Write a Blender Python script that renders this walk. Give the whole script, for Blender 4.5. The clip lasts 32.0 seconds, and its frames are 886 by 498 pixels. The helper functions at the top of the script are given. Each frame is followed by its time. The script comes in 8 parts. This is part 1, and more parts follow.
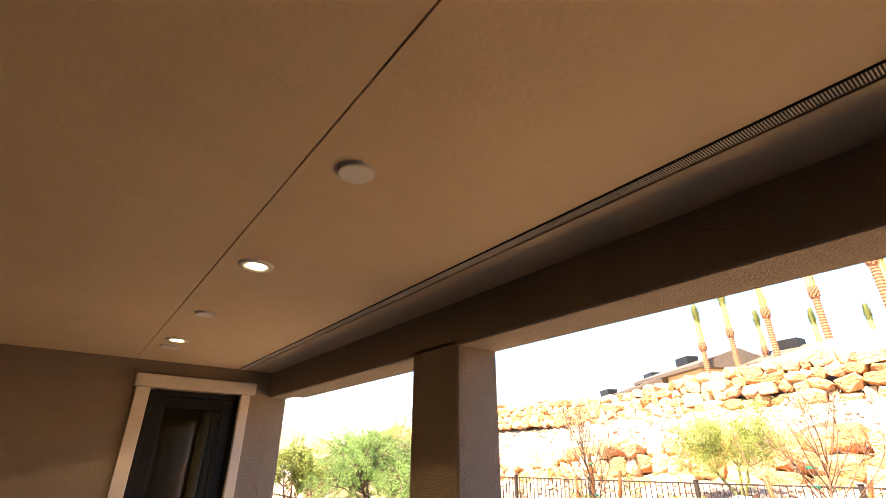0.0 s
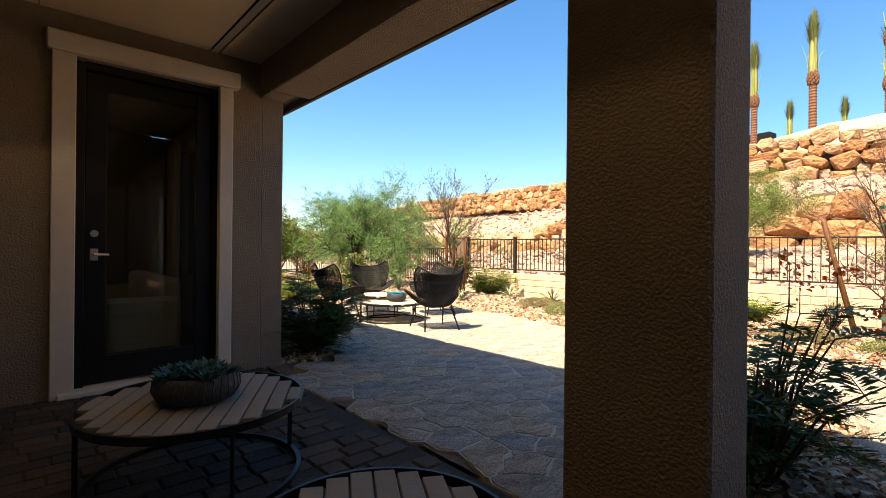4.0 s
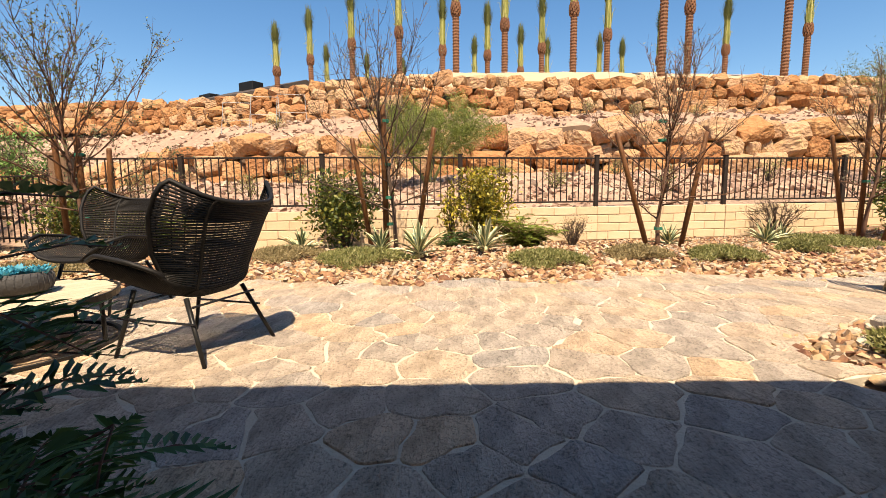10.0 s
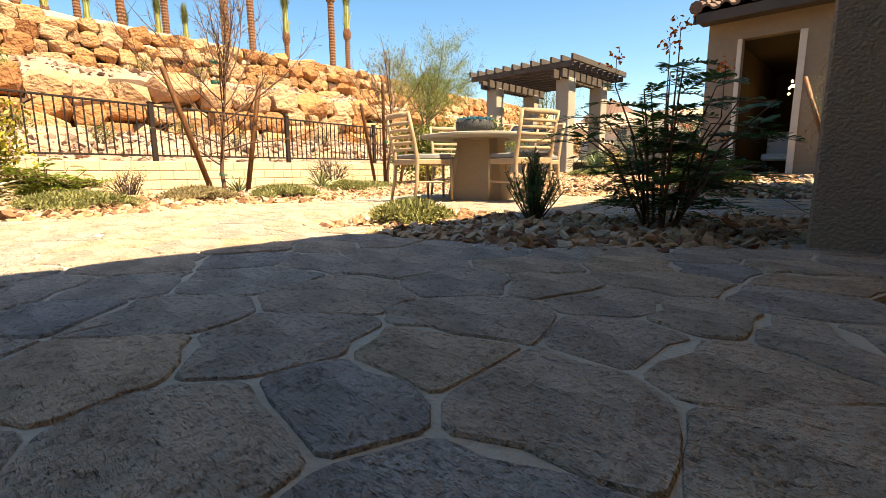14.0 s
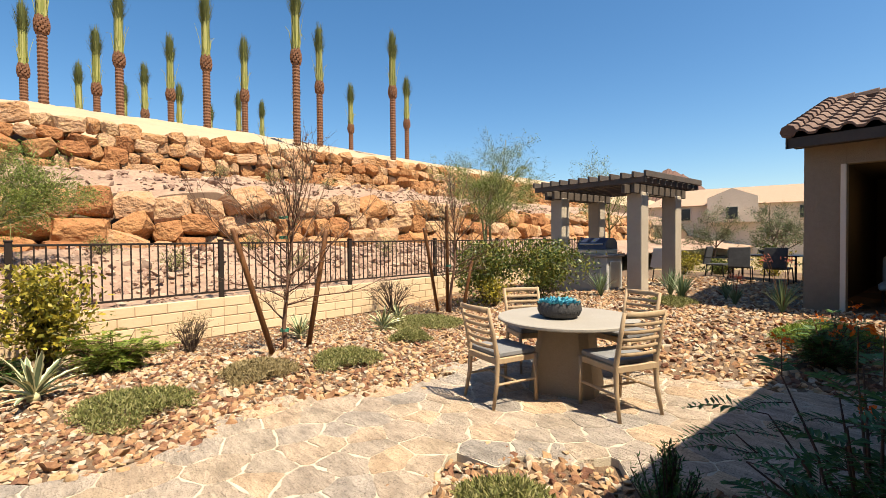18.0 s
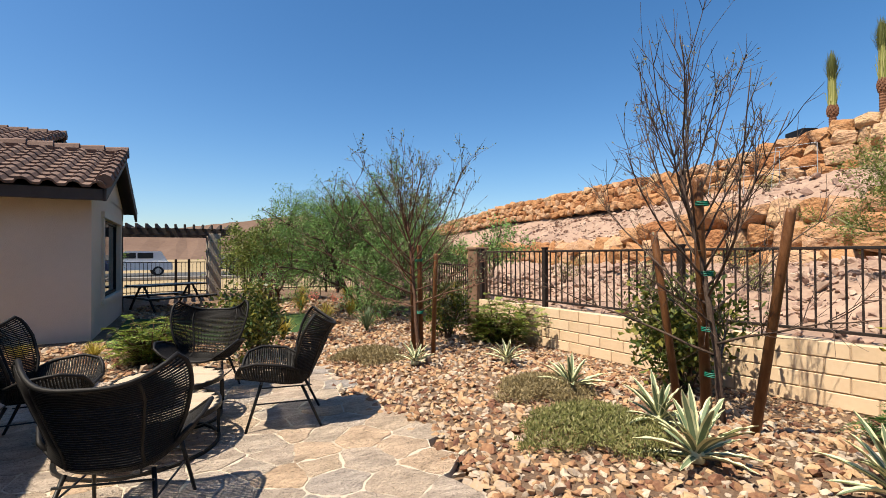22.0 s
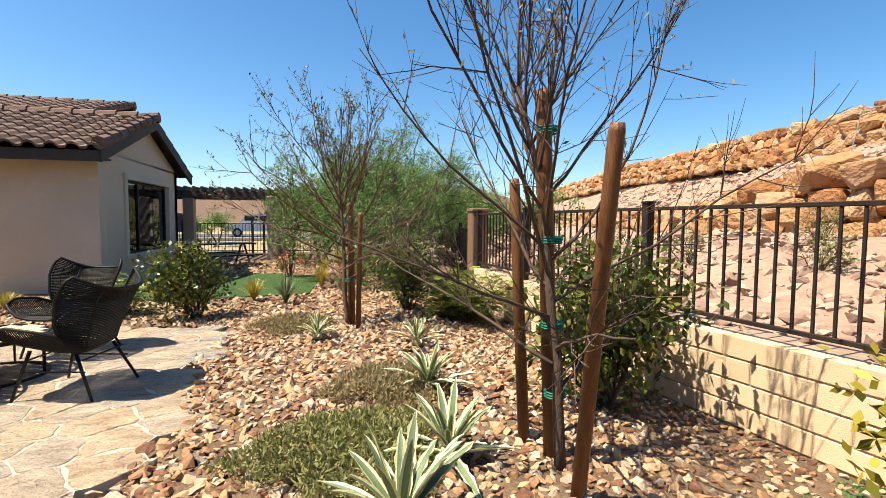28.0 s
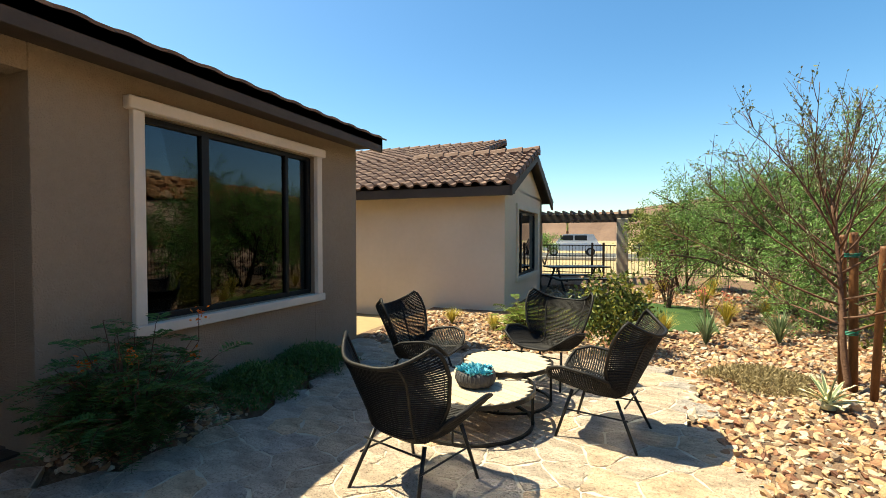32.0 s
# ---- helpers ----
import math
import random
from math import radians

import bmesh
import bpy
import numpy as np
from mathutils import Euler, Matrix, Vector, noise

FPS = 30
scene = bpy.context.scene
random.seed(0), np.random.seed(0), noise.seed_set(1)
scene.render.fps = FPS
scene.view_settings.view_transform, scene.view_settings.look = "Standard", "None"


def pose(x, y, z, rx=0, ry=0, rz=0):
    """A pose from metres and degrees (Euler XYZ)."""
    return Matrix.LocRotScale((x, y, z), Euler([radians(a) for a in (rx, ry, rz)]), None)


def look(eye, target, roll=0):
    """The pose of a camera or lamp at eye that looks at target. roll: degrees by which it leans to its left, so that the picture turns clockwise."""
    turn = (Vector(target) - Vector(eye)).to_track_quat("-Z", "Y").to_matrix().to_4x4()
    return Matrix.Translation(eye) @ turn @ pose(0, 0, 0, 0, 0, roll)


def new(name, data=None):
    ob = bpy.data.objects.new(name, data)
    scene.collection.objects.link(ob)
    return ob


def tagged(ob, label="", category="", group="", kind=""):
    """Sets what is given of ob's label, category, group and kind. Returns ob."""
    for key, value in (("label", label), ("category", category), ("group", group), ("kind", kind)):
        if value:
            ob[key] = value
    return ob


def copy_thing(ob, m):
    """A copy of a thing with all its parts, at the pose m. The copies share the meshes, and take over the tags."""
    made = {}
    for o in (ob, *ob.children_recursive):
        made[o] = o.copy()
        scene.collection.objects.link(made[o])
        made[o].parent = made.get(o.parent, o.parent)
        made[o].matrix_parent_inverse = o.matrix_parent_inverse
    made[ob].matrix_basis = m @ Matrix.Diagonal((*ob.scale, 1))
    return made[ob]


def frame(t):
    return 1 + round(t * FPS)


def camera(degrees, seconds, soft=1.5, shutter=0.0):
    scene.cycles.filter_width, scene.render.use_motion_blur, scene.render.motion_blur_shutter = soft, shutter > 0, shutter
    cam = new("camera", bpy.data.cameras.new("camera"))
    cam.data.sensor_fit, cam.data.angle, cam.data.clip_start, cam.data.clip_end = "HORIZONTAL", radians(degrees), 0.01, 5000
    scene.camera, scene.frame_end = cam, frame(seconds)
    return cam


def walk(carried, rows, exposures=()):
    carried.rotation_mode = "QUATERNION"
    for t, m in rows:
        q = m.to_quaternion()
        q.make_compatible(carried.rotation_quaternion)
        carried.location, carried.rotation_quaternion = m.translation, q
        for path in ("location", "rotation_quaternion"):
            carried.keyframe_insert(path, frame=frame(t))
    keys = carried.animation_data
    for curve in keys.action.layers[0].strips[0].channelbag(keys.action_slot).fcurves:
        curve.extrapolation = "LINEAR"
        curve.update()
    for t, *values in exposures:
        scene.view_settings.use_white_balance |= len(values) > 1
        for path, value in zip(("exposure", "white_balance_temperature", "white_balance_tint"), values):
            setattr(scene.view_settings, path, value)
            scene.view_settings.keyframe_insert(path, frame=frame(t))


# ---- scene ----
# ---- camera ----
cam = camera(86.9, 32.0, soft=0.5)
PATH = [
    (0, (1.181, 0.54, 1.758), (2.285, 1.988, 2.585), 0.3),
    (0.5, (1.192, 0.534, 1.746), (2.441, 1.854, 2.579), 0.5),
    (1, (1.19, 0.592, 1.722), (2.467, 1.938, 2.468), 0.4),
    (1.5, (1.201, 0.748, 1.665), (2.511, 2.156, 2.213), 0.2),
    (2, (1.276, 0.979, 1.573), (2.607, 2.462, 1.753), 0.4),
    (2.5, (1.346, 1.277, 1.448), (2.672, 2.77, 1.555), 0.5),
    (3, (1.445, 1.614, 1.362), (2.748, 3.131, 1.385), 0.5),
    (3.5, (1.56, 1.955, 1.19), (2.848, 3.485, 1.192), 0.5),
    (4.2, (1.62, 2.75, 1.09), (2.98, 4.216, 1.09), 0.6),
    (4.9, (1.86, 3.6, 0.99), (3.32, 4.967, 0.987), 0.8),
    (5.5, (2.276, 4.295, 0.951), (3.85, 5.529, 0.945), 0.9),
    (6, (2.55, 4.594, 0.988), (4.16, 5.78, 0.995), 0.2),
    (6.5, (2.85, 4.895, 1.094), (4.459, 6.084, 1.097), 0.3),
    (7, (3.148, 5.17, 1.182), (4.741, 6.38, 1.18), 0.1),
    (7.5, (3.357, 5.479, 1.16), (4.943, 6.698, 1.164), 0.1),
    (8, (3.486, 5.784, 1.133), (5.073, 7.002, 1.146), 0.2),
    (8.5, (3.467, 5.998, 1.093), (5.117, 7.129, 1.122), 0.1),
    (9, (3.387, 6.106, 1.048), (5.187, 6.977, 1.005), -0.1),
    (9.5, (3.421, 6.144, 0.967), (5.355, 6.6, 0.743), -1.1),
    (10, (3.448, 6.149, 0.818), (5.433, 6.146, 0.57), -0.6),
    (10.5, (3.447, 6.107, 0.647), (5.413, 5.842, 0.39), -0.9),
    (11, (3.441, 6.061, 0.56), (5.359, 5.562, 0.298), -0.9),
    (11.5, (3.445, 6.011, 0.458), (5.284, 5.273, 0.186), -0.9),
    (12, (3.442, 5.971, 0.394), (5.174, 5.01, 0.12), -0.8),
    (12.5, (3.434, 5.937, 0.33), (5.062, 4.81, 0.044), -0.5),
    (13, (3.418, 5.891, 0.291), (4.94, 4.637, -0.043), -0.4),
    (13.5, (3.4, 5.855, 0.281), (4.816, 4.482, -0.053), -0.3),
    (15.5, (3.4, 5.893, 0.999), (4.65, 4.365, 0.679), -0.9),
    (16, (3.392, 5.938, 1.401), (4.638, 4.396, 1.143), -0.4),
    (16.5, (3.392, 5.946, 1.488), (4.644, 4.399, 1.287), -0.4),
    (17, (3.523, 5.778, 1.476), (4.801, 4.247, 1.326), -0.3),
    (17.5, (3.738, 5.653, 1.44), (5.092, 4.184, 1.346), -0.4),
    (18, (4.011, 5.567, 1.41), (5.52, 4.254, 1.369), -0.5),
    (18.5, (4.155, 5.481, 1.393), (5.877, 4.465, 1.389), -0.6),
    (19, (4.294, 5.305, 1.397), (6.217, 4.753, 1.405), -0.8),
    (19.5, (4.551, 5.193, 1.351), (6.55, 5.171, 1.367), -0.6),
    (20, (4.816, 5.034, 1.369), (6.765, 5.484, 1.381), -0.6),
    (20.3, (4.905, 4.884, 1.444), (6.77, 5.605, 1.441), -0.8),
    (20.5, (5.033, 4.802, 1.469), (6.817, 5.704, 1.457), -0.6),
    (21, (5.411, 4.74, 1.403), (6.945, 6.025, 1.394), -0.1),
    (21.5, (5.807, 4.676, 1.355), (7.079, 6.219, 1.368), -0.7),
    (22, (6.154, 4.598, 1.336), (7.113, 6.353, 1.36), -0.3),
    (22.5, (6.527, 4.579, 1.27), (7.167, 6.474, 1.302), -0.1),
    (23, (6.862, 4.499, 1.256), (7.302, 6.45, 1.296), 0.0),
    (23.5, (7.192, 4.343, 1.171), (7.476, 6.323, 1.217), 0.2),
    (24, (7.559, 4.245, 1.048), (7.836, 6.225, 1.081), -0.0),
    (24.5, (8.088, 4.287, 0.889), (8.43, 6.257, 0.905), -0.0),
    (24.6, (8.194, 4.319, 0.857), (8.567, 6.284, 0.874), -0.1),
    (25, (8.582, 4.471, 0.734), (9.034, 6.419, 0.725), -0.3),
    (25.3, (8.833, 4.636, 0.614), (9.328, 6.573, 0.567), -0.1),
    (25.5, (8.985, 4.746, 0.554), (9.477, 6.681, 0.426), -0.8),
    (27.5, (8.845, 4.738, 0.936), (9.338, 6.672, 0.817), 0.8),
    (28, (8.694, 4.66, 1.267), (9.156, 6.602, 1.147), 0.4),
    (28.5, (8.619, 4.638, 1.409), (8.789, 6.626, 1.277), -0.0),
    (29, (8.505, 4.621, 1.453), (8.211, 6.595, 1.322), 0.1),
    (29.5, (8.271, 4.517, 1.477), (7.73, 6.438, 1.351), 0.3),
    (30, (8.118, 4.47, 1.5), (7.466, 6.355, 1.366), -0.2),
    (30.5, (7.967, 4.612, 1.458), (7.298, 6.491, 1.313), -0.3),
    (31, (7.72, 4.767, 1.449), (7.053, 6.648, 1.316), -0.2),
    (31.5, (7.381, 4.848, 1.425), (6.693, 6.724, 1.351), 0.2),
    (32, (7.001, 5.022, 1.425), (6.27, 6.883, 1.375), -0.0),
]
EXPOSURE = [
    (0, 3.45, 8100, 15), (1, 3.22, 8100, 14), (1.5, 2.75, 8000, 12), (2, 2.18, 7200, 8), (2.5, 1.98, 7200, 7), (3.5, 1.78, 7300, 7), (5.5, 1.65, 7600, 9), (6, 1.55, 7500, 10), (7, 1.2, 7100, 12),
    (8, 0.98, 7000, 13), (9.5, 1.08, 7400, 12), (10.5, 1.2, 8300, 11), (11.5, 1.45, 8700, 9), (13, 1.75, 9000, 7), (13.5, 1.75, 9000, 7), (15.5, 1.7, 8800, 7), (16.5, 1.33, 8200, 8), (18, 1.03, 7300, 7),
    (20, 0.74, 7150, 12), (21, 0.76, 6750, 11), (22, 0.82, 6700, 9), (24, 1.05, 6700, 6), (28, 1.18, 6900, 5), (30, 1.24, 7200, 2), (32, 1.45, 7600, -2),
]
walk(cam, [(t, look(eye, target, roll)) for t, eye, target, roll in PATH], EXPOSURE)

# ---- world and sun ----
SUN = Vector((-0.532, -0.07, 1.0)).normalized()
world = bpy.data.worlds.new("desert_sky")
scene.world = world
world.use_nodes = True
wn = world.node_tree.nodes
sky = wn.new("ShaderNodeTexSky")
sky.sky_type = "NISHITA"
sky.sun_disc = False
sky.sun_elevation = math.asin(SUN.z)
sky.sun_rotation = math.atan2(SUN.x, SUN.y) % (2 * math.pi)
sky.altitude = 800
sky.air_density = 1.0
sky.dust_density = 1.8
sky.ozone_density = 3.0
wn["Background"].inputs["Strength"].default_value = 0.083
tone = wn.new("ShaderNodeHueSaturation")
tone.inputs["Saturation"].default_value = 1.28
tone.inputs["Value"].default_value = 1.15
world.node_tree.links.new(sky.outputs[0], tone.inputs["Color"])
world.node_tree.links.new(tone.outputs[0], wn["Background"].inputs["Color"])

sun_lamp = bpy.data.lights.new("sun", "SUN")
sun_lamp.energy = 5.0
sun_lamp.angle = radians(0.53)
sun_lamp.color = (1.0, 0.91, 0.78)
sun = new("sun", sun_lamp)
sun.matrix_world = look(SUN * 50, (0, 0, 0))


# ---- materials ----
def material(name, tones, rough=0.8, scale=4.0, fine=40.0, bump=0.2, bump_scale=60.0, metal=0.0, spread=0.0,
             stretch=(1, 1, 1), stain=0.25, spec=0.3, coords="Object", island=False, depth=0.02):
    """tones: two or three base colours, mixed by noise at two scales; spread: how far single pieces differ."""
    m = bpy.data.materials.new(name)
    m.use_nodes = True
    nt = m.node_tree
    n, l = nt.nodes, nt.links
    b = n["Principled BSDF"]
    tc = n.new("ShaderNodeTexCoord")
    mp = n.new("ShaderNodeMapping")
    mp.inputs["Scale"].default_value = stretch
    l.new(tc.outputs[coords], mp.inputs[0])
    big, small = n.new("ShaderNodeTexNoise"), n.new("ShaderNodeTexNoise")
    for tex, s in ((big, scale), (small, fine)):
        tex.inputs["Scale"].default_value = s
        tex.inputs["Detail"].default_value = 5
        tex.inputs["Roughness"].default_value = 0.62
        l.new(mp.outputs[0], tex.inputs["Vector"])
    add = n.new("ShaderNodeMath")
    add.operation = "MULTIPLY_ADD"
    l.new(small.outputs["Fac"], add.inputs[0])
    add.inputs[1].default_value = stain * 2
    l.new(big.outputs["Fac"], add.inputs[2])
    fac = add.outputs[0]
    if spread:
        if island:
            geo = n.new("ShaderNodeNewGeometry")
            rnd = geo.outputs["Random Per Island"]
        else:
            info = n.new("ShaderNodeObjectInfo")
            rnd = info.outputs["Random"]
        more = n.new("ShaderNodeMath")
        more.operation = "MULTIPLY_ADD"
        l.new(rnd, more.inputs[0])
        more.inputs[1].default_value = spread
        l.new(fac, more.inputs[2])
        fac = more.outputs[0]
    ramp = n.new("ShaderNodeValToRGB")
    e = ramp.color_ramp.elements
    lo, hi = 0.3 + stain * 0.6, 0.7 + stain * 1.1 + spread * 0.95
    e[0].position, e[1].position = 0, 1
    rng = n.new("ShaderNodeMapRange")
    rng.inputs["From Min"].default_value, rng.inputs["From Max"].default_value = lo, hi
    l.new(fac, rng.inputs["Value"])
    l.new(rng.outputs[0], ramp.inputs[0])
    for i in range(1, len(tones) - 1):
        e.new(i / (len(tones) - 1))
    for el, t in zip(e, tones):
        el.color = (*t, 1)
    l.new(ramp.outputs[0], b.inputs["Base Color"])
    b.inputs["Roughness"].default_value = rough
    b.inputs["Metallic"].default_value = metal
    b.inputs["Specular IOR Level"].default_value = spec
    if bump:
        bt = n.new("ShaderNodeTexNoise")
        bt.inputs["Scale"].default_value = bump_scale
        bt.inputs["Detail"].default_value = 6
        l.new(mp.outputs[0], bt.inputs["Vector"])
        bp = n.new("ShaderNodeBump")
        bp.inputs["Strength"].default_value = bump
        bp.inputs["Distance"].default_value = depth
        l.new(bt.outputs["Fac"], bp.inputs["Height"])
        l.new(bp.outputs[0], b.inputs["Normal"])
    return m


def leafy(name, tones, rough=0.55, through_light=0.22):
    """Leaves: per-leaf tones and some light let through."""
    m = bpy.data.materials.new(name)
    m.use_nodes = True
    n, l = m.node_tree.nodes, m.node_tree.links
    b, out = n["Principled BSDF"], n["Material Output"]
    geo = n.new("ShaderNodeNewGeometry")
    ramp = n.new("ShaderNodeValToRGB")
    e = ramp.color_ramp.elements
    e[0].position, e[1].position = 0, 1
    for i in range(1, len(tones) - 1):
        e.new(i / (len(tones) - 1))
    for el, t in zip(e, tones):
        el.color = (*t, 1)
    l.new(geo.outputs["Random Per Island"], ramp.inputs[0])
    l.new(ramp.outputs[0], b.inputs["Base Color"])
    b.inputs["Roughness"].default_value = rough
    b.inputs["Specular IOR Level"].default_value = 0.3
    tr = n.new("ShaderNodeBsdfTranslucent")
    l.new(ramp.outputs[0], tr.inputs["Color"])
    mix = n.new("ShaderNodeMixShader")
    mix.inputs[0].default_value = through_light
    l.new(b.outputs[0], mix.inputs[1])
    l.new(tr.outputs[0], mix.inputs[2])
    l.new(mix.outputs[0], out.inputs["Surface"])
    return m


def glowing(name, colour, strength):
    m = bpy.data.materials.new(name)
    m.use_nodes = True
    b = m.node_tree.nodes["Principled BSDF"]
    b.inputs["Base Color"].default_value = (*colour, 1)
    b.inputs["Emission Color"].default_value = (*colour, 1)
    b.inputs["Emission Strength"].default_value = strength
    return m


def glazing(name, tint=(0.6, 0.66, 0.68), mirror=0.12):
    """Window glass: a clear pane with a Fresnel gloss."""
    m = bpy.data.materials.new(name)
    m.use_nodes = True
    n, l = m.node_tree.nodes, m.node_tree.links
    clear, gloss, mix, fres = (n.new("ShaderNodeBsdfTransparent"), n.new("ShaderNodeBsdfGlossy"),
                               n.new("ShaderNodeMixShader"), n.new("ShaderNodeFresnel"))
    clear.inputs[0].default_value = (*tint, 1)
    gloss.inputs["Roughness"].default_value = 0.0
    gloss.inputs["Color"].default_value = (0.92, 0.95, 1.0, 1)
    fres.inputs["IOR"].default_value = 1.5 + mirror * 3
    l.new(fres.outputs[0], mix.inputs[0])
    l.new(clear.outputs[0], mix.inputs[1])
    l.new(gloss.outputs[0], mix.inputs[2])
    l.new(mix.outputs[0], n["Material Output"].inputs["Surface"])
    return m


STUCCO = material("tan_stucco", [(0.222, 0.167, 0.12), (0.272, 0.21, 0.153)], 0.92, 1.2, 14, 0.7, 80, stain=0.3, depth=0.03)
IRON_STUCCO = material("brown_stucco", [(0.15, 0.085, 0.05), (0.21, 0.125, 0.078)], 0.92, 1.2, 14, 0.5, 90)
STUCCO_PALE = material("pale_stucco", [(0.55, 0.46, 0.37), (0.63, 0.53, 0.43)], 0.92, 0.8, 10, 0.5, 90, stain=0.2)
STUCCO_GREY = material("grey_stucco", [(0.34, 0.285, 0.225), (0.40, 0.34, 0.27)], 0.92, 1.5, 14, 0.5, 90)
CEILING = material("ceiling_stucco", [(0.55, 0.405, 0.255), (0.64, 0.475, 0.30)], 0.95, 0.9, 9, 0.15, 40, stain=0.2)
TRIM = material("trim_paint", [(0.52, 0.45, 0.37), (0.60, 0.52, 0.43)], 0.85, 2, 20, 0.25, 120)
FASCIA = material("dark_fascia_paint", [(0.045, 0.034, 0.028), (0.065, 0.05, 0.04)], 0.7, 3, 30, 0.1, 80)
ROOF_TILE = material("clay_roof_tile", [(0.07, 0.045, 0.037), (0.14, 0.085, 0.065), (0.20, 0.135, 0.105)], 0.85, 5, 40, 0.3, 60, spread=0.7)
# clay tile for the far roofs, lightened in colour to look sunlit
ROOF_SUN_TINT = material("sun_tinted_clay_tile", [(0.20, 0.125, 0.085), (0.32, 0.22, 0.155), (0.42, 0.31, 0.23)], 0.9, 6, 30, 0.6, 6, stretch=(3.2, 1.0, 1.0), stain=0.5)
GALVANISED = material("galvanised_tube", [(0.17, 0.18, 0.19), (0.25, 0.26, 0.27)], 0.55, 5, 60, 0.05, 100, metal=0.4)
BLACK_FRAME = material("black_window_frame", [(0.006, 0.006, 0.0065), (0.01, 0.01, 0.0105)], 0.5, 5, 50, 0.05, 80, spec=0.2)
IRON = material("bronze_iron", [(0.018, 0.013, 0.011), (0.032, 0.023, 0.019)], 0.65, 6, 60, 0.1, 90, spec=0.15)
BLOCK = material("tan_block", [(0.50, 0.36, 0.22), (0.60, 0.44, 0.28), (0.66, 0.50, 0.33)], 0.95, 2.5, 30, 0.22, 110, spread=0.5)
MORTAR = material("pale_mortar", [(0.44, 0.375, 0.285), (0.53, 0.46, 0.36)], 0.95, 8, 60, 0.5, 100)
BLOCK_MORTAR = material("block_mortar", [(0.38, 0.28, 0.18), (0.46, 0.34, 0.23)], 0.95, 8, 60, 0.5, 100)
FLAG_TONES = [(0.36, 0.325, 0.295), (0.48, 0.385, 0.295), (0.43, 0.365, 0.31), (0.52, 0.395, 0.28), (0.45, 0.37, 0.30), (0.58, 0.41, 0.27), (0.40, 0.345, 0.295)]


def flagstone(name, island=False):
    """Hewn stone: one tone a stone, clouded and pitted, with slanting ridges."""
    m = bpy.data.materials.new(name)
    m.use_nodes = True
    n, l = m.node_tree.nodes, m.node_tree.links
    b = n["Principled BSDF"]
    b.inputs["Roughness"].default_value = 0.9
    b.inputs["Specular IOR Level"].default_value = 0.1
    rnd = n.new("ShaderNodeNewGeometry").outputs["Random Per Island"] if island else n.new("ShaderNodeObjectInfo").outputs["Random"]
    tc, ramp = n.new("ShaderNodeTexCoord"), n.new("ShaderNodeValToRGB")
    e = ramp.color_ramp.elements
    e[0].position, e[1].position = 0, 1
    for k in range(1, len(FLAG_TONES) - 1):
        e.new(k / (len(FLAG_TONES) - 1))
    for el, t in zip(e, FLAG_TONES):
        el.color = (*t, 1)
    l.new(rnd, ramp.inputs[0])

    def noise(scale, detail, stretch, turn=0.0):
        mp, tex = n.new("ShaderNodeMapping"), n.new("ShaderNodeTexNoise")
        mp.inputs["Scale"].default_value, mp.inputs["Rotation"].default_value = stretch, (0, 0, turn)
        tex.inputs["Scale"].default_value, tex.inputs["Detail"].default_value, tex.inputs["Roughness"].default_value = scale, detail, 0.65
        l.new(tc.outputs["Object"], mp.inputs[0])
        l.new(mp.outputs[0], tex.inputs["Vector"])
        return tex.outputs["Fac"]

    cloud, ridge_tex, pits = noise(3.2, 5, (1, 1.6, 1)), noise(9.0, 6, (0.6, 2.4, 1), 0.6), noise(70.0, 3, (1, 1, 1))

    def shade(value, lo, hi, dark, light):
        r = n.new("ShaderNodeMapRange")
        for k, w in (("From Min", lo), ("From Max", hi), ("To Min", dark), ("To Max", light)):
            r.inputs[k].default_value = w
        l.new(value, r.inputs["Value"])
        return r.outputs[0]

    colour = ramp.outputs[0]
    for value in (shade(cloud, 0.3, 0.7, 0.68, 1.28), shade(ridge_tex, 0.3, 0.65, 0.78, 1.12), shade(pits, 0.32, 0.48, 0.6, 1.03)):
        mul = n.new("ShaderNodeVectorMath")
        mul.operation = "SCALE"
        l.new(colour, mul.inputs[0])
        l.new(value, mul.inputs["Scale"])
        colour = mul.outputs[0]
    l.new(colour, b.inputs["Base Color"])
    normal = None
    for value, depth in ((ridge_tex, 0.07), (pits, 0.012)):
        bp = n.new("ShaderNodeBump")
        bp.inputs["Strength"].default_value, bp.inputs["Distance"].default_value = 1.0, depth
        l.new(value, bp.inputs["Height"])
        if normal is not None:
            l.new(normal, bp.inputs["Normal"])
        normal = bp.outputs[0]
    l.new(normal, b.inputs["Normal"])
    return m


FLAG = flagstone("flagstone")
FLAG_FAR = flagstone("flagstone_far", True)
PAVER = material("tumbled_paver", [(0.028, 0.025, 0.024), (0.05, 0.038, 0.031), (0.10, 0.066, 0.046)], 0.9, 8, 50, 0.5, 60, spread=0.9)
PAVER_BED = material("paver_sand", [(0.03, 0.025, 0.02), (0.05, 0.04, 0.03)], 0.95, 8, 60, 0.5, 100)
GRAVEL_BED = material("gravel_dirt", [(0.075, 0.044, 0.028), (0.13, 0.08, 0.05), (0.20, 0.135, 0.085)], 0.95, 5, 45, 0.9, 70, stain=0.5, coords="Object")
ROCK = material("landscape_rock", [(0.045, 0.022, 0.016), (0.15, 0.066, 0.04), (0.30, 0.165, 0.085), (0.42, 0.275, 0.15), (0.34, 0.27, 0.205), (0.56, 0.46, 0.33)], 0.9, 9, 60, 0.55, 45, spread=1.3, island=True)
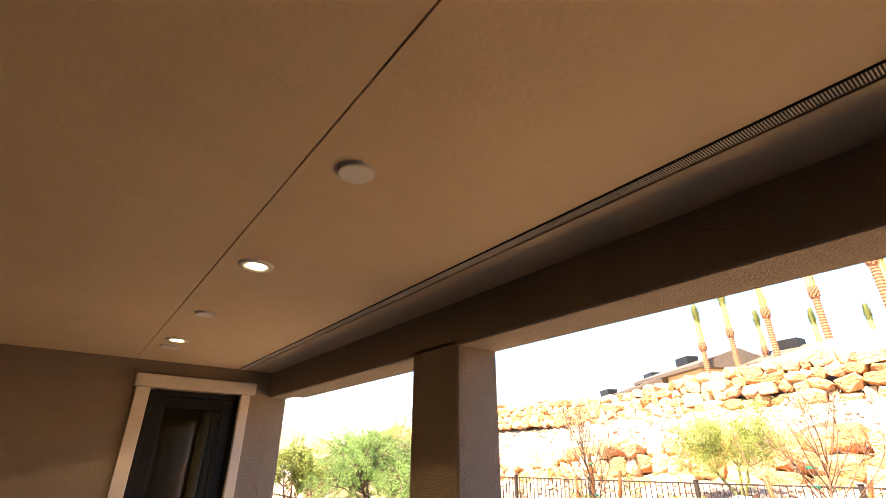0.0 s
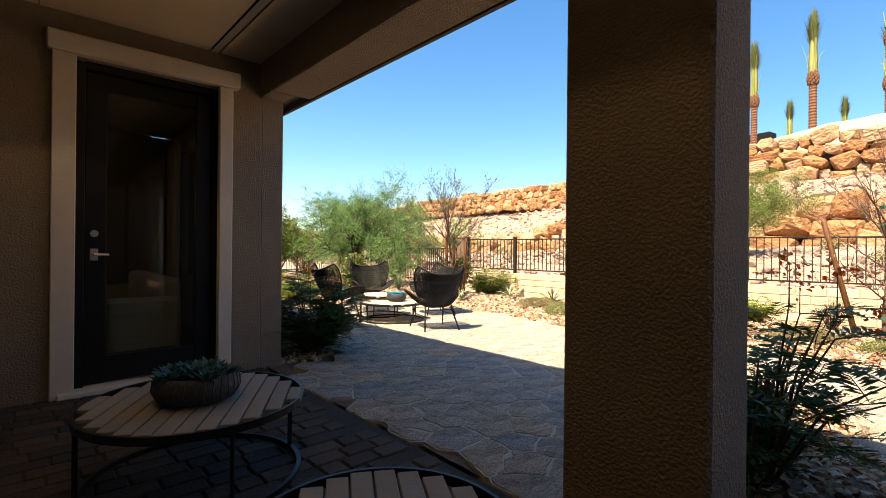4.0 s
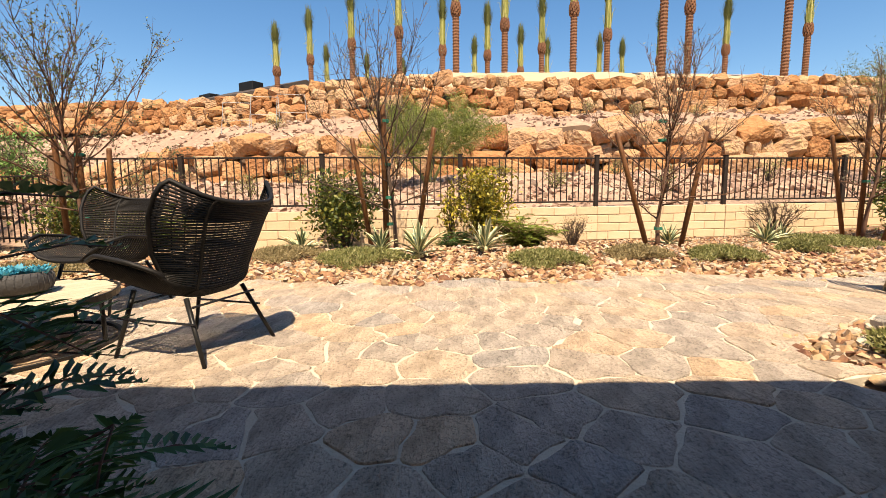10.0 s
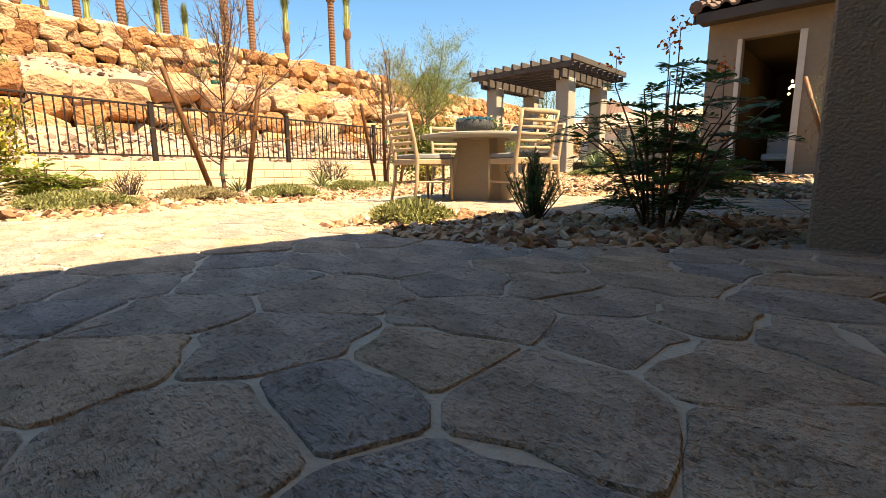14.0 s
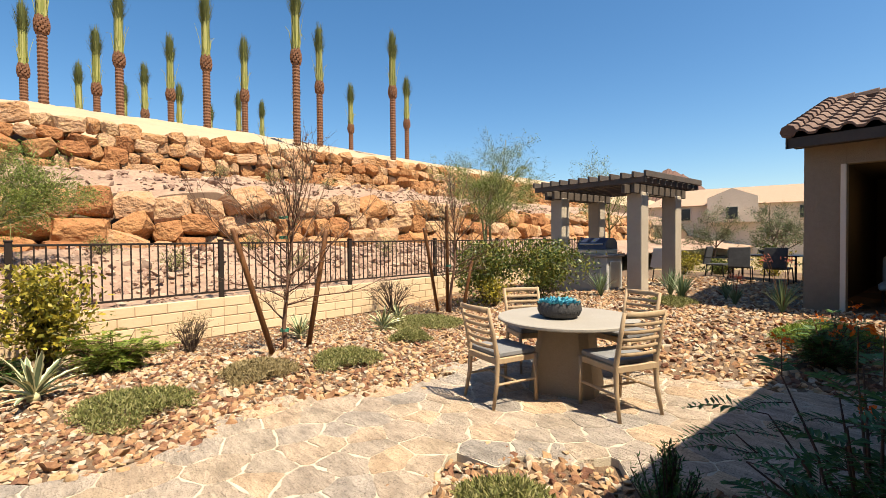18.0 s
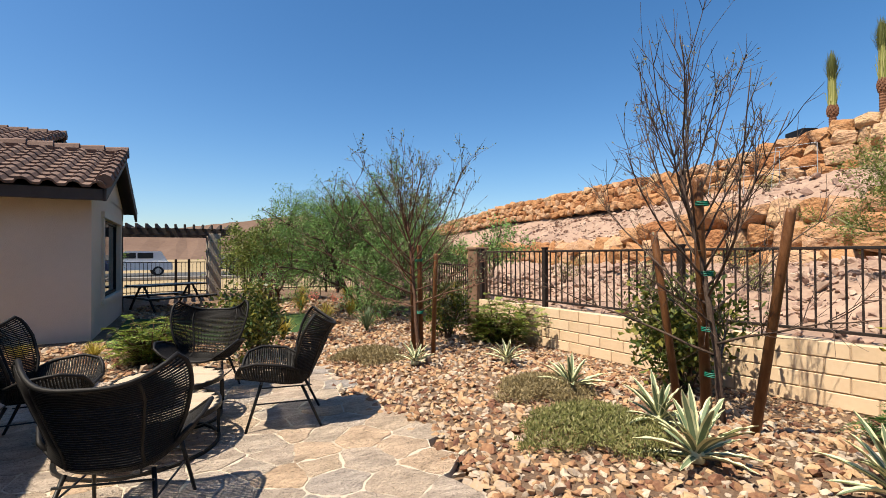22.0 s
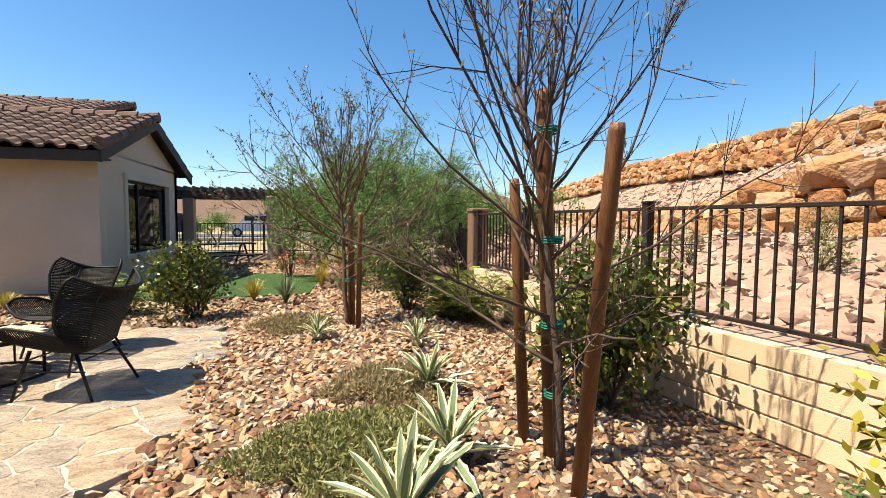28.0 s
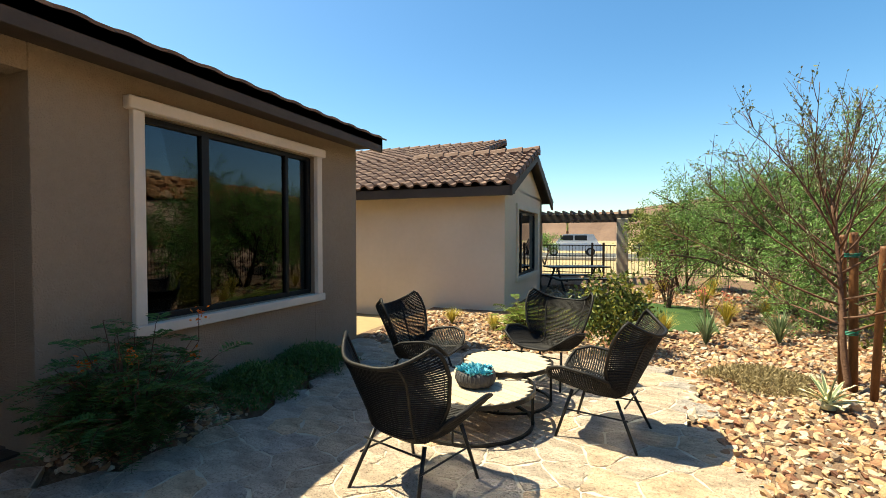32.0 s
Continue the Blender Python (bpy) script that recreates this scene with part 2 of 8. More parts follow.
BOULDER = material("ochre_boulder", [(0.15, 0.065, 0.035), (0.29, 0.13, 0.058), (0.37, 0.195, 0.09), (0.40, 0.25, 0.155), (0.46, 0.31, 0.16)], 0.95, 1.8, 10, 1.0, 4.5, depth=0.15, spec=0.1, spread=1.1, stain=0.4)
BOULDER_FAR = material("ochre_boulder_far", [(0.15, 0.065, 0.035), (0.29, 0.13, 0.058), (0.37, 0.195, 0.09), (0.40, 0.25, 0.155), (0.46, 0.31, 0.16)], 0.95, 1.8, 10, 1.0, 4.5, depth=0.15, spec=0.1, spread=1.1, stain=0.4, island=True)
HILL = material("desert_slope", [(0.17, 0.105, 0.078), (0.27, 0.18, 0.13), (0.36, 0.25, 0.18)], 0.95, 0.7, 9, 1.0, 4.0, stain=0.5)
BANK = material("sandy_bank", [(0.34, 0.25, 0.165), (0.42, 0.315, 0.21)], 0.95, 0.5, 6, 0.6, 6.0, stain=0.3)
RUBBLE = material("pinkish_rubble", [(0.14, 0.085, 0.066), (0.27, 0.175, 0.135), (0.36, 0.25, 0.19), (0.45, 0.34, 0.26)], 0.95, 5, 30, 0.6, 20, spread=1.1, island=True, spec=0.1)
# near-black brown that paints the shade in the gaps between stacked boulders
GAP_SHADE = material("boulder_gap_shade", [(0.06, 0.035, 0.022), (0.10, 0.06, 0.038)], 0.95, 2, 12, 0.8, 8)
FAR_HILL = material("far_desert_hill", [(0.10, 0.06, 0.042), (0.15, 0.095, 0.065)], 1.0, 0.05, 0.6, 0, 1.0, stain=0.5)
MOUNTAIN = material("red_mountain", [(0.11, 0.062, 0.052), (0.16, 0.095, 0.075)], 1.0, 0.02, 0.2, 0, 1.0, stain=0.5)
DESERT = material("desert_ground", [(0.22, 0.165, 0.09), (0.32, 0.24, 0.13)], 0.95, 0.3, 4, 0.6, 5, stain=0.4)
ASPHALT = material("asphalt", [(0.05, 0.05, 0.05), (0.075, 0.074, 0.072)], 0.9, 1, 60, 0.3, 80)
WICKER = material("black_wicker", [(0.006, 0.0055, 0.0055), (0.013, 0.0115, 0.0105)], 0.55, 20, 120, 0.15, 200, spec=0.2)
BLACK_STEEL = material("black_steel", [(0.010, 0.010, 0.010), (0.02, 0.019, 0.018)], 0.4, 20, 90, 0.05, 150, metal=0.3)
TEAK = material("weathered_teak", [(0.36, 0.28, 0.195), (0.48, 0.385, 0.28)], 0.7, 3, 20, 0.2, 40, stretch=(2, 22, 2), spread=0.4)
TEAK_GREY = material("grey_teak", [(0.20, 0.17, 0.14), (0.28, 0.24, 0.20)], 0.75, 3, 20, 0.2, 40, stretch=(2, 22, 2), spread=0.4)
CHAIR_WOOD = material("sanded_teak", [(0.31, 0.215, 0.13), (0.40, 0.29, 0.185)], 0.62, 4, 30, 0.15, 60, stretch=(8, 8, 1.5))
CONCRETE_TOP = material("concrete_top", [(0.26, 0.235, 0.205), (0.31, 0.285, 0.25)], 0.75, 2, 30, 0.12, 60)
CONCRETE_BASE = material("concrete_base", [(0.24, 0.18, 0.12), (0.31, 0.24, 0.165)], 0.85, 2, 30, 0.25, 60)
CUSHION = material("grey_cushion", [(0.16, 0.16, 0.165), (0.21, 0.21, 0.215)], 0.95, 6, 120, 0.3, 300)
CUSHION_PALE = material("pale_cushion", [(0.55, 0.54, 0.52), (0.64, 0.63, 0.61)], 0.95, 3, 90, 0.3, 200)
CHARCOAL = material("charcoal_ceramic", [(0.03, 0.03, 0.032), (0.06, 0.06, 0.063)], 0.7, 6, 60, 0.3, 60)
SUCCULENT = leafy("blue_succulent", [(0.02, 0.16, 0.24), (0.05, 0.30, 0.40), (0.12, 0.44, 0.52)], 0.5, 0.1)
SUCCULENT_DARK = leafy("green_succulent", [(0.02, 0.07, 0.08), (0.05, 0.14, 0.14)], 0.5, 0.1)
STAKE = material("lodgepole_stake", [(0.075, 0.03, 0.012), (0.135, 0.055, 0.02), (0.20, 0.09, 0.036)], 0.42, 6, 50, 0.3, 50, stretch=(6, 6, 1))
BARK = material("grey_brown_bark", [(0.06, 0.038, 0.027), (0.105, 0.07, 0.05)], 0.9, 9, 60, 0.5, 60, stretch=(2, 2, 0.6))
BARK_RED = material("reddish_bark", [(0.085, 0.042, 0.027), (0.14, 0.075, 0.046)], 0.9, 9, 60, 0.4, 60)
BARK_GREEN = material("green_bark", [(0.12, 0.13, 0.05), (0.20, 0.20, 0.09)], 0.85, 9, 60, 0.3, 60)
TIE = material("green_tie", [(0.0, 0.09, 0.055), (0.0, 0.14, 0.085)], 0.6, 9, 60, 0.1, 90)
LEAF_OLIVE = leafy("silvery_leaf", [(0.10, 0.10, 0.055), (0.19, 0.185, 0.11), (0.28, 0.27, 0.17)])
LEAF_GREY = leafy("grey_green_leaf", [(0.07, 0.085, 0.035), (0.13, 0.15, 0.07), (0.20, 0.22, 0.12)])
LEAF_RED = leafy("dark_red_leaf", [(0.05, 0.012, 0.012), (0.12, 0.03, 0.02), (0.14, 0.06, 0.03)])
LEAF_MESQUITE = leafy("mesquite_leaf", [(0.07, 0.15, 0.035), (0.125, 0.235, 0.055), (0.21, 0.33, 0.095)])
LEAF_PALO = leafy("palo_verde_leaf", [(0.08, 0.115, 0.02), (0.15, 0.19, 0.035), (0.22, 0.25, 0.06)])
LEAF_BUSH = leafy("glossy_bush_leaf", [(0.035, 0.06, 0.014), (0.085, 0.11, 0.022), (0.21, 0.19, 0.035)], 0.4)
LEAF_YELLOW = leafy("yellowish_bush_leaf", [(0.09, 0.095, 0.015), (0.24, 0.20, 0.025), (0.42, 0.33, 0.04)], 0.45)
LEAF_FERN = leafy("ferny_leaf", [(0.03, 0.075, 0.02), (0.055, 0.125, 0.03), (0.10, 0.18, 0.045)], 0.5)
# brighter, yellower copy of the ferny leaf, with sunlight put into its tones
LEAF_SUN_TINT = leafy("sun_tinted_ferny_leaf", [(0.085, 0.14, 0.02), (0.165, 0.22, 0.03), (0.26, 0.30, 0.06)], 0.5)
LEAF_COVER = leafy("ground_cover_leaf", [(0.11, 0.125, 0.035), (0.20, 0.20, 0.065), (0.32, 0.29, 0.13)])
LEAF_DRY = leafy("dry_cover_leaf", [(0.17, 0.13, 0.06), (0.27, 0.21, 0.10), (0.33, 0.26, 0.14)])
LEAF_GRASS = leafy("yellow_grass", [(0.22, 0.19, 0.03), (0.38, 0.30, 0.05), (0.45, 0.36, 0.09)])
LEAF_YUCCA = leafy("yucca_leaf", [(0.07, 0.11, 0.05), (0.13, 0.18, 0.09), (0.19, 0.24, 0.13)])
LEAF_PALM = leafy("palm_frond", [(0.16, 0.18, 0.04), (0.30, 0.31, 0.09), (0.45, 0.42, 0.18)])
LEAF_PALM_TIP = leafy("palm_frond_tip", [(0.07, 0.085, 0.025), (0.16, 0.175, 0.055)])
PALM_TRUNK = material("palm_trunk", [(0.11, 0.05, 0.028), (0.19, 0.09, 0.05)], 0.9, 4, 20, 0.6, 12)
AGAVE = material("agave_green", [(0.075, 0.115, 0.06), (0.12, 0.16, 0.085), (0.17, 0.21, 0.12)], 0.55, 6, 30, 0.1, 50, stretch=(1, 1, 1))
AGAVE_EDGE = material("agave_cream_edge", [(0.52, 0.50, 0.25), (0.62, 0.60, 0.38)], 0.55, 6, 30, 0.1, 50)
FLOWER_ORANGE = leafy("orange_flower", [(0.60, 0.09, 0.01), (0.75, 0.22, 0.02)], 0.6, 0.3)
FLOWER_RED = leafy("coral_flower", [(0.55, 0.12, 0.07), (0.65, 0.22, 0.15)], 0.6, 0.3)
TURF = material("artificial_turf", [(0.025, 0.06, 0.014), (0.045, 0.09, 0.02)], 0.9, 6, 90, 0.9, 120)
GLASS = glazing("window_glass", (0.2, 0.22, 0.23), 0.03)
DOOR_GLASS = glazing("door_glass", (0.6, 0.64, 0.64), 0.02)
WHITE_DISC = material("white_speaker", [(0.62, 0.58, 0.52), (0.70, 0.66, 0.60)], 0.7, 5, 60, 0.05, 200)
LAMP_GLOW = glowing("downlight_glow", (1.0, 0.72, 0.38), 14.0)
BULB_GLOW = glowing("bulb_glow", (1.0, 0.62, 0.25), 10.0)
METAL = material("brushed_metal", [(0.45, 0.45, 0.45), (0.55, 0.55, 0.55)], 0.35, 5, 60, 0.05, 100, metal=0.9)
INTERIOR = material("interior_paint", [(0.20, 0.18, 0.155), (0.25, 0.225, 0.195)], 0.9, 1, 10, 0.05, 50)
# the unlit room's shade is put into this very dark base colour
ROOM_SHADE = material("shade_toned_interior", [(0.045, 0.035, 0.028), (0.06, 0.048, 0.038)], 0.9, 1, 10, 0.05, 50)
CURTAIN = material("pale_curtain", [(0.55, 0.53, 0.48), (0.65, 0.62, 0.57)], 0.95, 2, 40, 0.2, 90)
PERGOLA_WOOD = material("dark_pergola_paint", [(0.06, 0.047, 0.04), (0.095, 0.075, 0.062)], 0.75, 4, 30, 0.2, 60)
COUNTER = material("counter_stone", [(0.30, 0.29, 0.27), (0.38, 0.37, 0.345)], 0.8, 3, 30, 0.2, 60)
CAR_WHITE = material("white_car_paint", [(0.60, 0.60, 0.60), (0.64, 0.64, 0.64)], 0.25, 2, 30, 0, 10)
CAR_DARK = material("dark_blue_car_paint", [(0.02, 0.03, 0.06), (0.03, 0.04, 0.08)], 0.25, 2, 30, 0, 10)
CAR_GLASS = material("car_glass", [(0.02, 0.022, 0.025), (0.03, 0.032, 0.035)], 0.1, 2, 30, 0, 10)
RUBBER = material("rubber", [(0.015, 0.015, 0.015), (0.025, 0.025, 0.025)], 0.85, 5, 50, 0.1, 60)


# ---- mesh helpers ----
class Geo:
    """A mesh gathered from simple solids."""

    def __init__(self):
        self.v, self.f, self.n = [], [], 0

    def add(self, verts, faces):
        self.v.append(np.asarray(verts, float).reshape(-1, 3))
        self.f += [tuple(i + self.n for i in q) for q in faces]
        self.n += len(self.v[-1])
        return self

    def box(self, c, s, bevel=0.0, rz=0.0, tilt=None):
        """A box with chamfered edges: centre, full sizes."""
        h = np.array(s, float) / 2
        b = min(bevel, *(h * 0.45)) if bevel else 0
        if b <= 0:
            p = np.array([(x, y, z) for x in (-1, 1) for y in (-1, 1) for z in (-1, 1)]) * h
            q = [(0, 1, 3, 2), (4, 6, 7, 5), (0, 4, 5, 1), (2, 3, 7, 6), (0, 2, 6, 4), (1, 5, 7, 3)]
        else:
            p, key = [], {}
            for x in (-1, 1):
                for y in (-1, 1):
                    for z in (-1, 1):
                        for a in range(3):
                            w = np.array([x, y, z]) * (h - b)
                            w[a] = (x, y, z)[a] * h[a]
                            key[x, y, z, a] = len(p)
                            p.append(w)
            q = []
            for a in range(3):
                o = [i for i in range(3) if i != a]
                for s1 in (-1, 1):
                    ring = []
                    for d in ((-1, -1), (1, -1), (1, 1), (-1, 1)):
                        k = [0, 0, 0]
                        k[a], k[o[0]], k[o[1]] = s1, d[0], d[1]
                        ring.append(key[(*k, a)])
                    q.append(tuple(ring if (s1 > 0) == (a != 1) else ring[::-1]))
                for d0 in (-1, 1):
                    for d1 in (-1, 1):
                        k0, k1 = [0, 0, 0], [0, 0, 0]
                        k0[a], k1[a] = -1, 1
                        for k in (k0, k1):
                            k[o[0]], k[o[1]] = d0, d1
                        ring = (key[(*k0, o[0])], key[(*k1, o[0])], key[(*k1, o[1])], key[(*k0, o[1])])
                        q.append(ring if d0 * d1 * (1 if a != 1 else -1) < 0 else ring[::-1])
            for x in (-1, 1):
                for y in (-1, 1):
                    for z in (-1, 1):
                        t = (key[x, y, z, 0], key[x, y, z, 1], key[x, y, z, 2])
                        q.append(t if x * y * z > 0 else t[::-1])
            p = np.array(p)
        if tilt is not None:
            p = p @ np.array(tilt.to_3x3()).T
        if rz:
            c0, s0 = math.cos(rz), math.sin(rz)
            p = p @ np.array([[c0, s0, 0], [-s0, c0, 0], [0, 0, 1]])
        return self.add(p + np.array(c), q)

    def tube(self, pts, radii, n=6, cap=True, flat=1.0):
        """A tube along points, with a radius for each."""
        p = np.asarray(pts, float)
        r = np.broadcast_to(np.asarray(radii, float), (len(p),))
        d = np.gradient(p, axis=0) if len(p) > 2 else np.repeat((p[1] - p[0])[None], 2, 0)
        d /= np.linalg.norm(d, axis=1)[:, None] + 1e-9
        ref = np.array([0, 0, 1.0]) if abs(d[:, 2]).mean() < 0.8 else np.array([1.0, 0, 0])
        u = np.cross(d, ref)
        u /= np.linalg.norm(u, axis=1)[:, None] + 1e-9
        w = np.cross(d, u)
        a = np.arange(n) * 2 * np.pi / n
        ring = (u[:, None] * np.cos(a)[None, :, None] + flat * w[:, None] * np.sin(a)[None, :, None]) * r[:, None, None]
        v = (p[:, None] + ring).reshape(-1, 3)
        f = [(i * n + j, i * n + (j + 1) % n, (i + 1) * n + (j + 1) % n, (i + 1) * n + j) for i in range(len(p) - 1) for j in range(n)]
        if cap:
            f += [tuple(range(n))[::-1], tuple(range((len(p) - 1) * n, len(p) * n))]
        return self.add(v, f)

    def lathe(self, profile, n=32, c=(0, 0, 0), closed=True):
        """Turns (radius, z) pairs round the z axis."""
        a = np.arange(n) * 2 * np.pi / n
        v = [(c[0] + r * math.cos(t), c[1] + r * math.sin(t), c[2] + z) for r, z in profile for t in a]
        f = [(i * n + j, i * n + (j + 1) % n, (i + 1) * n + (j + 1) % n, (i + 1) * n + j) for i in range(len(profile) - 1) for j in range(n)]
        if closed:
            f += [tuple(range(n))[::-1], tuple(range((len(profile) - 1) * n, len(profile) * n))]
        return self.add(v, f)

    def prism(self, outline, z0, z1):
        n = len(outline)
        v = [(x, y, z0) for x, y in outline] + [(x, y, z1) for x, y in outline]
        f = [tuple(range(n))[::-1], tuple(range(n, 2 * n))] + [(i, (i + 1) % n, n + (i + 1) % n, n + i) for i in range(n)]
        return self.add(v, f)

    def ring(self, r, tube_r, c=(0, 0, 0), n=40, m=8):
        a = np.arange(n) * 2 * np.pi / n
        b = np.arange(m) * 2 * np.pi / m
        v = [(c[0] + (r + tube_r * math.cos(t)) * math.cos(s), c[1] + (r + tube_r * math.cos(t)) * math.sin(s), c[2] + tube_r * math.sin(t)) for s in a for t in b]
        f = [(i * m + j, ((i + 1) % n) * m + j, ((i + 1) % n) * m + (j + 1) % m, i * m + (j + 1) % m) for i in range(n) for j in range(m)]
        return self.add(v, f)

    def mesh(self, name, smooth=False):
        me = bpy.data.meshes.new(name)
        me.from_pydata(np.concatenate(self.v) if self.v else [], [], self.f)
        if smooth:
            me.polygons.foreach_set("use_smooth", [True] * len(me.polygons))
        me.update()
        return me


def thing(name, label, category, m=None, group="", kind=""):
    """An Empty at the base of a thing."""
    ob = new(name)
    ob.empty_display_size = 0.1
    ob.matrix_basis = m if m is not None else Matrix()
    return tagged(ob, label, category, group, kind)


def part(name, geo, mat, parent=None, label="", smooth=False, at=None, kind=""):
    """One mesh object, under a thing or a part."""
    me = geo if isinstance(geo, bpy.types.Mesh) else geo.mesh(name, smooth)
    if not me.materials:
        for m in (mat if isinstance(mat, (list, tuple)) else [mat]):
            me.materials.append(m)
    ob = new(name, me)
    if at is not None:
        ob.matrix_basis = at
    ob.parent = parent
    return tagged(ob, label, kind=kind)


def structure(name, geo, mat, label, category, smooth=False):
    return tagged(part(name, geo, mat, None, smooth=smooth), label, category, kind="structure")


def single(name, geo, mat, label, category, m=None, group="", smooth=False, kind=""):
    ob = part(name, geo, mat, None, smooth=smooth, at=m)
    return tagged(ob, label, category, group, kind)


def quads(v):
    """Faces for a run of separate quads."""
    return [(i, i + 1, i + 2, i + 3) for i in range(0, len(v), 4)]


def leaves(at, length, width, rng, aim=None, droop=0.0):
    """Diamond leaves at points: an array of quads."""
    at = np.asarray(at, float)
    n = len(at)
    d = rng.normal(size=(n, 3))
    if aim is not None:
        d = d * 0.6 + aim
    d[:, 2] -= droop
    d /= np.linalg.norm(d, axis=1)[:, None] + 1e-9
    s = np.cross(d, rng.normal(size=(n, 3)))
    s /= np.linalg.norm(s, axis=1)[:, None] + 1e-9
    le = length * rng.uniform(0.6, 1.3, (n, 1))
    wi = width * rng.uniform(0.7, 1.3, (n, 1))
    v = np.stack([at, at + d * le * 0.5 + s * wi * 0.5, at + d * le, at + d * le * 0.5 - s * wi * 0.5], 1)
    return v.reshape(-1, 3)


def smooth_step(a, b, x):
    t = np.clip((x - a) / (b - a), 0, 1)
    return t * t * (3 - 2 * t)


# ---- ground, hill and distance ----
POSTS = [(11.05, 12.02), (11.17, 10.38), (11.3, 8.12), (11.68, 5.82), (12.2, 3.28), (12.55, 0.69), (12.9, -1.9), (13.2, -4.5), (13.45, -7.1), (13.7, -9.7)]


def wall_x(y):
    """Where the garden wall stands at y."""
    ys = [p[1] for p in POSTS][::-1]
    xs = [p[0] for p in POSTS][::-1]
    return np.interp(y, ys, xs)


PATIO_EDGE = [(3.44, 10.75), (4.6, 10.6), (5.6, 10.75), (6.7, 10.8), (7.6, 10.55), (7.7, 9.9), (7.55, 9.15), (7.72, 8.2), (7.82, 7.8), (7.75, 7.3),
              (7.6, 6.75), (7.5, 6.4), (7.8, 6.1), (7.85, 5.8), (7.52, 5.25), (7.6, 4.75), (7.9, 4.3), (7.95, 3.9), (7.75, 3.2), (7.6, 2.8),
              (7.85, 2.1), (8.05, 1.6), (7.7, 0.95), (6.9, 0.75), (6.1, 0.7), (5.4, 0.45), (4.6, 0.1), (3.44, -0.1)]
ISLAND = [(6.0, 4.25), (6.15, 3.75), (6.08, 3.3), (5.75, 2.98), (5.4, 3.05), (4.95, 2.75), (4.4, 2.45), (3.9, 2.3), (3.44, 2.3), (3.44, 3.5), (3.75, 3.75), (4.1, 3.95),
          (4.5, 4.3), (4.95, 4.28), (5.3, 4.22), (5.65, 4.4)]
HOUSE_BED = [(3.44, 6.85), (3.8, 6.8), (4.1, 6.95), (4.3, 7.2), (4.15, 7.75), (4.12, 8.4), (3.95, 9.1), (3.85, 10.0), (3.44, 10.2)]


def inside(poly, x, y):
    """Whether points lie in a polygon (arrays)."""
    x, y = np.asarray(x, float), np.asarray(y, float)
    hit = np.zeros(x.shape, bool)
    for (x0, y0), (x1, y1) in zip(poly, poly[1:] + poly[:1]):
        cross = (y0 > y) != (y1 > y)
        hit ^= cross & (x < (x1 - x0) * (y - y0) / (y1 - y0 + 1e-12) + x0)
    return hit


def on_paving(x, y):
    return inside(PATIO_EDGE, x, y) & ~inside(ISLAND, x, y) & ~inside(HOUSE_BED, x, y)


def yard_z(x, y):
    """Height of the gravel garden."""
    x, y = np.asarray(x, float), np.asarray(y, float)
    z = -0.015 - 0.12 * smooth_step(9.6, 11.4, x) + 0.19 * smooth_step(0.8, -4.0, y) + 0.04 * smooth_step(8.0, 9.3, x) * smooth_step(10.6, 9.6, x)
    z = z + 0.012 * np.sin(x * 2.3 + y) * np.cos(y * 1.7)
    return np.where(on_paving(x, y), -0.06, z)


def sheet(xs, ys, fz):
    g = Geo()
    gx, gy = np.meshgrid(xs, ys, indexing="ij")
    v = np.stack([gx, gy, fz(gx, gy)], -1).reshape(-1, 3)
    n = len(ys)
    g.add(v, [(i * n + j, (i + 1) * n + j, (i + 1) * n + j + 1, i * n + j + 1) for i in range(len(xs) - 1) for j in range(n - 1)])
    return g


structure("ground", Geo().add([(-3000, -3000, -0.25), (3000, -3000, -0.25), (3000, 3000, -0.25), (-3000, 3000, -0.25)], [(0, 1, 2, 3)]), DESERT,
          "pale tan desert ground running to the horizon", "ground")

gx = np.concatenate([np.linspace(3.3, 13.9, 107)])
gy = np.concatenate([np.linspace(-14, 24, 305)])


def garden_height(x, y):
    return np.where((x > wall_x(y) + 0.1) & (y < 12.4), -0.28, yard_z(x, y))


structure("garden_ground", sheet(gx, gy, garden_height), GRAVEL_BED, "tan gravelly soil of the rock garden", "ground", smooth=True)

PROFILE = [(11.0, 0.42), (12.6, 0.46), (14.5, 0.85), (16.8, 1.25), (18.05, 1.40), (18.75, 2.75), (19.6, 3.0), (22.6, 3.75), (23.95, 3.85), (24.75, 5.1), (25.6, 5.6),
           (29.0, 6.7), (37.0, 8.85), (40.0, 9.1), (60.0, 9.5), (140.0, 10.5)]
HILL_SHIFT = 0.18


def shift_x(y):
    """The slope bends away from the garden further along."""
    return np.interp(y, [-60, -2, 8, 12, 18.6, 25, 36, 110], [5.8, 0, 0, 0.7, 4.0, 6.9, 9.6, 24.0])


def lower_drop(y):
    """How far the lower terrace sinks along the slope."""
    return 0.25 * smooth_step(4.5, 10, y) + 0.5 * smooth_step(9, 22, y)


def upper_lift(y):
    return 0.75 * smooth_step(15, 36, y)


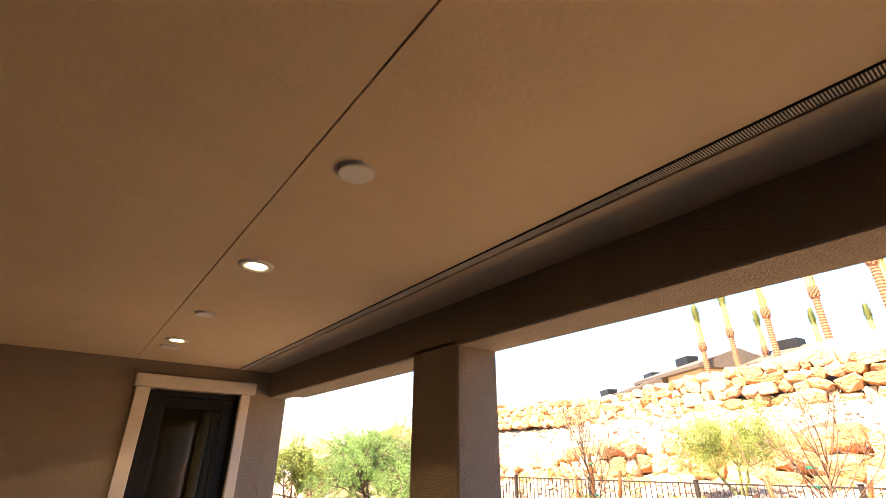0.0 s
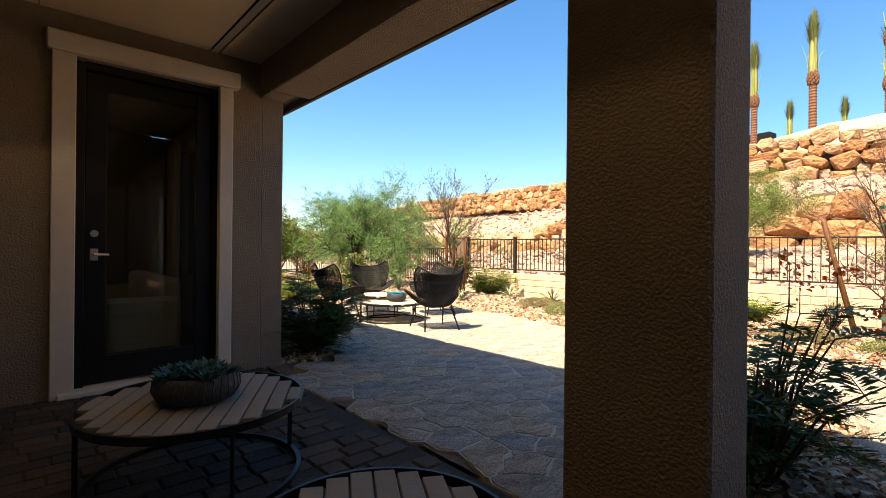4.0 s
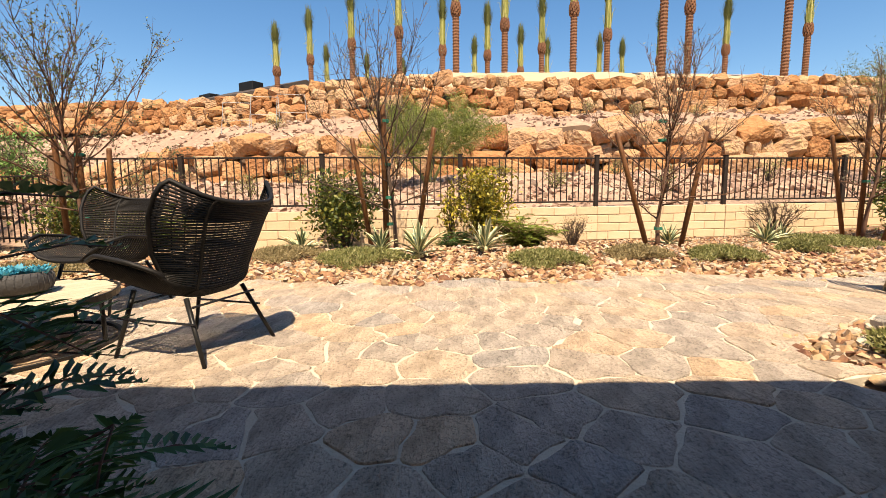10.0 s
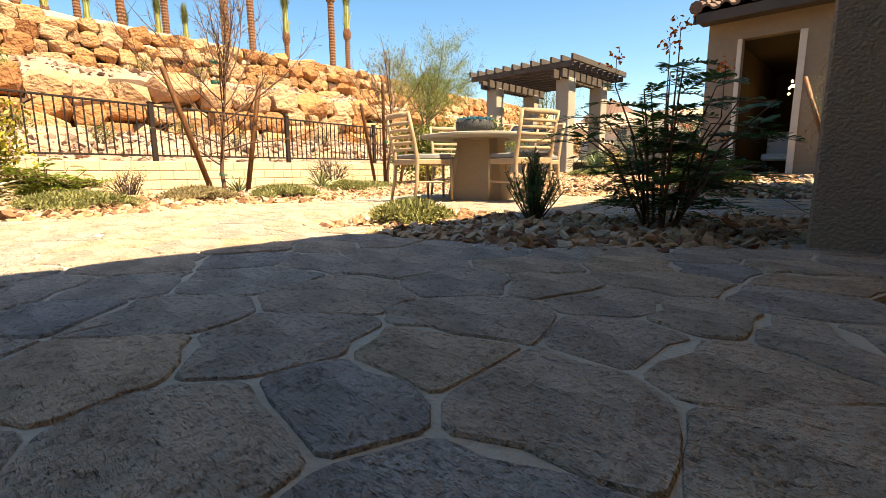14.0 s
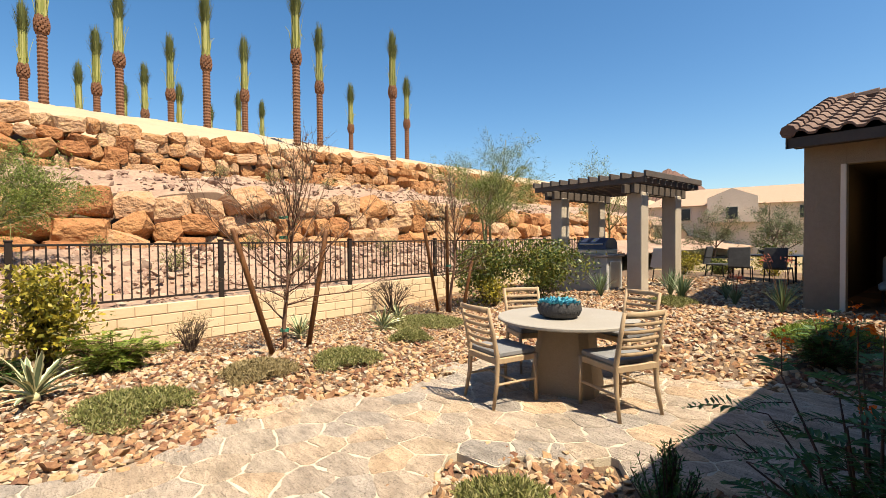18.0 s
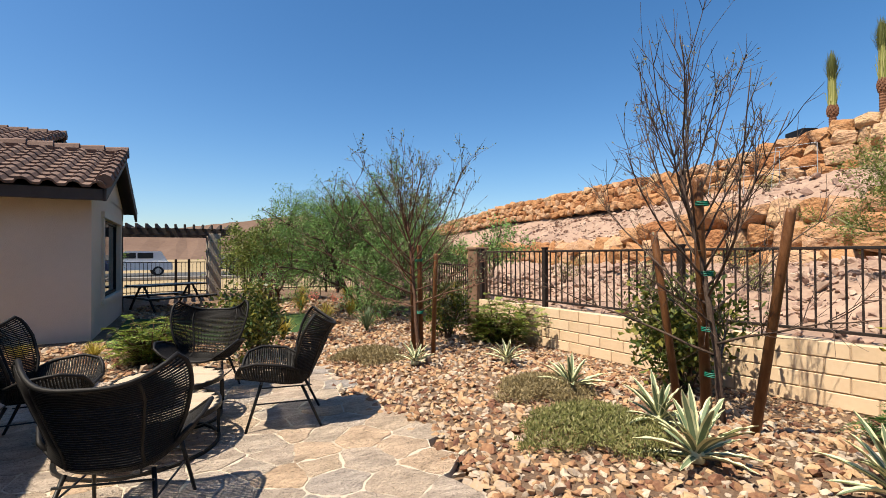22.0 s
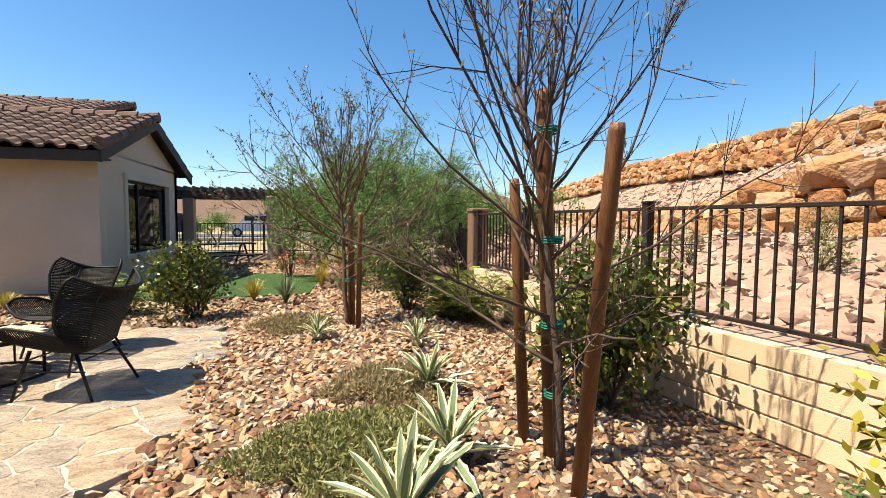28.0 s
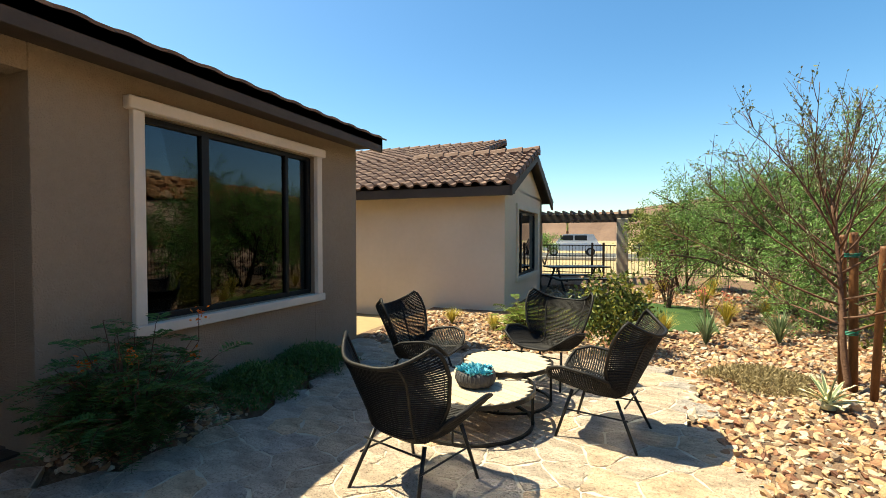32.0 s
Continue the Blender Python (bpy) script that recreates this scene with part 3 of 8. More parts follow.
def hill_z(x, y):
    px, pz = zip(*PROFILE)
    s = shift_x(y) * smooth_step(12.6, 17.0, x)
    xs = x - s
    z = np.interp(xs, px, pz)
    z = z - lower_drop(y) * smooth_step(14.5, 17.3, xs) * smooth_step(22.8, 19.5, xs) + upper_lift(y) * smooth_step(22.6, 24.3, xs)
    fade = 1 - 0.25 * smooth_step(45, 90, y)
    rough = smooth_step(12.6, 13.4, x)
    z = z + rough * (0.10 * np.sin(x * 1.3 + 0.7 * y) * np.sin(y * 0.9) + 0.05 * np.sin(3.1 * x + 2.3 * y))
    keep = 1 - 0.68 * smooth_step(6, 20, y)
    top = 5.2 + upper_lift(y)
    z = np.where(z > top, top + (z - top) * keep, z)
    return np.where(x < 12.8, z, z * fade)


hx = np.concatenate([np.arange(0, 3.0, 0.25), np.arange(3.0, 14, 0.33), np.arange(14, 30, 1.0), np.arange(30, 130, 12)])
hy = np.concatenate([np.arange(-60, -14, 3.0), np.arange(-14, 30, 0.5), np.arange(30, 110, 4.0)])
hg = Geo()
HX, HY = np.meshgrid(hx, hy, indexing="ij")
X0 = np.where(HY > 12.02, 11.05 + (HY - 12.02) * 0.09, wall_x(np.clip(HY, -9.7, 12.02)) + np.where(HY < -9.7, (-9.7 - HY) * 0.1, 0)) + 0.1
XX = X0 + HX
rr = np.random.default_rng(3)
LOW = smooth_step(12.1, 12.6, HY)
ZZ = hill_z(XX, HY) - LOW * 0.62 * smooth_step(3.2, 0.6, HX) + np.where((HX > 0.9) & (HX < 14), rr.normal(0, 0.05, HX.shape), 0)
m = len(hy)
hg.add(np.stack([XX, HY, ZZ], -1).reshape(-1, 3), [(i * m + j, (i + 1) * m + j, (i + 1) * m + j + 1, i * m + j + 1) for i in range(len(hx) - 1) for j in range(m - 1)])
hill_mesh = hg.mesh("hillside", True)
hill_mesh.materials.append(HILL)
hill_mesh.materials.append(BANK)
hill_mesh.materials.append(GAP_SHADE)
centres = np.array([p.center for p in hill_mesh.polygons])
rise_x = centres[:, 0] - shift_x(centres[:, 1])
# index 2: steep bands behind both boulder walls, darkened to stand for gap shade
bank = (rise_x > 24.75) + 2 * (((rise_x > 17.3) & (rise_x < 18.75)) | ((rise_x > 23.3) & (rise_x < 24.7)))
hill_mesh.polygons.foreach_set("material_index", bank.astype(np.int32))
tagged(new("hillside", hill_mesh), "rocky tan hillside with a sandy bank above stacked boulders", "hillside", kind="structure")


def ridge(name, points, depth, mat, label):
    """A far range: a jagged crest with slopes to both sides."""
    g = Geo()
    rows = []
    rng = np.random.default_rng(len(points))
    for (x0, y0, z0), (x1, y1, z1) in zip(points, points[1:]):
        for s in np.linspace(0, 1, 9)[:-1]:
            z = z0 + (z1 - z0) * s
            rows.append((x0 + (x1 - x0) * s, y0 + (y1 - y0) * s, z * (1 + rng.normal(0, 0.01))))
    rows.append(points[-1])
    c = np.array(rows)
    d = c[-1, :2] - c[0, :2]
    nrm = np.array([-d[1], d[0]]) / np.linalg.norm(d) * depth
    v = []
    for x, y, z in c:
        for k in (-1, -0.55, 0, 0.55, 1):
            h = z * (1 - abs(k)) ** 1.15 * (1 + rng.normal(0, 0.06) * (abs(k) > 0.1)) - 1
            v.append((x + nrm[0] * k, y + nrm[1] * k, h))
    f = [(i * 5 + j, i * 5 + j + 1, (i + 1) * 5 + j + 1, (i + 1) * 5 + j) for i in range(len(c) - 1) for j in range(4)]
    return tagged(part(name, g.add(v, f), mat, None), label, "hill", kind="structure")


ridge("far_hill_north", [(-260, 330, 4), (-150, 330, 13), (-60, 330, 18), (0, 330, 19), (40, 330, 25), (75, 330, 30), (110, 330, 25), (160, 332, 15), (230, 340, 4)], 90, FAR_HILL, "low brown desert hill in the distance")
ridge("far_mountain_south", [(225, -900, 8), (300, -880, 70), (350, -870, 112), (378, -865, 128), (402, -862, 118), (450, -855, 84), (520, -845, 60), (640, -820, 10)], 190, MOUNTAIN, "dark reddish mountain in the distance")

structure("road", Geo().box((-10, 47, -0.19), (160, 13, 0.08)), ASPHALT, "grey asphalt parking road beyond the fence", "road")
structure("kerb", Geo().box((-10, 40.3, -0.12), (160, 0.3, 0.22), 0.03), CONCRETE_TOP, "pale concrete kerb along the road", "kerb")


# ---- garden wall and iron fence ----
def run(p, q):
    a, b = Vector((*p, 0)), Vector((*q, 0))
    d = b - a
    return a, d.length, math.atan2(d.y, d.x)


WALL_TOP = 0.50
BLOCK_H, BLOCK_L, WALL_T = 0.156, 0.406, 0.15
garden_wall = thing("wall_garden", "tan concrete block garden wall topped by an iron fence", "wall", kind="structure")
block_full = Geo().box((0, 0, 0), (BLOCK_L - 0.012, WALL_T + 0.012, BLOCK_H - 0.012), 0.006).mesh("block")
block_half = Geo().box((0, 0, 0), (BLOCK_L / 2 - 0.012, WALL_T + 0.012, BLOCK_H - 0.012), 0.006).mesh("block")
core, far_blocks = Geo(), Geo()
iron_fence = thing("iron_fence", "dark bronze iron picket fence along the block wall", "fence")
picket_mesh = Geo().box((0, 0, 0), (0.016, 0.016, 0.80)).mesh("picket")
post_mesh = Geo().box((0, 0, 0), (0.075, 0.075, 0.98), 0.006).box((0, 0, 0.495), (0.09, 0.09, 0.02), 0.004).mesh("fence_post")
FENCE_TOP = 1.43
blocks_made, pickets_made = 0, 0
far_pickets = Geo()
for k, (p, q) in enumerate(zip(POSTS, POSTS[1:])):
    a, ln, ang = run(p, q)
    mid = a + Vector((math.cos(ang), math.sin(ang), 0)) * ln / 2
    core.box((mid.x, mid.y, 0.04), (ln + 0.02, WALL_T - 0.01, 2 * WALL_TOP - 0.105), 0, ang)
    n = round(ln / BLOCK_L)
    pitch = ln / n
    for row in range(4):
        z = WALL_TOP - BLOCK_H * (row + 0.5)
        for i in range(n + (row % 2)):
            half = row % 2 == 1 and i in (0, n)
            s = (i + 0.5) * pitch if row % 2 == 0 else (pitch * 0.25 if i == 0 else ln - pitch * 0.25 if i == n else i * pitch)
            c = a + Vector((math.cos(ang), math.sin(ang), 0)) * s
            at = Matrix.Translation((c.x, c.y, z)) @ Matrix.Rotation(ang, 4, "Z") @ Matrix.Diagonal((pitch / BLOCK_L, 1, 1, 1))
            if 0 < k < 7 and row < 4:
                part("block", block_half if half else block_full, BLOCK, garden_wall, at=at)
                blocks_made += 1
            else:
                far_blocks.box((c.x, c.y, z), ((pitch / 2 if half else pitch) - 0.012, WALL_T + 0.012, BLOCK_H - 0.012), 0, ang)
    rail = Geo()
    for z, h in ((FENCE_TOP - 0.05, 0.03), (WALL_TOP + 0.09, 0.03)):
        rail.box((mid.x, mid.y, z), (ln - 0.06, 0.03, h), 0.004, ang)
    part("rail", rail, IRON, iron_fence)
    np_ = round(ln / 0.118)
    for i in range(1, np_):
        c = a + Vector((math.cos(ang), math.sin(ang), 0)) * (ln * i / np_)
        if k < 7:
            part("picket", picket_mesh, IRON, iron_fence, at=Matrix.Translation((c.x, c.y, 0.98)) @ Matrix.Rotation(ang, 4, "Z"))
        else:
            far_pickets.box((c.x, c.y, 0.98), (0.016, 0.016, 0.8), 0, ang)
for x, y in POSTS:
    part("fence_post", post_mesh, IRON, iron_fence, at=Matrix.Translation((x, y, 0.94)))
part("mortar_core", core, BLOCK_MORTAR, garden_wall, "recessed mortar of the block wall")
part("far_blocks", far_blocks, BLOCK, garden_wall, "tan blocks of the far end of the wall", kind="stuff")
part("far_pickets", far_pickets, IRON, iron_fence, "thin pickets at the far end", kind="stuff")
pilaster = Geo().box((11.1, 12.24, 0.62), (0.28, 0.3, 1.6), 0.02).box((11.1, 12.24, 1.45), (0.31, 0.33, 0.06), 0.015)
structure("wall_pilaster", pilaster, IRON_STUCCO, "brown stucco pilaster at the end of the block wall", "wall")

# the iron fence that closes the garden beyond the side yard
side_fence = thing("iron_fence", "dark iron picket fence closing the side yard", "fence")
corners = [(11.1, 12.45), (11.75, 16.2), (12.3, 20.4), (11.0, 23.2), (5.8, 23.4), (-2.0, 23.7), (-9.0, 24.0)]
for k, (p, q) in enumerate(zip(corners, corners[1:])):
    a, ln, ang = run(p, q)
    d = Vector((math.cos(ang), math.sin(ang), 0))
    mid = a + d * ln / 2
    g = Geo()
    for z in (0.1, 1.12):
        g.box((mid.x, mid.y, z), (ln, 0.03, 0.03), 0.003, ang)
    part("rail", g, IRON, side_fence)
    g = Geo()
    for i in range(1, int(ln / 0.12)):
        c = a + d * i * 0.12
        g.box((c.x, c.y, 0.58), (0.016, 0.016, 1.1), 0, ang)
    part("picket_run", g, IRON, side_fence, "thin iron pickets", kind="stuff")
    for i in range(int(ln / 2.4) + 1):
        c = a + d * i * 2.4
        part("fence_post", Geo().box((c.x, c.y, 0.55), (0.08, 0.08, 1.35), 0.005, ang), IRON, side_fence)


# ---- house: covered patio ----
def tile_roof(name, eave_a, eave_b, up, rows, label, parent=None, width=0.30, bulge=1.0, raised=0.03):
    """Rows of barrel tiles from an eave line upwards; up is the vector of the whole slope."""
    a, b, up = Vector(eave_a), Vector(eave_b), Vector(up)
    along = (b - a).normalized()
    n = along.cross(up).normalized()
    if n.z < 0:
        n = -n
    g = Geo()
    cols = max(1, round((b - a).length / width))
    step = (b - a).length / cols
    rstep = up / rows
    for r in range(rows):
        o = a + rstep * r + n * 0.02
        v, f = [], []
        for c in range(cols):
            base = o + along * (c * step)
            prof = [(0.0, 0.0), (0.16, 0.055), (0.34, 0.075), (0.52, 0.055), (0.66, 0.0), (0.84, -0.005), (1.0, 0.0)]
            i0 = len(v)
            for s, h in prof:
                for e, lift in ((-0.05, raised), (1.0, 0.0)):
                    w = base + along * (s * step) + rstep * e + n * (h * bulge + lift)
                    v.append(tuple(w))
            for k in range(len(prof) - 1):
                f.append((i0 + 2 * k, i0 + 2 * k + 2, i0 + 2 * k + 3, i0 + 2 * k + 1))
            for s, h in prof:
                v.append(tuple(base + along * (s * step) + rstep * -0.05 + n * (h * bulge - 0.01)))
            j0 = i0 + 2 * len(prof)
            for k in range(len(prof) - 1):
                f.append((i0 + 2 * k, j0 + k, j0 + k + 1, i0 + 2 * k + 2))
        g.add(v, f)
    return part(name, g, ROOF_TILE_ROW, parent, label)


ROOF_TILE_ROW = material("clay_roof_tile_row", [(0.075, 0.05, 0.042), (0.14, 0.088, 0.068), (0.20, 0.135, 0.105)], 0.85, 2.5, 30, 0.3, 60, spread=0.5, island=True)


def ridge_caps(a, b, parent, step=0.36):
    a, b = Vector(a), Vector(b)
    n = max(1, int((b - a).length / step))
    d = (b - a) / n
    for i in range(n):
        p = a + d * i
        g = Geo().tube([p - d * 0.06 + Vector((0, 0, 0.02)), p + d], [0.115, 0.095], 8)
        part("ridge_cap", g, ROOF_TILE, parent)


FX = 3.43          # outer plane of the house
BEAM_Z, CEIL_Z = 2.445, 2.80

structure("wall_patio_column", Geo().box((3.395, 3.305, 1.265), (0.37, 0.545, 2.55), 0.012), STUCCO, "square tan stucco patio column", "column")
structure("wall_patio_column_end", Geo().box((3.395, -0.6, 1.265), (0.37, 0.43, 2.55), 0.012), STUCCO, "square tan stucco patio column", "column")
structure("wall_patio_beam", Geo().box((3.395, 2.355, 2.675), (0.37, 8.49, 0.37), 0.012).box((3.32, 6.73, 2.675), (0.216, 0.25, 0.37)), STUCCO, "tan stucco beam over the patio openings", "beam")
structure("ceiling_patio", Geo().box((1.66 - 1.6, 2.5, CEIL_Z + 0.06), (3.19, 8.76, 0.12)).box((2.215, 2.5, CEIL_Z + 0.06), (1.105, 8.76, 0.12)).box((3.035, 2.5, CEIL_Z + 0.06), (0.35, 8.76, 0.12))
          .box((1.0, 2.5, CEIL_Z + 0.12), (4.1, 8.76, 0.04)), CEILING, "tan stucco patio ceiling with a joint line", "ceiling")
vent = thing("soffit_vent", "dark perforated metal strip vent in the patio ceiling", "vent", kind="structure")
part("vent_strip", Geo().box((2.815, 2.5, CEIL_Z + 0.012), (0.06, 8.7, 0.02)), BLACK_FRAME, vent)
vg = Geo()
for i in range(860):
    vg.box((2.815, -1.7 + i * 0.01, CEIL_Z + 0.001), (0.055, 0.0045, 0.005))
part("vent_ribs", vg, TRIM, vent, "fine pale ribs of the vent", kind="stuff")

# end wall with the glazed door, and the room behind it
WY = 6.86
end_wall = Geo()
for x0, x1, z0, z1 in ((-1.6, 1.86, -0.1, 2.95), (2.90, FX - 0.2, -0.1, 2.95), (1.86, 2.90, 2.49, 2.95)):
    end_wall.box(((x0 + x1) / 2, WY + 0.1, (z0 + z1) / 2), (x1 - x0, 0.2, z1 - z0), 0.004)
structure("wall_patio_end", end_wall, STUCCO, "tan stucco end wall of the covered patio", "wall")
door = thing("door_1", "tall black glazed patio door in a pale trim, closed", "door", Matrix.Translation((0, 0, 0)), kind="structure")
tg = Geo()
tg.box((1.80, WY - 0.015, 1.25), (0.14, 0.07, 2.5), 0.006).box((2.905, WY - 0.015, 1.25), (0.11, 0.07, 2.5), 0.006)
part("door_trim", tg, TRIM, door, "pale painted door trim")
part("door_head", Geo().box((2.355, WY - 0.025, 2.57), (1.31, 0.1, 0.14), 0.008), TRIM, door, "pale painted head trim")
fg = Geo()
fg.box((1.90, WY + 0.09, 1.25), (0.06, 0.1, 2.46), 0.004).box((2.85, WY + 0.09, 1.25), (0.06, 0.1, 2.46), 0.004).box((2.375, WY + 0.09, 2.46), (0.9, 0.1, 0.06), 0.004)
part("door_frame", fg, BLACK_FRAME, door, "black door frame")
lg = Geo()
lg.box((2.0, WY + 0.1, 1.24), (0.14, 0.05, 2.36), 0.006).box((2.755, WY + 0.1, 1.24), (0.12, 0.05, 2.36), 0.006).box((2.375, WY + 0.1, 2.36), (0.64, 0.05, 0.12), 0.006).box((2.375, WY + 0.1, 0.16), (0.64, 0.05, 0.2), 0.006)
leaf = part("door_leaf", lg, BLACK_FRAME, door, "black stile-and-rail door leaf")
pane = part("door_pane", Geo().box((2.375, WY + 0.1, 1.28), (0.64, 0.008, 2.1)), DOOR_GLASS, door, "clear glass door pane")
pane.visible_shadow = False
hg2 = Geo().box((1.99, WY + 0.065, 1.04), (0.05, 0.015, 0.09), 0.006).tube([(1.99, WY + 0.06, 1.04), (1.99, WY + 0.02, 1.04), (2.08, WY + 0.015, 1.04)], [0.011, 0.011, 0.008], 8)
part("door_handle", hg2, METAL, door, "brushed metal lever handle")
part("door_lock", Geo().tube([(1.99, WY + 0.07, 1.2), (1.99, WY + 0.045, 1.2)], 0.026, 14), METAL, door, "round metal deadbolt")
part("door_threshold", Geo().box((2.37, WY + 0.02, 0.02), (1.2, 0.2, 0.05), 0.01), TRIM, door, "pale threshold")

# wall with the large window towards the garden
WIN = (7.60, 9.80, 0.74, 2.40)
fac = Geo()
for y0, y1, z0, z1 in ((WY, WIN[0], -0.1, 2.72), (WIN[1], 10.75, -0.1, 2.72), (WIN[0], WIN[1], -0.1, WIN[2]), (WIN[0], WIN[1], WIN[3], 2.72)):
    fac.box((FX - 0.1, (y0 + y1) / 2, (z0 + z1) / 2), (0.2, y1 - y0, z1 - z0), 0.004)
structure("wall_window_side", fac, STUCCO, "tan stucco house wall with a large window", "wall")
side = Geo().box((0.9, 10.65, 1.3), (4.66, 0.2, 2.84)).box((-1.7, 4.6, 1.4), (0.2, 13.3, 3.1)).box((0.8, -1.95, 1.4), (5.2, 0.2, 3.1))
structure("wall_house_back", side, STUCCO, "plain tan stucco house walls", "wall")
window = thing("window_1", "wide black three-light window in pale trim", "window", kind="structure")
tw = Geo().box((FX + 0.02, 7.555, 1.57), (0.06, 0.095, 1.68), 0.006).box((FX + 0.02, 9.845, 1.57), (0.06, 0.095, 1.68), 0.006)
part("window_trim", tw, TRIM, window, "pale painted side trim")
part("window_head", Geo().box((FX + 0.03, 8.70, 2.458), (0.09, 2.47, 0.10), 0.008), TRIM, window, "pale painted head trim")
part("window_sill", Geo().box((FX + 0.03, 8.70, 0.688), (0.09, 2.43, 0.09), 0.008), TRIM, window, "pale painted sill")
wf = Geo()
for y, w in ((WIN[0] + 0.03, 0.055), (8.26, 0.085), (9.37, 0.05), (WIN[1] - 0.03, 0.055)):
    wf.box((FX - 0.09, y, 1.57), (0.07, w, 1.64), 0.004)
for z in (WIN[2] + 0.025, WIN[3] - 0.025):
    wf.box((FX - 0.09, 8.70, z), (0.068, 2.16, 0.05), 0.004)
part("window_frame", wf, BLACK_FRAME, window, "black aluminium window frame")
for y0, y1 in ((7.65, 8.22), (8.30, 9.345), (9.395, 9.76)):
    p = part("pane", Geo().box((FX - 0.09, (y0 + y1) / 2, 1.57), (0.008, y1 - y0, 1.60)), GLASS, window)
    p.visible_shadow = False

# room behind the glass
room = Geo().box((0.8, 8.85, -0.02), (4.9, 3.6, 0.06))
structure("floor_room", room, TEAK_GREY, "dim wooden floor of the room behind the glass", "floor")
structure("ceiling_room", Geo().box((0.8, 8.85, 2.78), (4.9, 3.6, 0.06)), INTERIOR, "plain ceiling of the room", "ceiling")
lin = Geo().box((0.8, 10.52, 1.35), (4.7, 0.04, 2.7)).box((-1.55, 8.8, 1.35), (0.04, 3.4, 2.7))
structure("wall_room", lin, INTERIOR, "plain painted walls of the room behind the glass", "wall")
cg = Geo()
for i in range(14):
    y = 9.55 + i * 0.04
    cg.tube([(3.12, y, 0.08), (3.12 + 0.02 * math.sin(i * 2.1), y, 2.5)], 0.026, 6)
single("curtain", cg, CURTAIN, "pale pleated curtain hanging beside the window", "curtain", smooth=True)
sofa_in = thing("sofa", "pale sofa inside the room behind the window", "sofa", Matrix.Translation((2.3, 8.6, 0)))
part("seat", Geo().box((0, 0, 0.3), (0.8, 1.9, 0.28), 0.05), CUSHION_PALE, sofa_in)
part("backrest", Geo().box((0.36, 0, 0.55), (0.18, 1.9, 0.5), 0.06), CUSHION_PALE, sofa_in)
for s in (-1, 1):
    part("leg", Geo().box((-0.3, s * 0.8, 0.09), (0.06, 0.06, 0.17), 0.005), BLACK_FRAME, sofa_in)
for s in (-1, 1):
    part("armrest", Geo().box((0, s * 1.0, 0.38), (0.85, 0.16, 0.5), 0.05), CUSHION_PALE, sofa_in)
pend = thing("pendant_lamp", "small warm pendant lamp inside the dim room", "lamp", Matrix.Translation((1.7, 8.75, 0)))
part("cord", Geo().tube([(0, 0, 2.75), (0, 0, 1.75)], 0.006, 6), BLACK_FRAME, pend)
part("bulb", Geo().lathe([(0.005, 1.62), (0.03, 1.64), (0.04, 1.68), (0.025, 1.73), (0.012, 1.76)], 12), BULB_GLOW, pend, "glowing warm bulb", smooth=True)

# patio roof: fascia, soffit and tiles
EX, EZ = 3.80, 2.685
roof = thing("roof_main", "dark tiled roof with a brown fascia over the house", "roof", kind="structure")
part("fascia", Geo().box((EX - 0.02, 4.37, EZ + 0.02), (0.04, 12.93, 0.19), 0.004), FASCIA, roof, "dark brown fascia board")
part("soffit", Geo().box(((FX + EX) / 2 - 0.03, 4.37, EZ + 0.0), (EX - FX - 0.02, 12.88, 0.03)), FASCIA, roof, "dark soffit boards")
part("deck", Geo().add([(EX, -2.1, EZ + 0.11), (EX, 10.84, EZ + 0.11), (-0.9, 10.84, EZ + 1.5), (-0.9, -2.1, EZ + 1.5), (EX, -2.1, EZ + 0.02), (EX, 10.84, EZ + 0.02), (-0.9, 10.84, EZ + 1.4), (-0.9, -2.1, EZ + 1.4)],
                         [(0, 1, 2, 3), (7, 6, 5, 4), (0, 4, 5, 1), (1, 5, 6, 2), (2, 6, 7, 3), (3, 7, 4, 0)]), FASCIA, roof, "roof deck")
part("deck_back", Geo().add([(-0.9, -2.1, EZ + 1.5), (-0.9, 10.84, EZ + 1.5), (-6.0, 10.84, EZ + 0.1), (-6.0, -2.1, EZ + 0.1)], [(0, 1, 2, 3)]), FASCIA, roof, "back roof slope")
part("barge_board", Geo().add([(EX, 10.81, EZ - 0.07), (EX, 10.81, EZ + 0.12), (-0.9, 10.81, EZ + 1.52), (-0.9, 10.81, EZ + 1.33), (EX, 10.85, EZ - 0.07), (EX, 10.85, EZ + 0.12), (-0.9, 10.85, EZ + 1.52), (-0.9, 10.85, EZ + 1.33)],
                              [(0, 1, 2, 3), (7, 6, 5, 4), (0, 4, 5, 1), (1, 5, 6, 2), (2, 6, 7, 3), (3, 7, 4, 0)]), FASCIA, roof, "dark barge board")
tile_roof("roof_tiles", (EX + 0.03, -2.1, EZ + 0.085), (EX + 0.03, 10.87, EZ + 0.085), (-4.83, 0, 1.385), 13, "dark clay roof tiles", roof, 0.34, 0.16, 0.014)
gw = Geo().add([(FX, 10.74, 2.6), (-1.6, 10.74, 2.6), (-1.6, 10.74, 4.0), (FX, 10.55, 2.6), (-1.6, 10.55, 2.6), (-1.6, 10.55, 4.0)], [(0, 2, 1), (3, 4, 5), (0, 3, 5, 2)])
structure("wall_gable", gw, STUCCO, "tan stucco gable wall", "wall")

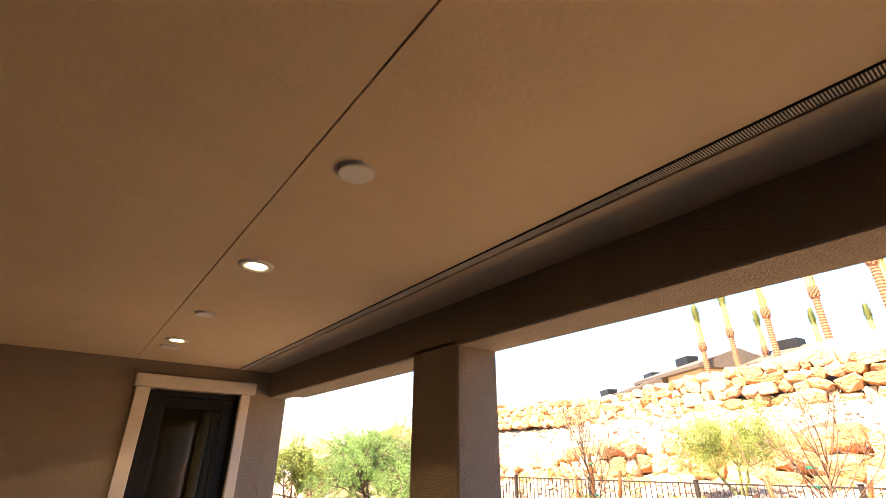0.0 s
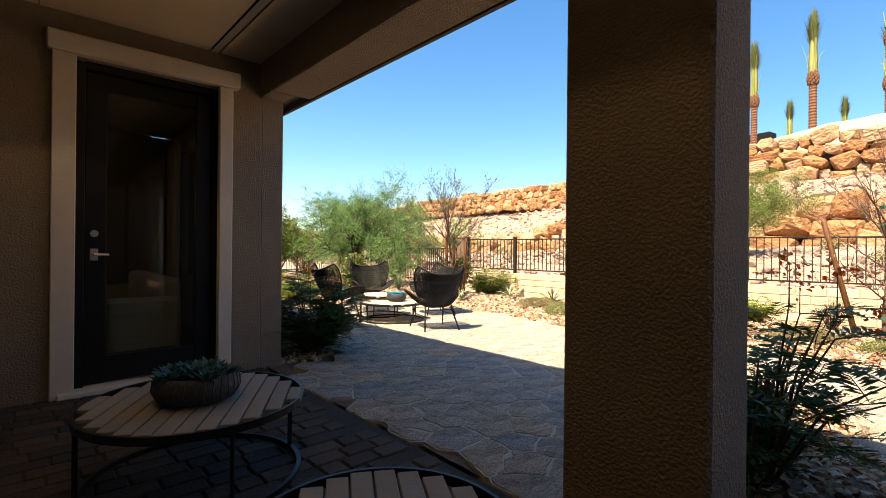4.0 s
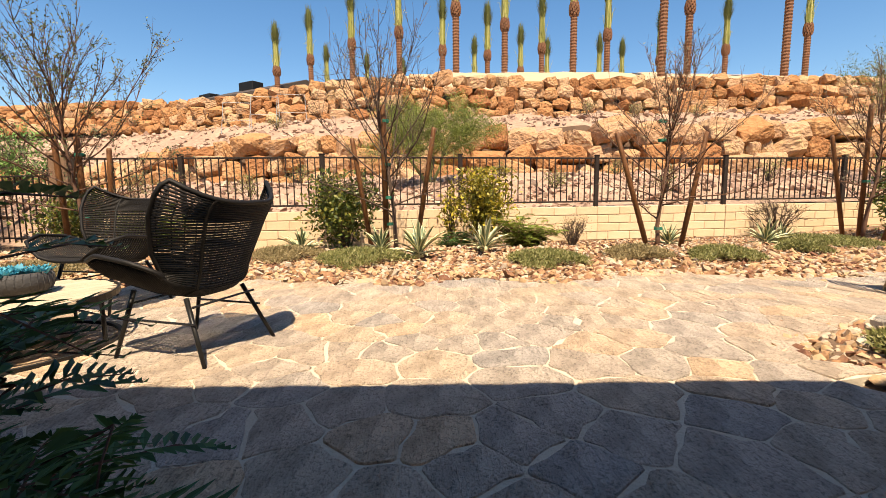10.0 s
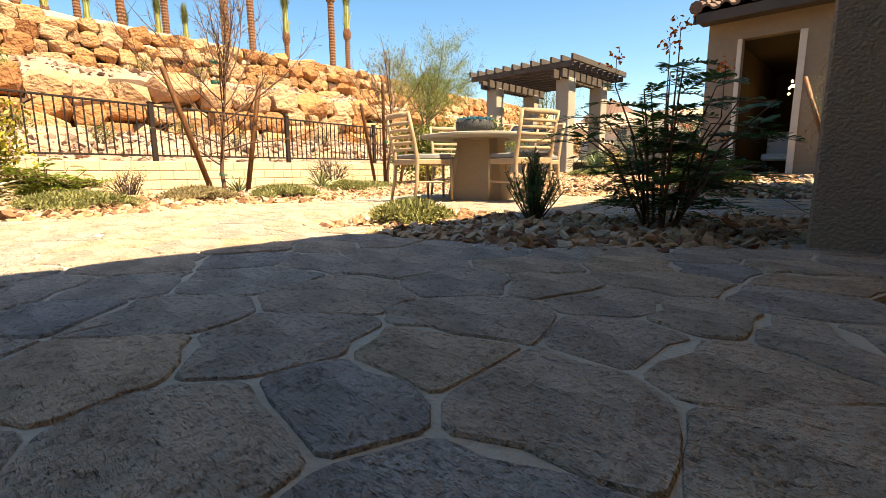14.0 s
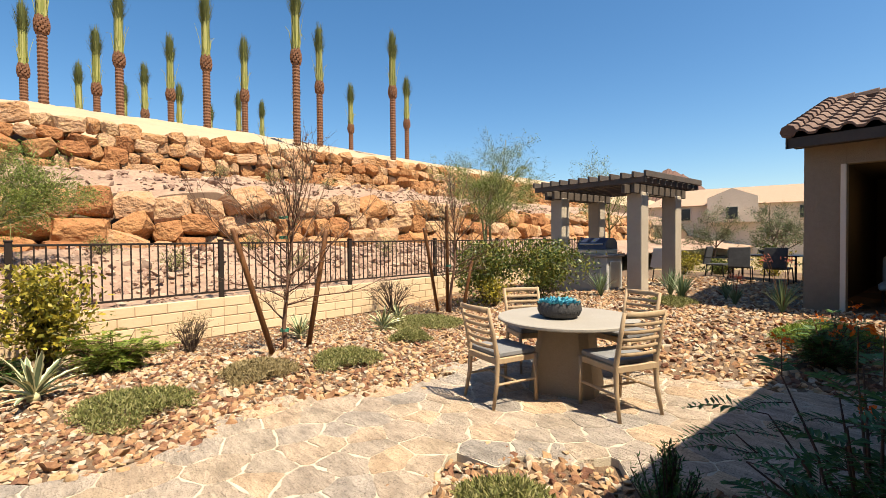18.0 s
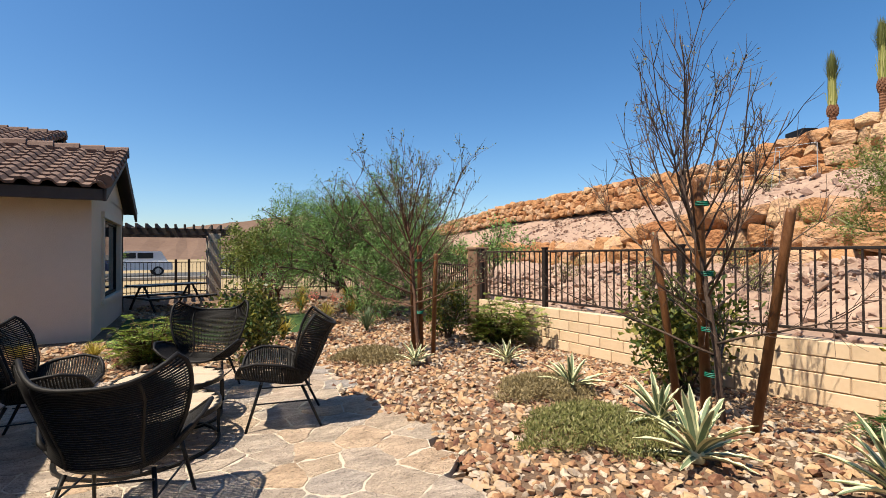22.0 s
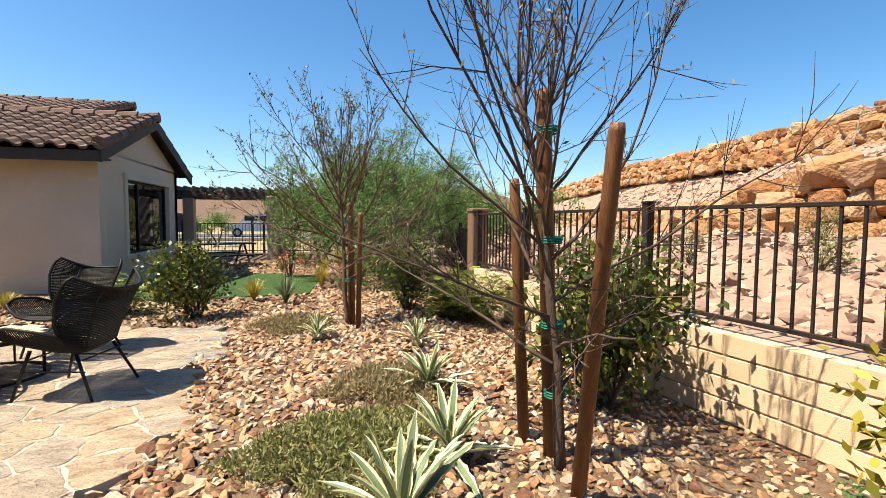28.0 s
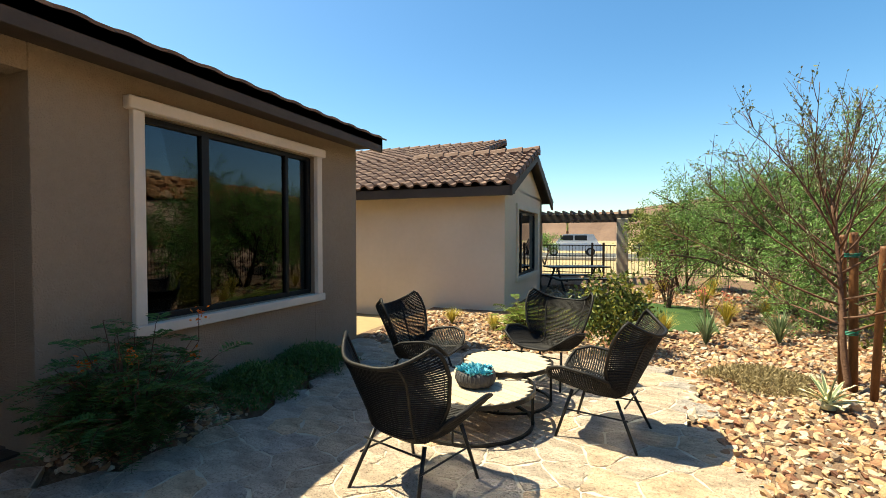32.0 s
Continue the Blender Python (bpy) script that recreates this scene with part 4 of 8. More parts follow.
# ---- lamps and speakers in the patio ceiling ----
for y in (3.22, 5.58):
    dl = thing("ceiling_light", "round recessed downlight glowing warm in the patio ceiling", "ceiling light", Matrix.Translation((1.85, y, CEIL_Z)), "recessed downlights")
    part("rim", Geo().lathe([(0.055, -0.002), (0.06, -0.012), (0.095, -0.01), (0.1, 0.0), (0.055, 0.0)], 28, closed=False), WHITE_DISC, dl, "white rim", smooth=True)
    part("lens", Geo().lathe([(0.0005, -0.004), (0.055, -0.004), (0.058, 0.0)], 24), LAMP_GLOW, dl, "glowing lens")
for y, r in ((1.99, 0.072), (4.47, 0.07), (5.93, 0.09)):
    sp = thing("ceiling_speaker", "flat white round speaker cover in the patio ceiling", "speaker", Matrix.Translation((1.85, y, CEIL_Z)), "round ceiling covers")
    part("cover", Geo().lathe([(0.0005, -0.016), (r - 0.006, -0.016), (r, -0.011), (r, 0.0)], 32), WHITE_DISC, sp, smooth=False)
    part("bezel", Geo().lathe([(r + 0.002, -0.004), (r + 0.008, -0.004), (r + 0.009, 0.001)], 32, closed=False), TRIM, sp, "thin bezel")
for y in (3.22, 5.58):
    dlamp = bpy.data.lights.new("downlight", "SPOT")
    dlamp.energy, dlamp.color, dlamp.spot_size, dlamp.shadow_soft_size = 4, (1.0, 0.74, 0.45), radians(110), 0.05
    o = new("downlight", dlamp)
    o.matrix_world = look((1.85, y, CEIL_Z - 0.03), (1.85, y, 0))
outlet = thing("wall_outlet", "dark outdoor socket box on the stucco wall", "socket", Matrix.Translation((1.30, WY, 0.36)))
part("box", Geo().box((0, -0.03, 0), (0.09, 0.06, 0.13), 0.008), BLACK_FRAME, outlet)
part("cover", Geo().box((0, -0.065, 0.005), (0.075, 0.015, 0.11), 0.006), IRON, outlet, "hinged cover")

# ---- wing of the house past the dining table ----
WG = 0.16
YW = -4.2
wing = Geo()
for x0, x1, z0, z1 in ((5.42, 5.97, 0, 2.95), (2.2, 4.60, 0, 2.95), (4.60, 5.42, 2.54, 2.95)):
    wing.box(((x0 + x1) / 2, YW - 0.1, (z0 + z1) / 2 + 0.02), (x1 - x0, 0.2, z1 - z0), 0.004)
wing.box((5.87, YW - 3.2, 1.45), (0.2, 6.0, 2.95)).box((4.0, YW - 6.1, 1.45), (3.6, 0.2, 2.95)).box((2.25, YW - 3.2, 1.45), (0.2, 6.0, 2.95))
structure("wall_wing", wing, STUCCO, "tan stucco wing of the house with an open doorway", "wall")
rv = Geo().box((4.545, YW + 0.008, 1.35), (0.1, 0.05, 2.42), 0.006).box((5.455, YW + 0.008, 1.35), (0.07, 0.05, 2.42), 0.006)
structure("trim_wing_opening", rv, TRIM, "pale trim beside the open doorway", "trim")
# floor, ceiling and walls share one dark tone that imitates indoor shade
structure("floor_wing", Geo().box((4.1, YW - 3.1, WG - 0.02), (3.5, 5.9, 0.06)), ROOM_SHADE, "floor of the wing room, coloured as if in shade", "floor")
structure("ceiling_wing", Geo().box((4.1, YW - 3.1, 2.82), (3.6, 5.9, 0.06)), ROOM_SHADE, "plain ceiling of the wing room, coloured as if in shade", "ceiling")
structure("wall_wing_room", Geo().box((2.39, YW - 3.1, 1.47), (0.06, 5.7, 2.6)).box((4.1, YW - 5.95, 1.47), (3.3, 0.06, 2.6)).box((5.73, YW - 3.1, 1.47), (0.06, 5.7, 2.6)), ROOM_SHADE, "walls of the wing room, coloured as if in shade", "wall")
wr = thing("roof_wing", "brown barrel tiled roof of the wing with dark fascia", "roof", kind="structure")
part("fascia", Geo().box((4.08, YW + 0.42, 2.93), (4.06, 0.04, 0.17), 0.004), FASCIA, wr, "dark fascia board")
part("soffit", Geo().box((4.08, YW + 0.2, 2.9), (4.01, 0.44, 0.03)), FASCIA, wr, "dark soffit")
part("barge", Geo().add([(6.09, YW + 0.44, 2.84), (6.09, YW + 0.44, 3.03), (6.09, YW - 3.1, 4.25), (6.09, YW - 3.1, 4.05), (6.13, YW + 0.44, 2.84), (6.13, YW + 0.44, 3.03), (6.13, YW - 3.1, 4.25), (6.13, YW - 3.1, 4.05)],
                        [(3, 2, 1, 0), (4, 5, 6, 7), (0, 1, 5, 4), (1, 2, 6, 5), (2, 3, 7, 6), (3, 0, 4, 7)]), FASCIA, wr, "dark barge board")
part("barge_far", Geo().add([(6.09, YW - 6.6, 2.84), (6.09, YW - 6.6, 3.03), (6.09, YW - 3.1, 4.25), (6.09, YW - 3.1, 4.05), (6.13, YW - 6.6, 2.84), (6.13, YW - 6.6, 3.03), (6.13, YW - 3.1, 4.25), (6.13, YW - 3.1, 4.05)],
                            [(0, 1, 2, 3), (7, 6, 5, 4), (4, 5, 1, 0), (5, 6, 2, 1), (6, 7, 3, 2), (7, 4, 0, 3)]), FASCIA, wr, "dark barge board")
part("deck", Geo().add([(6.10, YW + 0.42, 3.0), (2.0, YW + 0.42, 3.0), (2.0, YW - 3.1, 4.2), (6.10, YW - 3.1, 4.2), (2.0, YW - 6.6, 3.0), (6.10, YW - 6.6, 3.0)], [(0, 1, 2, 3), (3, 2, 4, 5)]), FASCIA, wr, "roof deck")
part("gable_wall", Geo().add([(5.97, YW, 2.9), (5.97, YW - 6.2, 2.9), (5.97, YW - 3.1, 4.05)], [(0, 1, 2)]), STUCCO, wr, "stucco gable")
tile_roof("roof_tiles", (2.0, YW + 0.46, 3.03), (6.12, YW + 0.46, 3.03), (0, -3.55, 1.18), 10, "brown barrel roof tiles", wr)
tile_roof("roof_tiles", (2.0, YW - 6.62, 3.03), (6.12, YW - 6.62, 3.03), (0, 3.55, 1.18), 6, "brown barrel roof tiles", wr)
ridge_caps((2.0, YW - 3.1, 4.26), (6.14, YW - 3.1, 4.26), wr)
ridge_caps((6.09, YW + 0.46, 3.10), (6.09, YW - 3.0, 4.26), wr, 0.33)
lounge = thing("lounge_chair", "pale cushioned lounge chair in the dim doorway", "chair", Matrix.Translation((4.75, YW - 1.6, WG)))
part("seat", Geo().box((0, 0, 0.36), (0.85, 0.7, 0.14), 0.05), CUSHION_PALE, lounge)
part("backrest", Geo().box((0, -0.3, 0.62), (0.85, 0.14, 0.5), 0.05), CUSHION_PALE, lounge)
for sx in (-0.36, 0.36):
    for sy in (-0.28, 0.28):
        part("leg", Geo().box((sx, sy, 0.15), (0.04, 0.04, 0.3), 0.004), BLACK_STEEL, lounge)
chan = thing("chandelier", "small cluster chandelier with warm bulbs in the wing room", "lamp", Matrix.Translation((4.75, YW - 2.6, 0)))
part("rod", Geo().tube([(0, 0, 2.8), (0, 0, 2.1)], 0.01, 6), BLACK_STEEL, chan)
rng = np.random.default_rng(5)
for i in range(12):
    a = i * 0.7
    q = (0.24 * math.cos(a), 0.24 * math.sin(a), 1.98 + 0.12 * math.sin(i * 1.9))
    part("bulb", Geo().lathe([(0.002, -0.03), (0.024, -0.015), (0.024, 0.015), (0.002, 0.03)], 8, q), BULB_GLOW, chan, smooth=True)

# ---- neighbouring house across the side yard ----
NX, NY0, NY1, NR = 4.8, 13.9, 18.1, 16.0
nb = Geo().box((-0.1, NY0 + 0.1, 1.1), (9.8, 0.2, 2.7), 0.004)
structure("wall_side_house", nb, STUCCO_PALE, "pale stucco wall of the side building", "wall")
NW = (15.0, 17.35, 0.55, 2.04)
ng = Geo()
for y0, y1, z0, z1 in ((NY0 + 0.2, NW[0], -0.2, 2.45), (NW[1], NY1, -0.2, 2.45), (NW[0], NW[1], -0.2, NW[2]), (NW[0], NW[1], NW[3], 2.45)):
    ng.box((NX - 0.1, (y0 + y1) / 2, (z0 + z1) / 2), (0.2, y1 - y0, z1 - z0), 0.004)
ng.add([(NX, NY0, 2.45), (NX, NY1, 2.4), (NX, NR, 3.29), (NX - 0.2, NY0, 2.45), (NX - 0.2, NY1, 2.4), (NX - 0.2, NR, 3.29)], [(0, 1, 2), (5, 4, 3), (0, 2, 5, 3), (1, 4, 5, 2)])
structure("wall_side_house_gable", ng, STUCCO_PALE, "pale stucco gable wall with a window", "wall")
structure("wall_side_house_rear", Geo().box((-0.05, NY1 - 0.1, 1.1), (9.7, 0.2, 2.7)).box((-4.9, 16, 1.1), (0.2, 5.2, 2.7)), STUCCO_PALE, "pale stucco rear walls", "wall")
w2 = thing("window_2", "black framed window with shutters in the gable wall", "window", kind="structure")
tg2 = Geo().box((NX + 0.015, NW[0] - 0.06, 1.3), (0.05, 0.12, 1.65), 0.005).box((NX + 0.015, NW[1] + 0.06, 1.3), (0.05, 0.12, 1.65), 0.005)
part("window_trim", tg2, TRIM, w2, "pale side trim")
part("window_head", Geo().box((NX + 0.02, 16.175, 2.09), (0.07, 2.65, 0.12), 0.006), TRIM, w2, "pale head trim")
part("window_sill", Geo().box((NX + 0.02, 16.175, 0.52), (0.07, 2.65, 0.1), 0.006), TRIM, w2, "pale sill")
f2 = Geo()
for y in (NW[0] + 0.03, 15.72, NW[1] - 0.03):
    f2.box((NX - 0.08, y, 1.3), (0.06, 0.06, 1.42), 0.004)
for z in (NW[2] + 0.03, NW[3] - 0.03):
    f2.box((NX - 0.08, 16.175, z), (0.058, 2.3, 0.05), 0.004)
part("window_frame", f2, BLACK_FRAME, w2, "black frame")
for y0, y1 in ((15.05, 15.69), (15.75, 17.3)):
    p = part("pane", Geo().box((NX - 0.08, (y0 + y1) / 2, 1.3), (0.008, y1 - y0, 1.36)), GLASS, w2)
    p.visible_shadow = False
for i in range(9):
    part("shutter_slat", Geo().box((NX - 0.2, 16.75, 0.72 + i * 0.14), (0.05, 1.0, 0.018), 0.004, 0, Matrix.Rotation(0.5, 4, "Y")), CURTAIN, w2)
structure("wall_side_room", Geo().box((2.6, 16.02, 1.2), (0.1, 3.8, 2.6)), INTERIOR, "dim back wall behind the side window", "wall")
hr = thing("roof_side_house", "brown barrel tiled gable roof with dark fascia", "roof", Matrix.Translation((0, 0, -0.07)), kind="structure")
part("fascia", Geo().box((-0.2, NY0 - 0.42, 2.36), (10.44, 0.04, 0.18), 0.004), FASCIA, hr, "dark fascia board")
part("soffit", Geo().box((-0.2, NY0 - 0.2, 2.34), (10.4, 0.42, 0.03)), FASCIA, hr, "dark soffit")
for y, nm in ((NY0 - 0.44, "barge_near"), (NY1 + 0.44, "barge_far")):
    part(nm, Geo().add([(5.0, y, 2.26), (5.0, y, 2.47), (5.0, NR, 3.46), (5.0, NR, 3.25), (5.05, y, 2.26), (5.05, y, 2.47), (5.05, NR, 3.46), (5.05, NR, 3.25)],
                       [(0, 1, 2, 3), (7, 6, 5, 4), (0, 4, 5, 1), (1, 5, 6, 2), (2, 6, 7, 3), (3, 7, 4, 0)]), FASCIA, hr, "dark barge board")
part("deck", Geo().add([(5.02, NY0 - 0.42, 2.43), (-5.4, NY0 - 0.42, 2.43), (-5.4, NR, 3.42), (5.02, NR, 3.42), (-5.4, NY1 + 0.42, 2.43), (5.02, NY1 + 0.42, 2.43)], [(0, 3, 2, 1), (3, 5, 4, 2)]), FASCIA, hr, "roof deck")
tile_roof("roof_tiles", (5.05, NY0 - 0.47, 2.46), (-5.4, NY0 - 0.47, 2.46), (0, NR - NY0 + 0.47, 0.98), 10, "brown barrel roof tiles", hr)
tile_roof("roof_tiles", (5.05, NY1 + 0.47, 2.46), (-5.4, NY1 + 0.47, 2.46), (0, -(NY1 - NR + 0.47), 0.98), 5, "brown barrel roof tiles", hr)
ridge_caps((5.08, NR, 3.49), (1.9, NR, 3.49), hr)
ridge_caps((5.03, NY0 - 0.47, 2.55), (5.03, NR - 0.1, 3.48), hr, 0.31)
h3 = Geo().box((-1.6, 20.4, 1.6), (9.2, 6.6, 3.4))
structure("wall_rear_house", h3, STUCCO_PALE, "pale stucco upper volume behind the gable", "wall")
rr2 = thing("roof_rear_house", "higher brown tiled roof behind the gable roof", "roof", kind="structure")
part("deck", Geo().add([(3.45, 16.4, 3.42), (-6.6, 16.4, 3.42), (-6.6, 19.1, 4.24), (3.45, 19.1, 4.24), (-6.6, 24.2, 3.0), (3.45, 24.2, 3.0)], [(0, 3, 2, 1), (3, 5, 4, 2)]), FASCIA, rr2, "roof deck")
tile_roof("roof_tiles", (3.48, 16.3, 3.42), (-6.6, 16.3, 3.42), (0, 2.8, 0.86), 9, "brown barrel roof tiles", rr2)
ridge_caps((3.52, 19.1, 4.3), (-6.6, 19.1, 4.3), rr2)
ridge_caps((3.45, 16.3, 3.5), (3.45, 19.0, 4.3), rr2, 0.31)
part("barge", Geo().add([(3.44, 19.1, 4.26), (3.44, 24.2, 3.02), (3.44, 24.2, 2.8), (3.44, 19.1, 4.04), (3.5, 19.1, 4.26), (3.5, 24.2, 3.02), (3.5, 24.2, 2.8), (3.5, 19.1, 4.04)],
                        [(3, 2, 1, 0), (4, 5, 6, 7), (0, 1, 5, 4), (2, 3, 7, 6), (1, 2, 6, 5), (3, 0, 4, 7)]), FASCIA, rr2, "dark barge board")


# ---- pergolas ----
def pergola(name, label, posts, z_post, beams, slats, post_w, wood):
    """posts: plan points; beams: (x0, y0, x1, y1, z); slats: the same."""
    t = thing(name, label, "pergola")
    for x, y, zb in posts:
        part("post", Geo().box((x, y, (z_post + zb) / 2), (post_w, post_w, z_post - zb), 0.015), STUCCO_GREY, t, "square stucco post")
    for rows, nm, w, h in ((beams, "beam", 0.09, 0.2), (slats, "slat", 0.06, 0.13)):
        for x0, y0, x1, y1, z in rows:
            ln, ang = math.hypot(x1 - x0, y1 - y0), math.atan2(y1 - y0, x1 - x0)
            part(nm, Geo().box(((x0 + x1) / 2, (y0 + y1) / 2, z), (ln, w, h), 0.008, ang), wood, t)
    return t


PX0, PX1, PY0, PY1 = 9.05, 11.1, -4.6, -6.35
pergola("pergola", "stucco-post pergola with dark slatted top over the grill", [(x, y, 0.1) for x in (PX0, PX1) for y in (PY0, PY1)], 2.42,
        [(x + d, PY0 + 0.45, x + d, PY1 - 0.45, 2.48) for x in (PX0, PX1) for d in (-0.11, 0.11)],
        [(8.62, PY0 + 0.5 - i * (2.75 / 9), 11.5, PY0 + 0.5 - i * (2.75 / 9), 2.64) for i in range(10)] +
        [(8.6 + i * 0.262, PY0 + 0.6, 8.6 + i * 0.262, PY1 - 0.6, 2.755) for i in range(12)], 0.34, PERGOLA_WOOD)
pergola("pergola", "side-yard pergola with pale posts and dark slats", [(6.88, 20.4, -0.2), (6.88, 22.5, -0.2), (3.9, 22.5, -0.2)], 2.0,
        [(3.4, y, 7.3, y, 2.05) for y in (20.4, 22.5)], [(3.5 + i * 0.235, 20.0, 3.5 + i * 0.235, 22.95, 2.19) for i in range(17)], 0.34, PERGOLA_WOOD)

# grill island under the pergola
isl = thing("grill_island", "grey stucco grill counter under the pergola", "counter", Matrix.Translation((10.25, -4.55, 0.12)))
part("body", Geo().box((0, 0, 0.42), (1.35, 0.7, 0.86), 0.012), COUNTER, isl)
part("worktop", Geo().box((0, 0, 0.88), (1.45, 0.78, 0.06), 0.01), CONCRETE_TOP, isl, "pale stone worktop")
part("cabinet_door", Geo().box((-0.69, 0.0, 0.45), (0.02, 0.5, 0.6), 0.006), METAL, isl, "brushed steel door")
grill = thing("barbecue_grill", "dark hooded gas barbecue set in the counter", "grill", Matrix.Translation((10.05, -4.6, 1.03)))
part("firebox", Geo().box((0, 0, 0.06), (0.75, 0.55, 0.12), 0.02), METAL, grill)
gh = Geo()
prof = [(-0.27, 0.12), (-0.25, 0.28), (-0.12, 0.38), (0.12, 0.38), (0.25, 0.28), (0.27, 0.12)]
gh.add([(x, y, z) for x in (-0.37, 0.37) for y, z in prof], [(0, 1, 2, 3, 4, 5), (11, 10, 9, 8, 7, 6)] + [(i, i + 6, (i + 1) % 6 + 6, (i + 1) % 6) for i in range(6)])
part("hood", gh, CAR_DARK, grill, "dark blue-black hood")
part("hood_handle", Geo().tube([(-0.3, 0.28, 0.24), (0.3, 0.28, 0.24)], 0.015, 8), METAL, grill, "steel handle")

# picnic table under the side pergola
pic = thing("picnic_table", "black slatted picnic table with benches", "table", Matrix.Translation((5.7, 18.6, -0.12)) @ Matrix.Rotation(0.5, 4, "Z"))
for i in range(5):
    part("top_board", Geo().box((0, -0.3 + i * 0.15, 0.72), (1.7, 0.13, 0.04), 0.006), BLACK_STEEL, pic)
for s in (-1, 1):
    part("bench_board", Geo().box((0, s * 0.72, 0.43), (1.7, 0.26, 0.04), 0.006), BLACK_STEEL, pic)
    for x in (-0.6, 0.6):
        part("leg", Geo().tube([(x, s * 0.1, 0.7), (x, s * 0.72, 0.0)], 0.03, 6), BLACK_STEEL, pic)
    part("brace", Geo().box((s * 0.6, 0, 0.4), (0.05, 1.6, 0.05), 0.005), BLACK_STEEL, pic)

# far outdoor dining set past the wing
far_table = thing("patio_table", "dark outdoor dining table in the shade past the wing", "table", Matrix.Translation((8.0, -10.2, 0.15)))
part("tabletop", Geo().box((0, 0, 0.72), (1.7, 1.0, 0.04), 0.01), BLACK_STEEL, far_table)
for sx in (-0.75, 0.75):
    for sy in (-0.42, 0.42):
        part("leg", Geo().box((sx, sy, 0.35), (0.05, 0.05, 0.72), 0.005), BLACK_STEEL, far_table)
pot = thing("planter_bowl", "dark bowl of green plants on the far table", "planter", Matrix.Translation((8.0, -10.2, 0.89)))
part("bowl", Geo().lathe([(0.1, 0), (0.2, 0.06), (0.22, 0.14), (0.19, 0.14)], 16), CHARCOAL, pot, smooth=True)
pr = np.random.default_rng(2)
part("foliage", Geo().add(v := leaves(pr.normal(0, 0.09, (160, 3)) * (1, 1, 0.4) + (0, 0, 0.18), 0.12, 0.04, pr), quads(v)), LEAF_BUSH, pot, "green leaves")


def patio_chair(m, pale):
    t = thing("patio_chair", "pale sling patio chair" if pale else "dark sling patio chair", "chair", m, "chairs past the wing")
    mat = CUSHION_PALE if pale else CHARCOAL
    part("seat", Geo().box((0, 0, 0.42), (0.52, 0.5, 0.05), 0.02), mat, t)
    part("backrest", Geo().box((0, -0.27, 0.7), (0.52, 0.05, 0.55), 0.02, 0, Matrix.Rotation(-0.2, 4, "X")), mat, t)
    for sx in (-0.25, 0.25):
        for sy in (-0.22, 0.22):
            part("leg", Geo().tube([(sx, sy, 0.42), (sx * 1.1, sy * 1.2, 0)], 0.016, 6), BLACK_STEEL, t)
        part("armrest", Geo().box((sx * 1.1, 0, 0.63), (0.04, 0.5, 0.025), 0.006), BLACK_STEEL, t)
    return t


for x, y, a, pale in ((7.5, -9.2, 180, False), (8.4, -9.25, 190, False), (9.3, -10.2, 90, False), (6.8, -10.1, -80, False), (9.7, -7.6, 150, True)):
    patio_chair(pose(x, y, 0.15, 0, 0, a), pale)

# two-storey house far past the wing
fh = thing("house", "far tan house with a tiled roof and small windows", "house", Matrix.Translation((19, -46, -1.5)) @ Matrix.Rotation(0.25, 4, "Z"))
part("wall", Geo().box((0, 0, 2.9), (15, 9, 5.9), 0.02), STUCCO_PALE, fh)
part("roof", Geo().add([(-8, 5, 5.8), (8, 5, 5.8), (8, -5, 5.8), (-8, -5, 5.8), (-6, 0, 7.7), (6, 0, 7.7)], [(0, 4, 5, 1), (2, 5, 4, 3), (1, 5, 2), (3, 4, 0), (0, 1, 2, 3)]), ROOF_SUN_TINT, fh, "brown tiled hip roof")
part("gable", Geo().add([(-1.2, 4.5, 4.2), (2.6, 4.5, 4.2), (2.6, 5.6, 4.2), (-1.2, 5.6, 4.2), (-1.2, 5.6, 6.4), (2.6, 5.6, 6.4), (0.7, 5.6, 7.2), (-1.2, 4.5, 6.4), (2.6, 4.5, 6.4), (0.7, 4.5, 7.2)],
                        [(3, 2, 5, 6, 4), (0, 3, 4, 7), (2, 1, 8, 5), (4, 6, 9, 7), (6, 5, 8, 9)]), STUCCO_PALE, fh, "gabled bay")
for x in (-4.5, 0.7, 4.5):
    wdw = part("window", Geo().box((x, 4.55 if x != 0.7 else 5.65, 5.0), (1.0, 0.1, 1.2), 0.01), TRIM, fh, "white framed window")
    part("pane", Geo().box((x, 4.62 if x != 0.7 else 5.72, 5.0), (0.85, 0.06, 1.05)), CAR_GLASS, wdw)
for x in (-20, -38):
    h5 = copy_thing(fh, Matrix.Translation((19 - x, -46 - x * 0.25 - 8, -1.9)) @ Matrix.Rotation(-0.2, 4, "Z"))


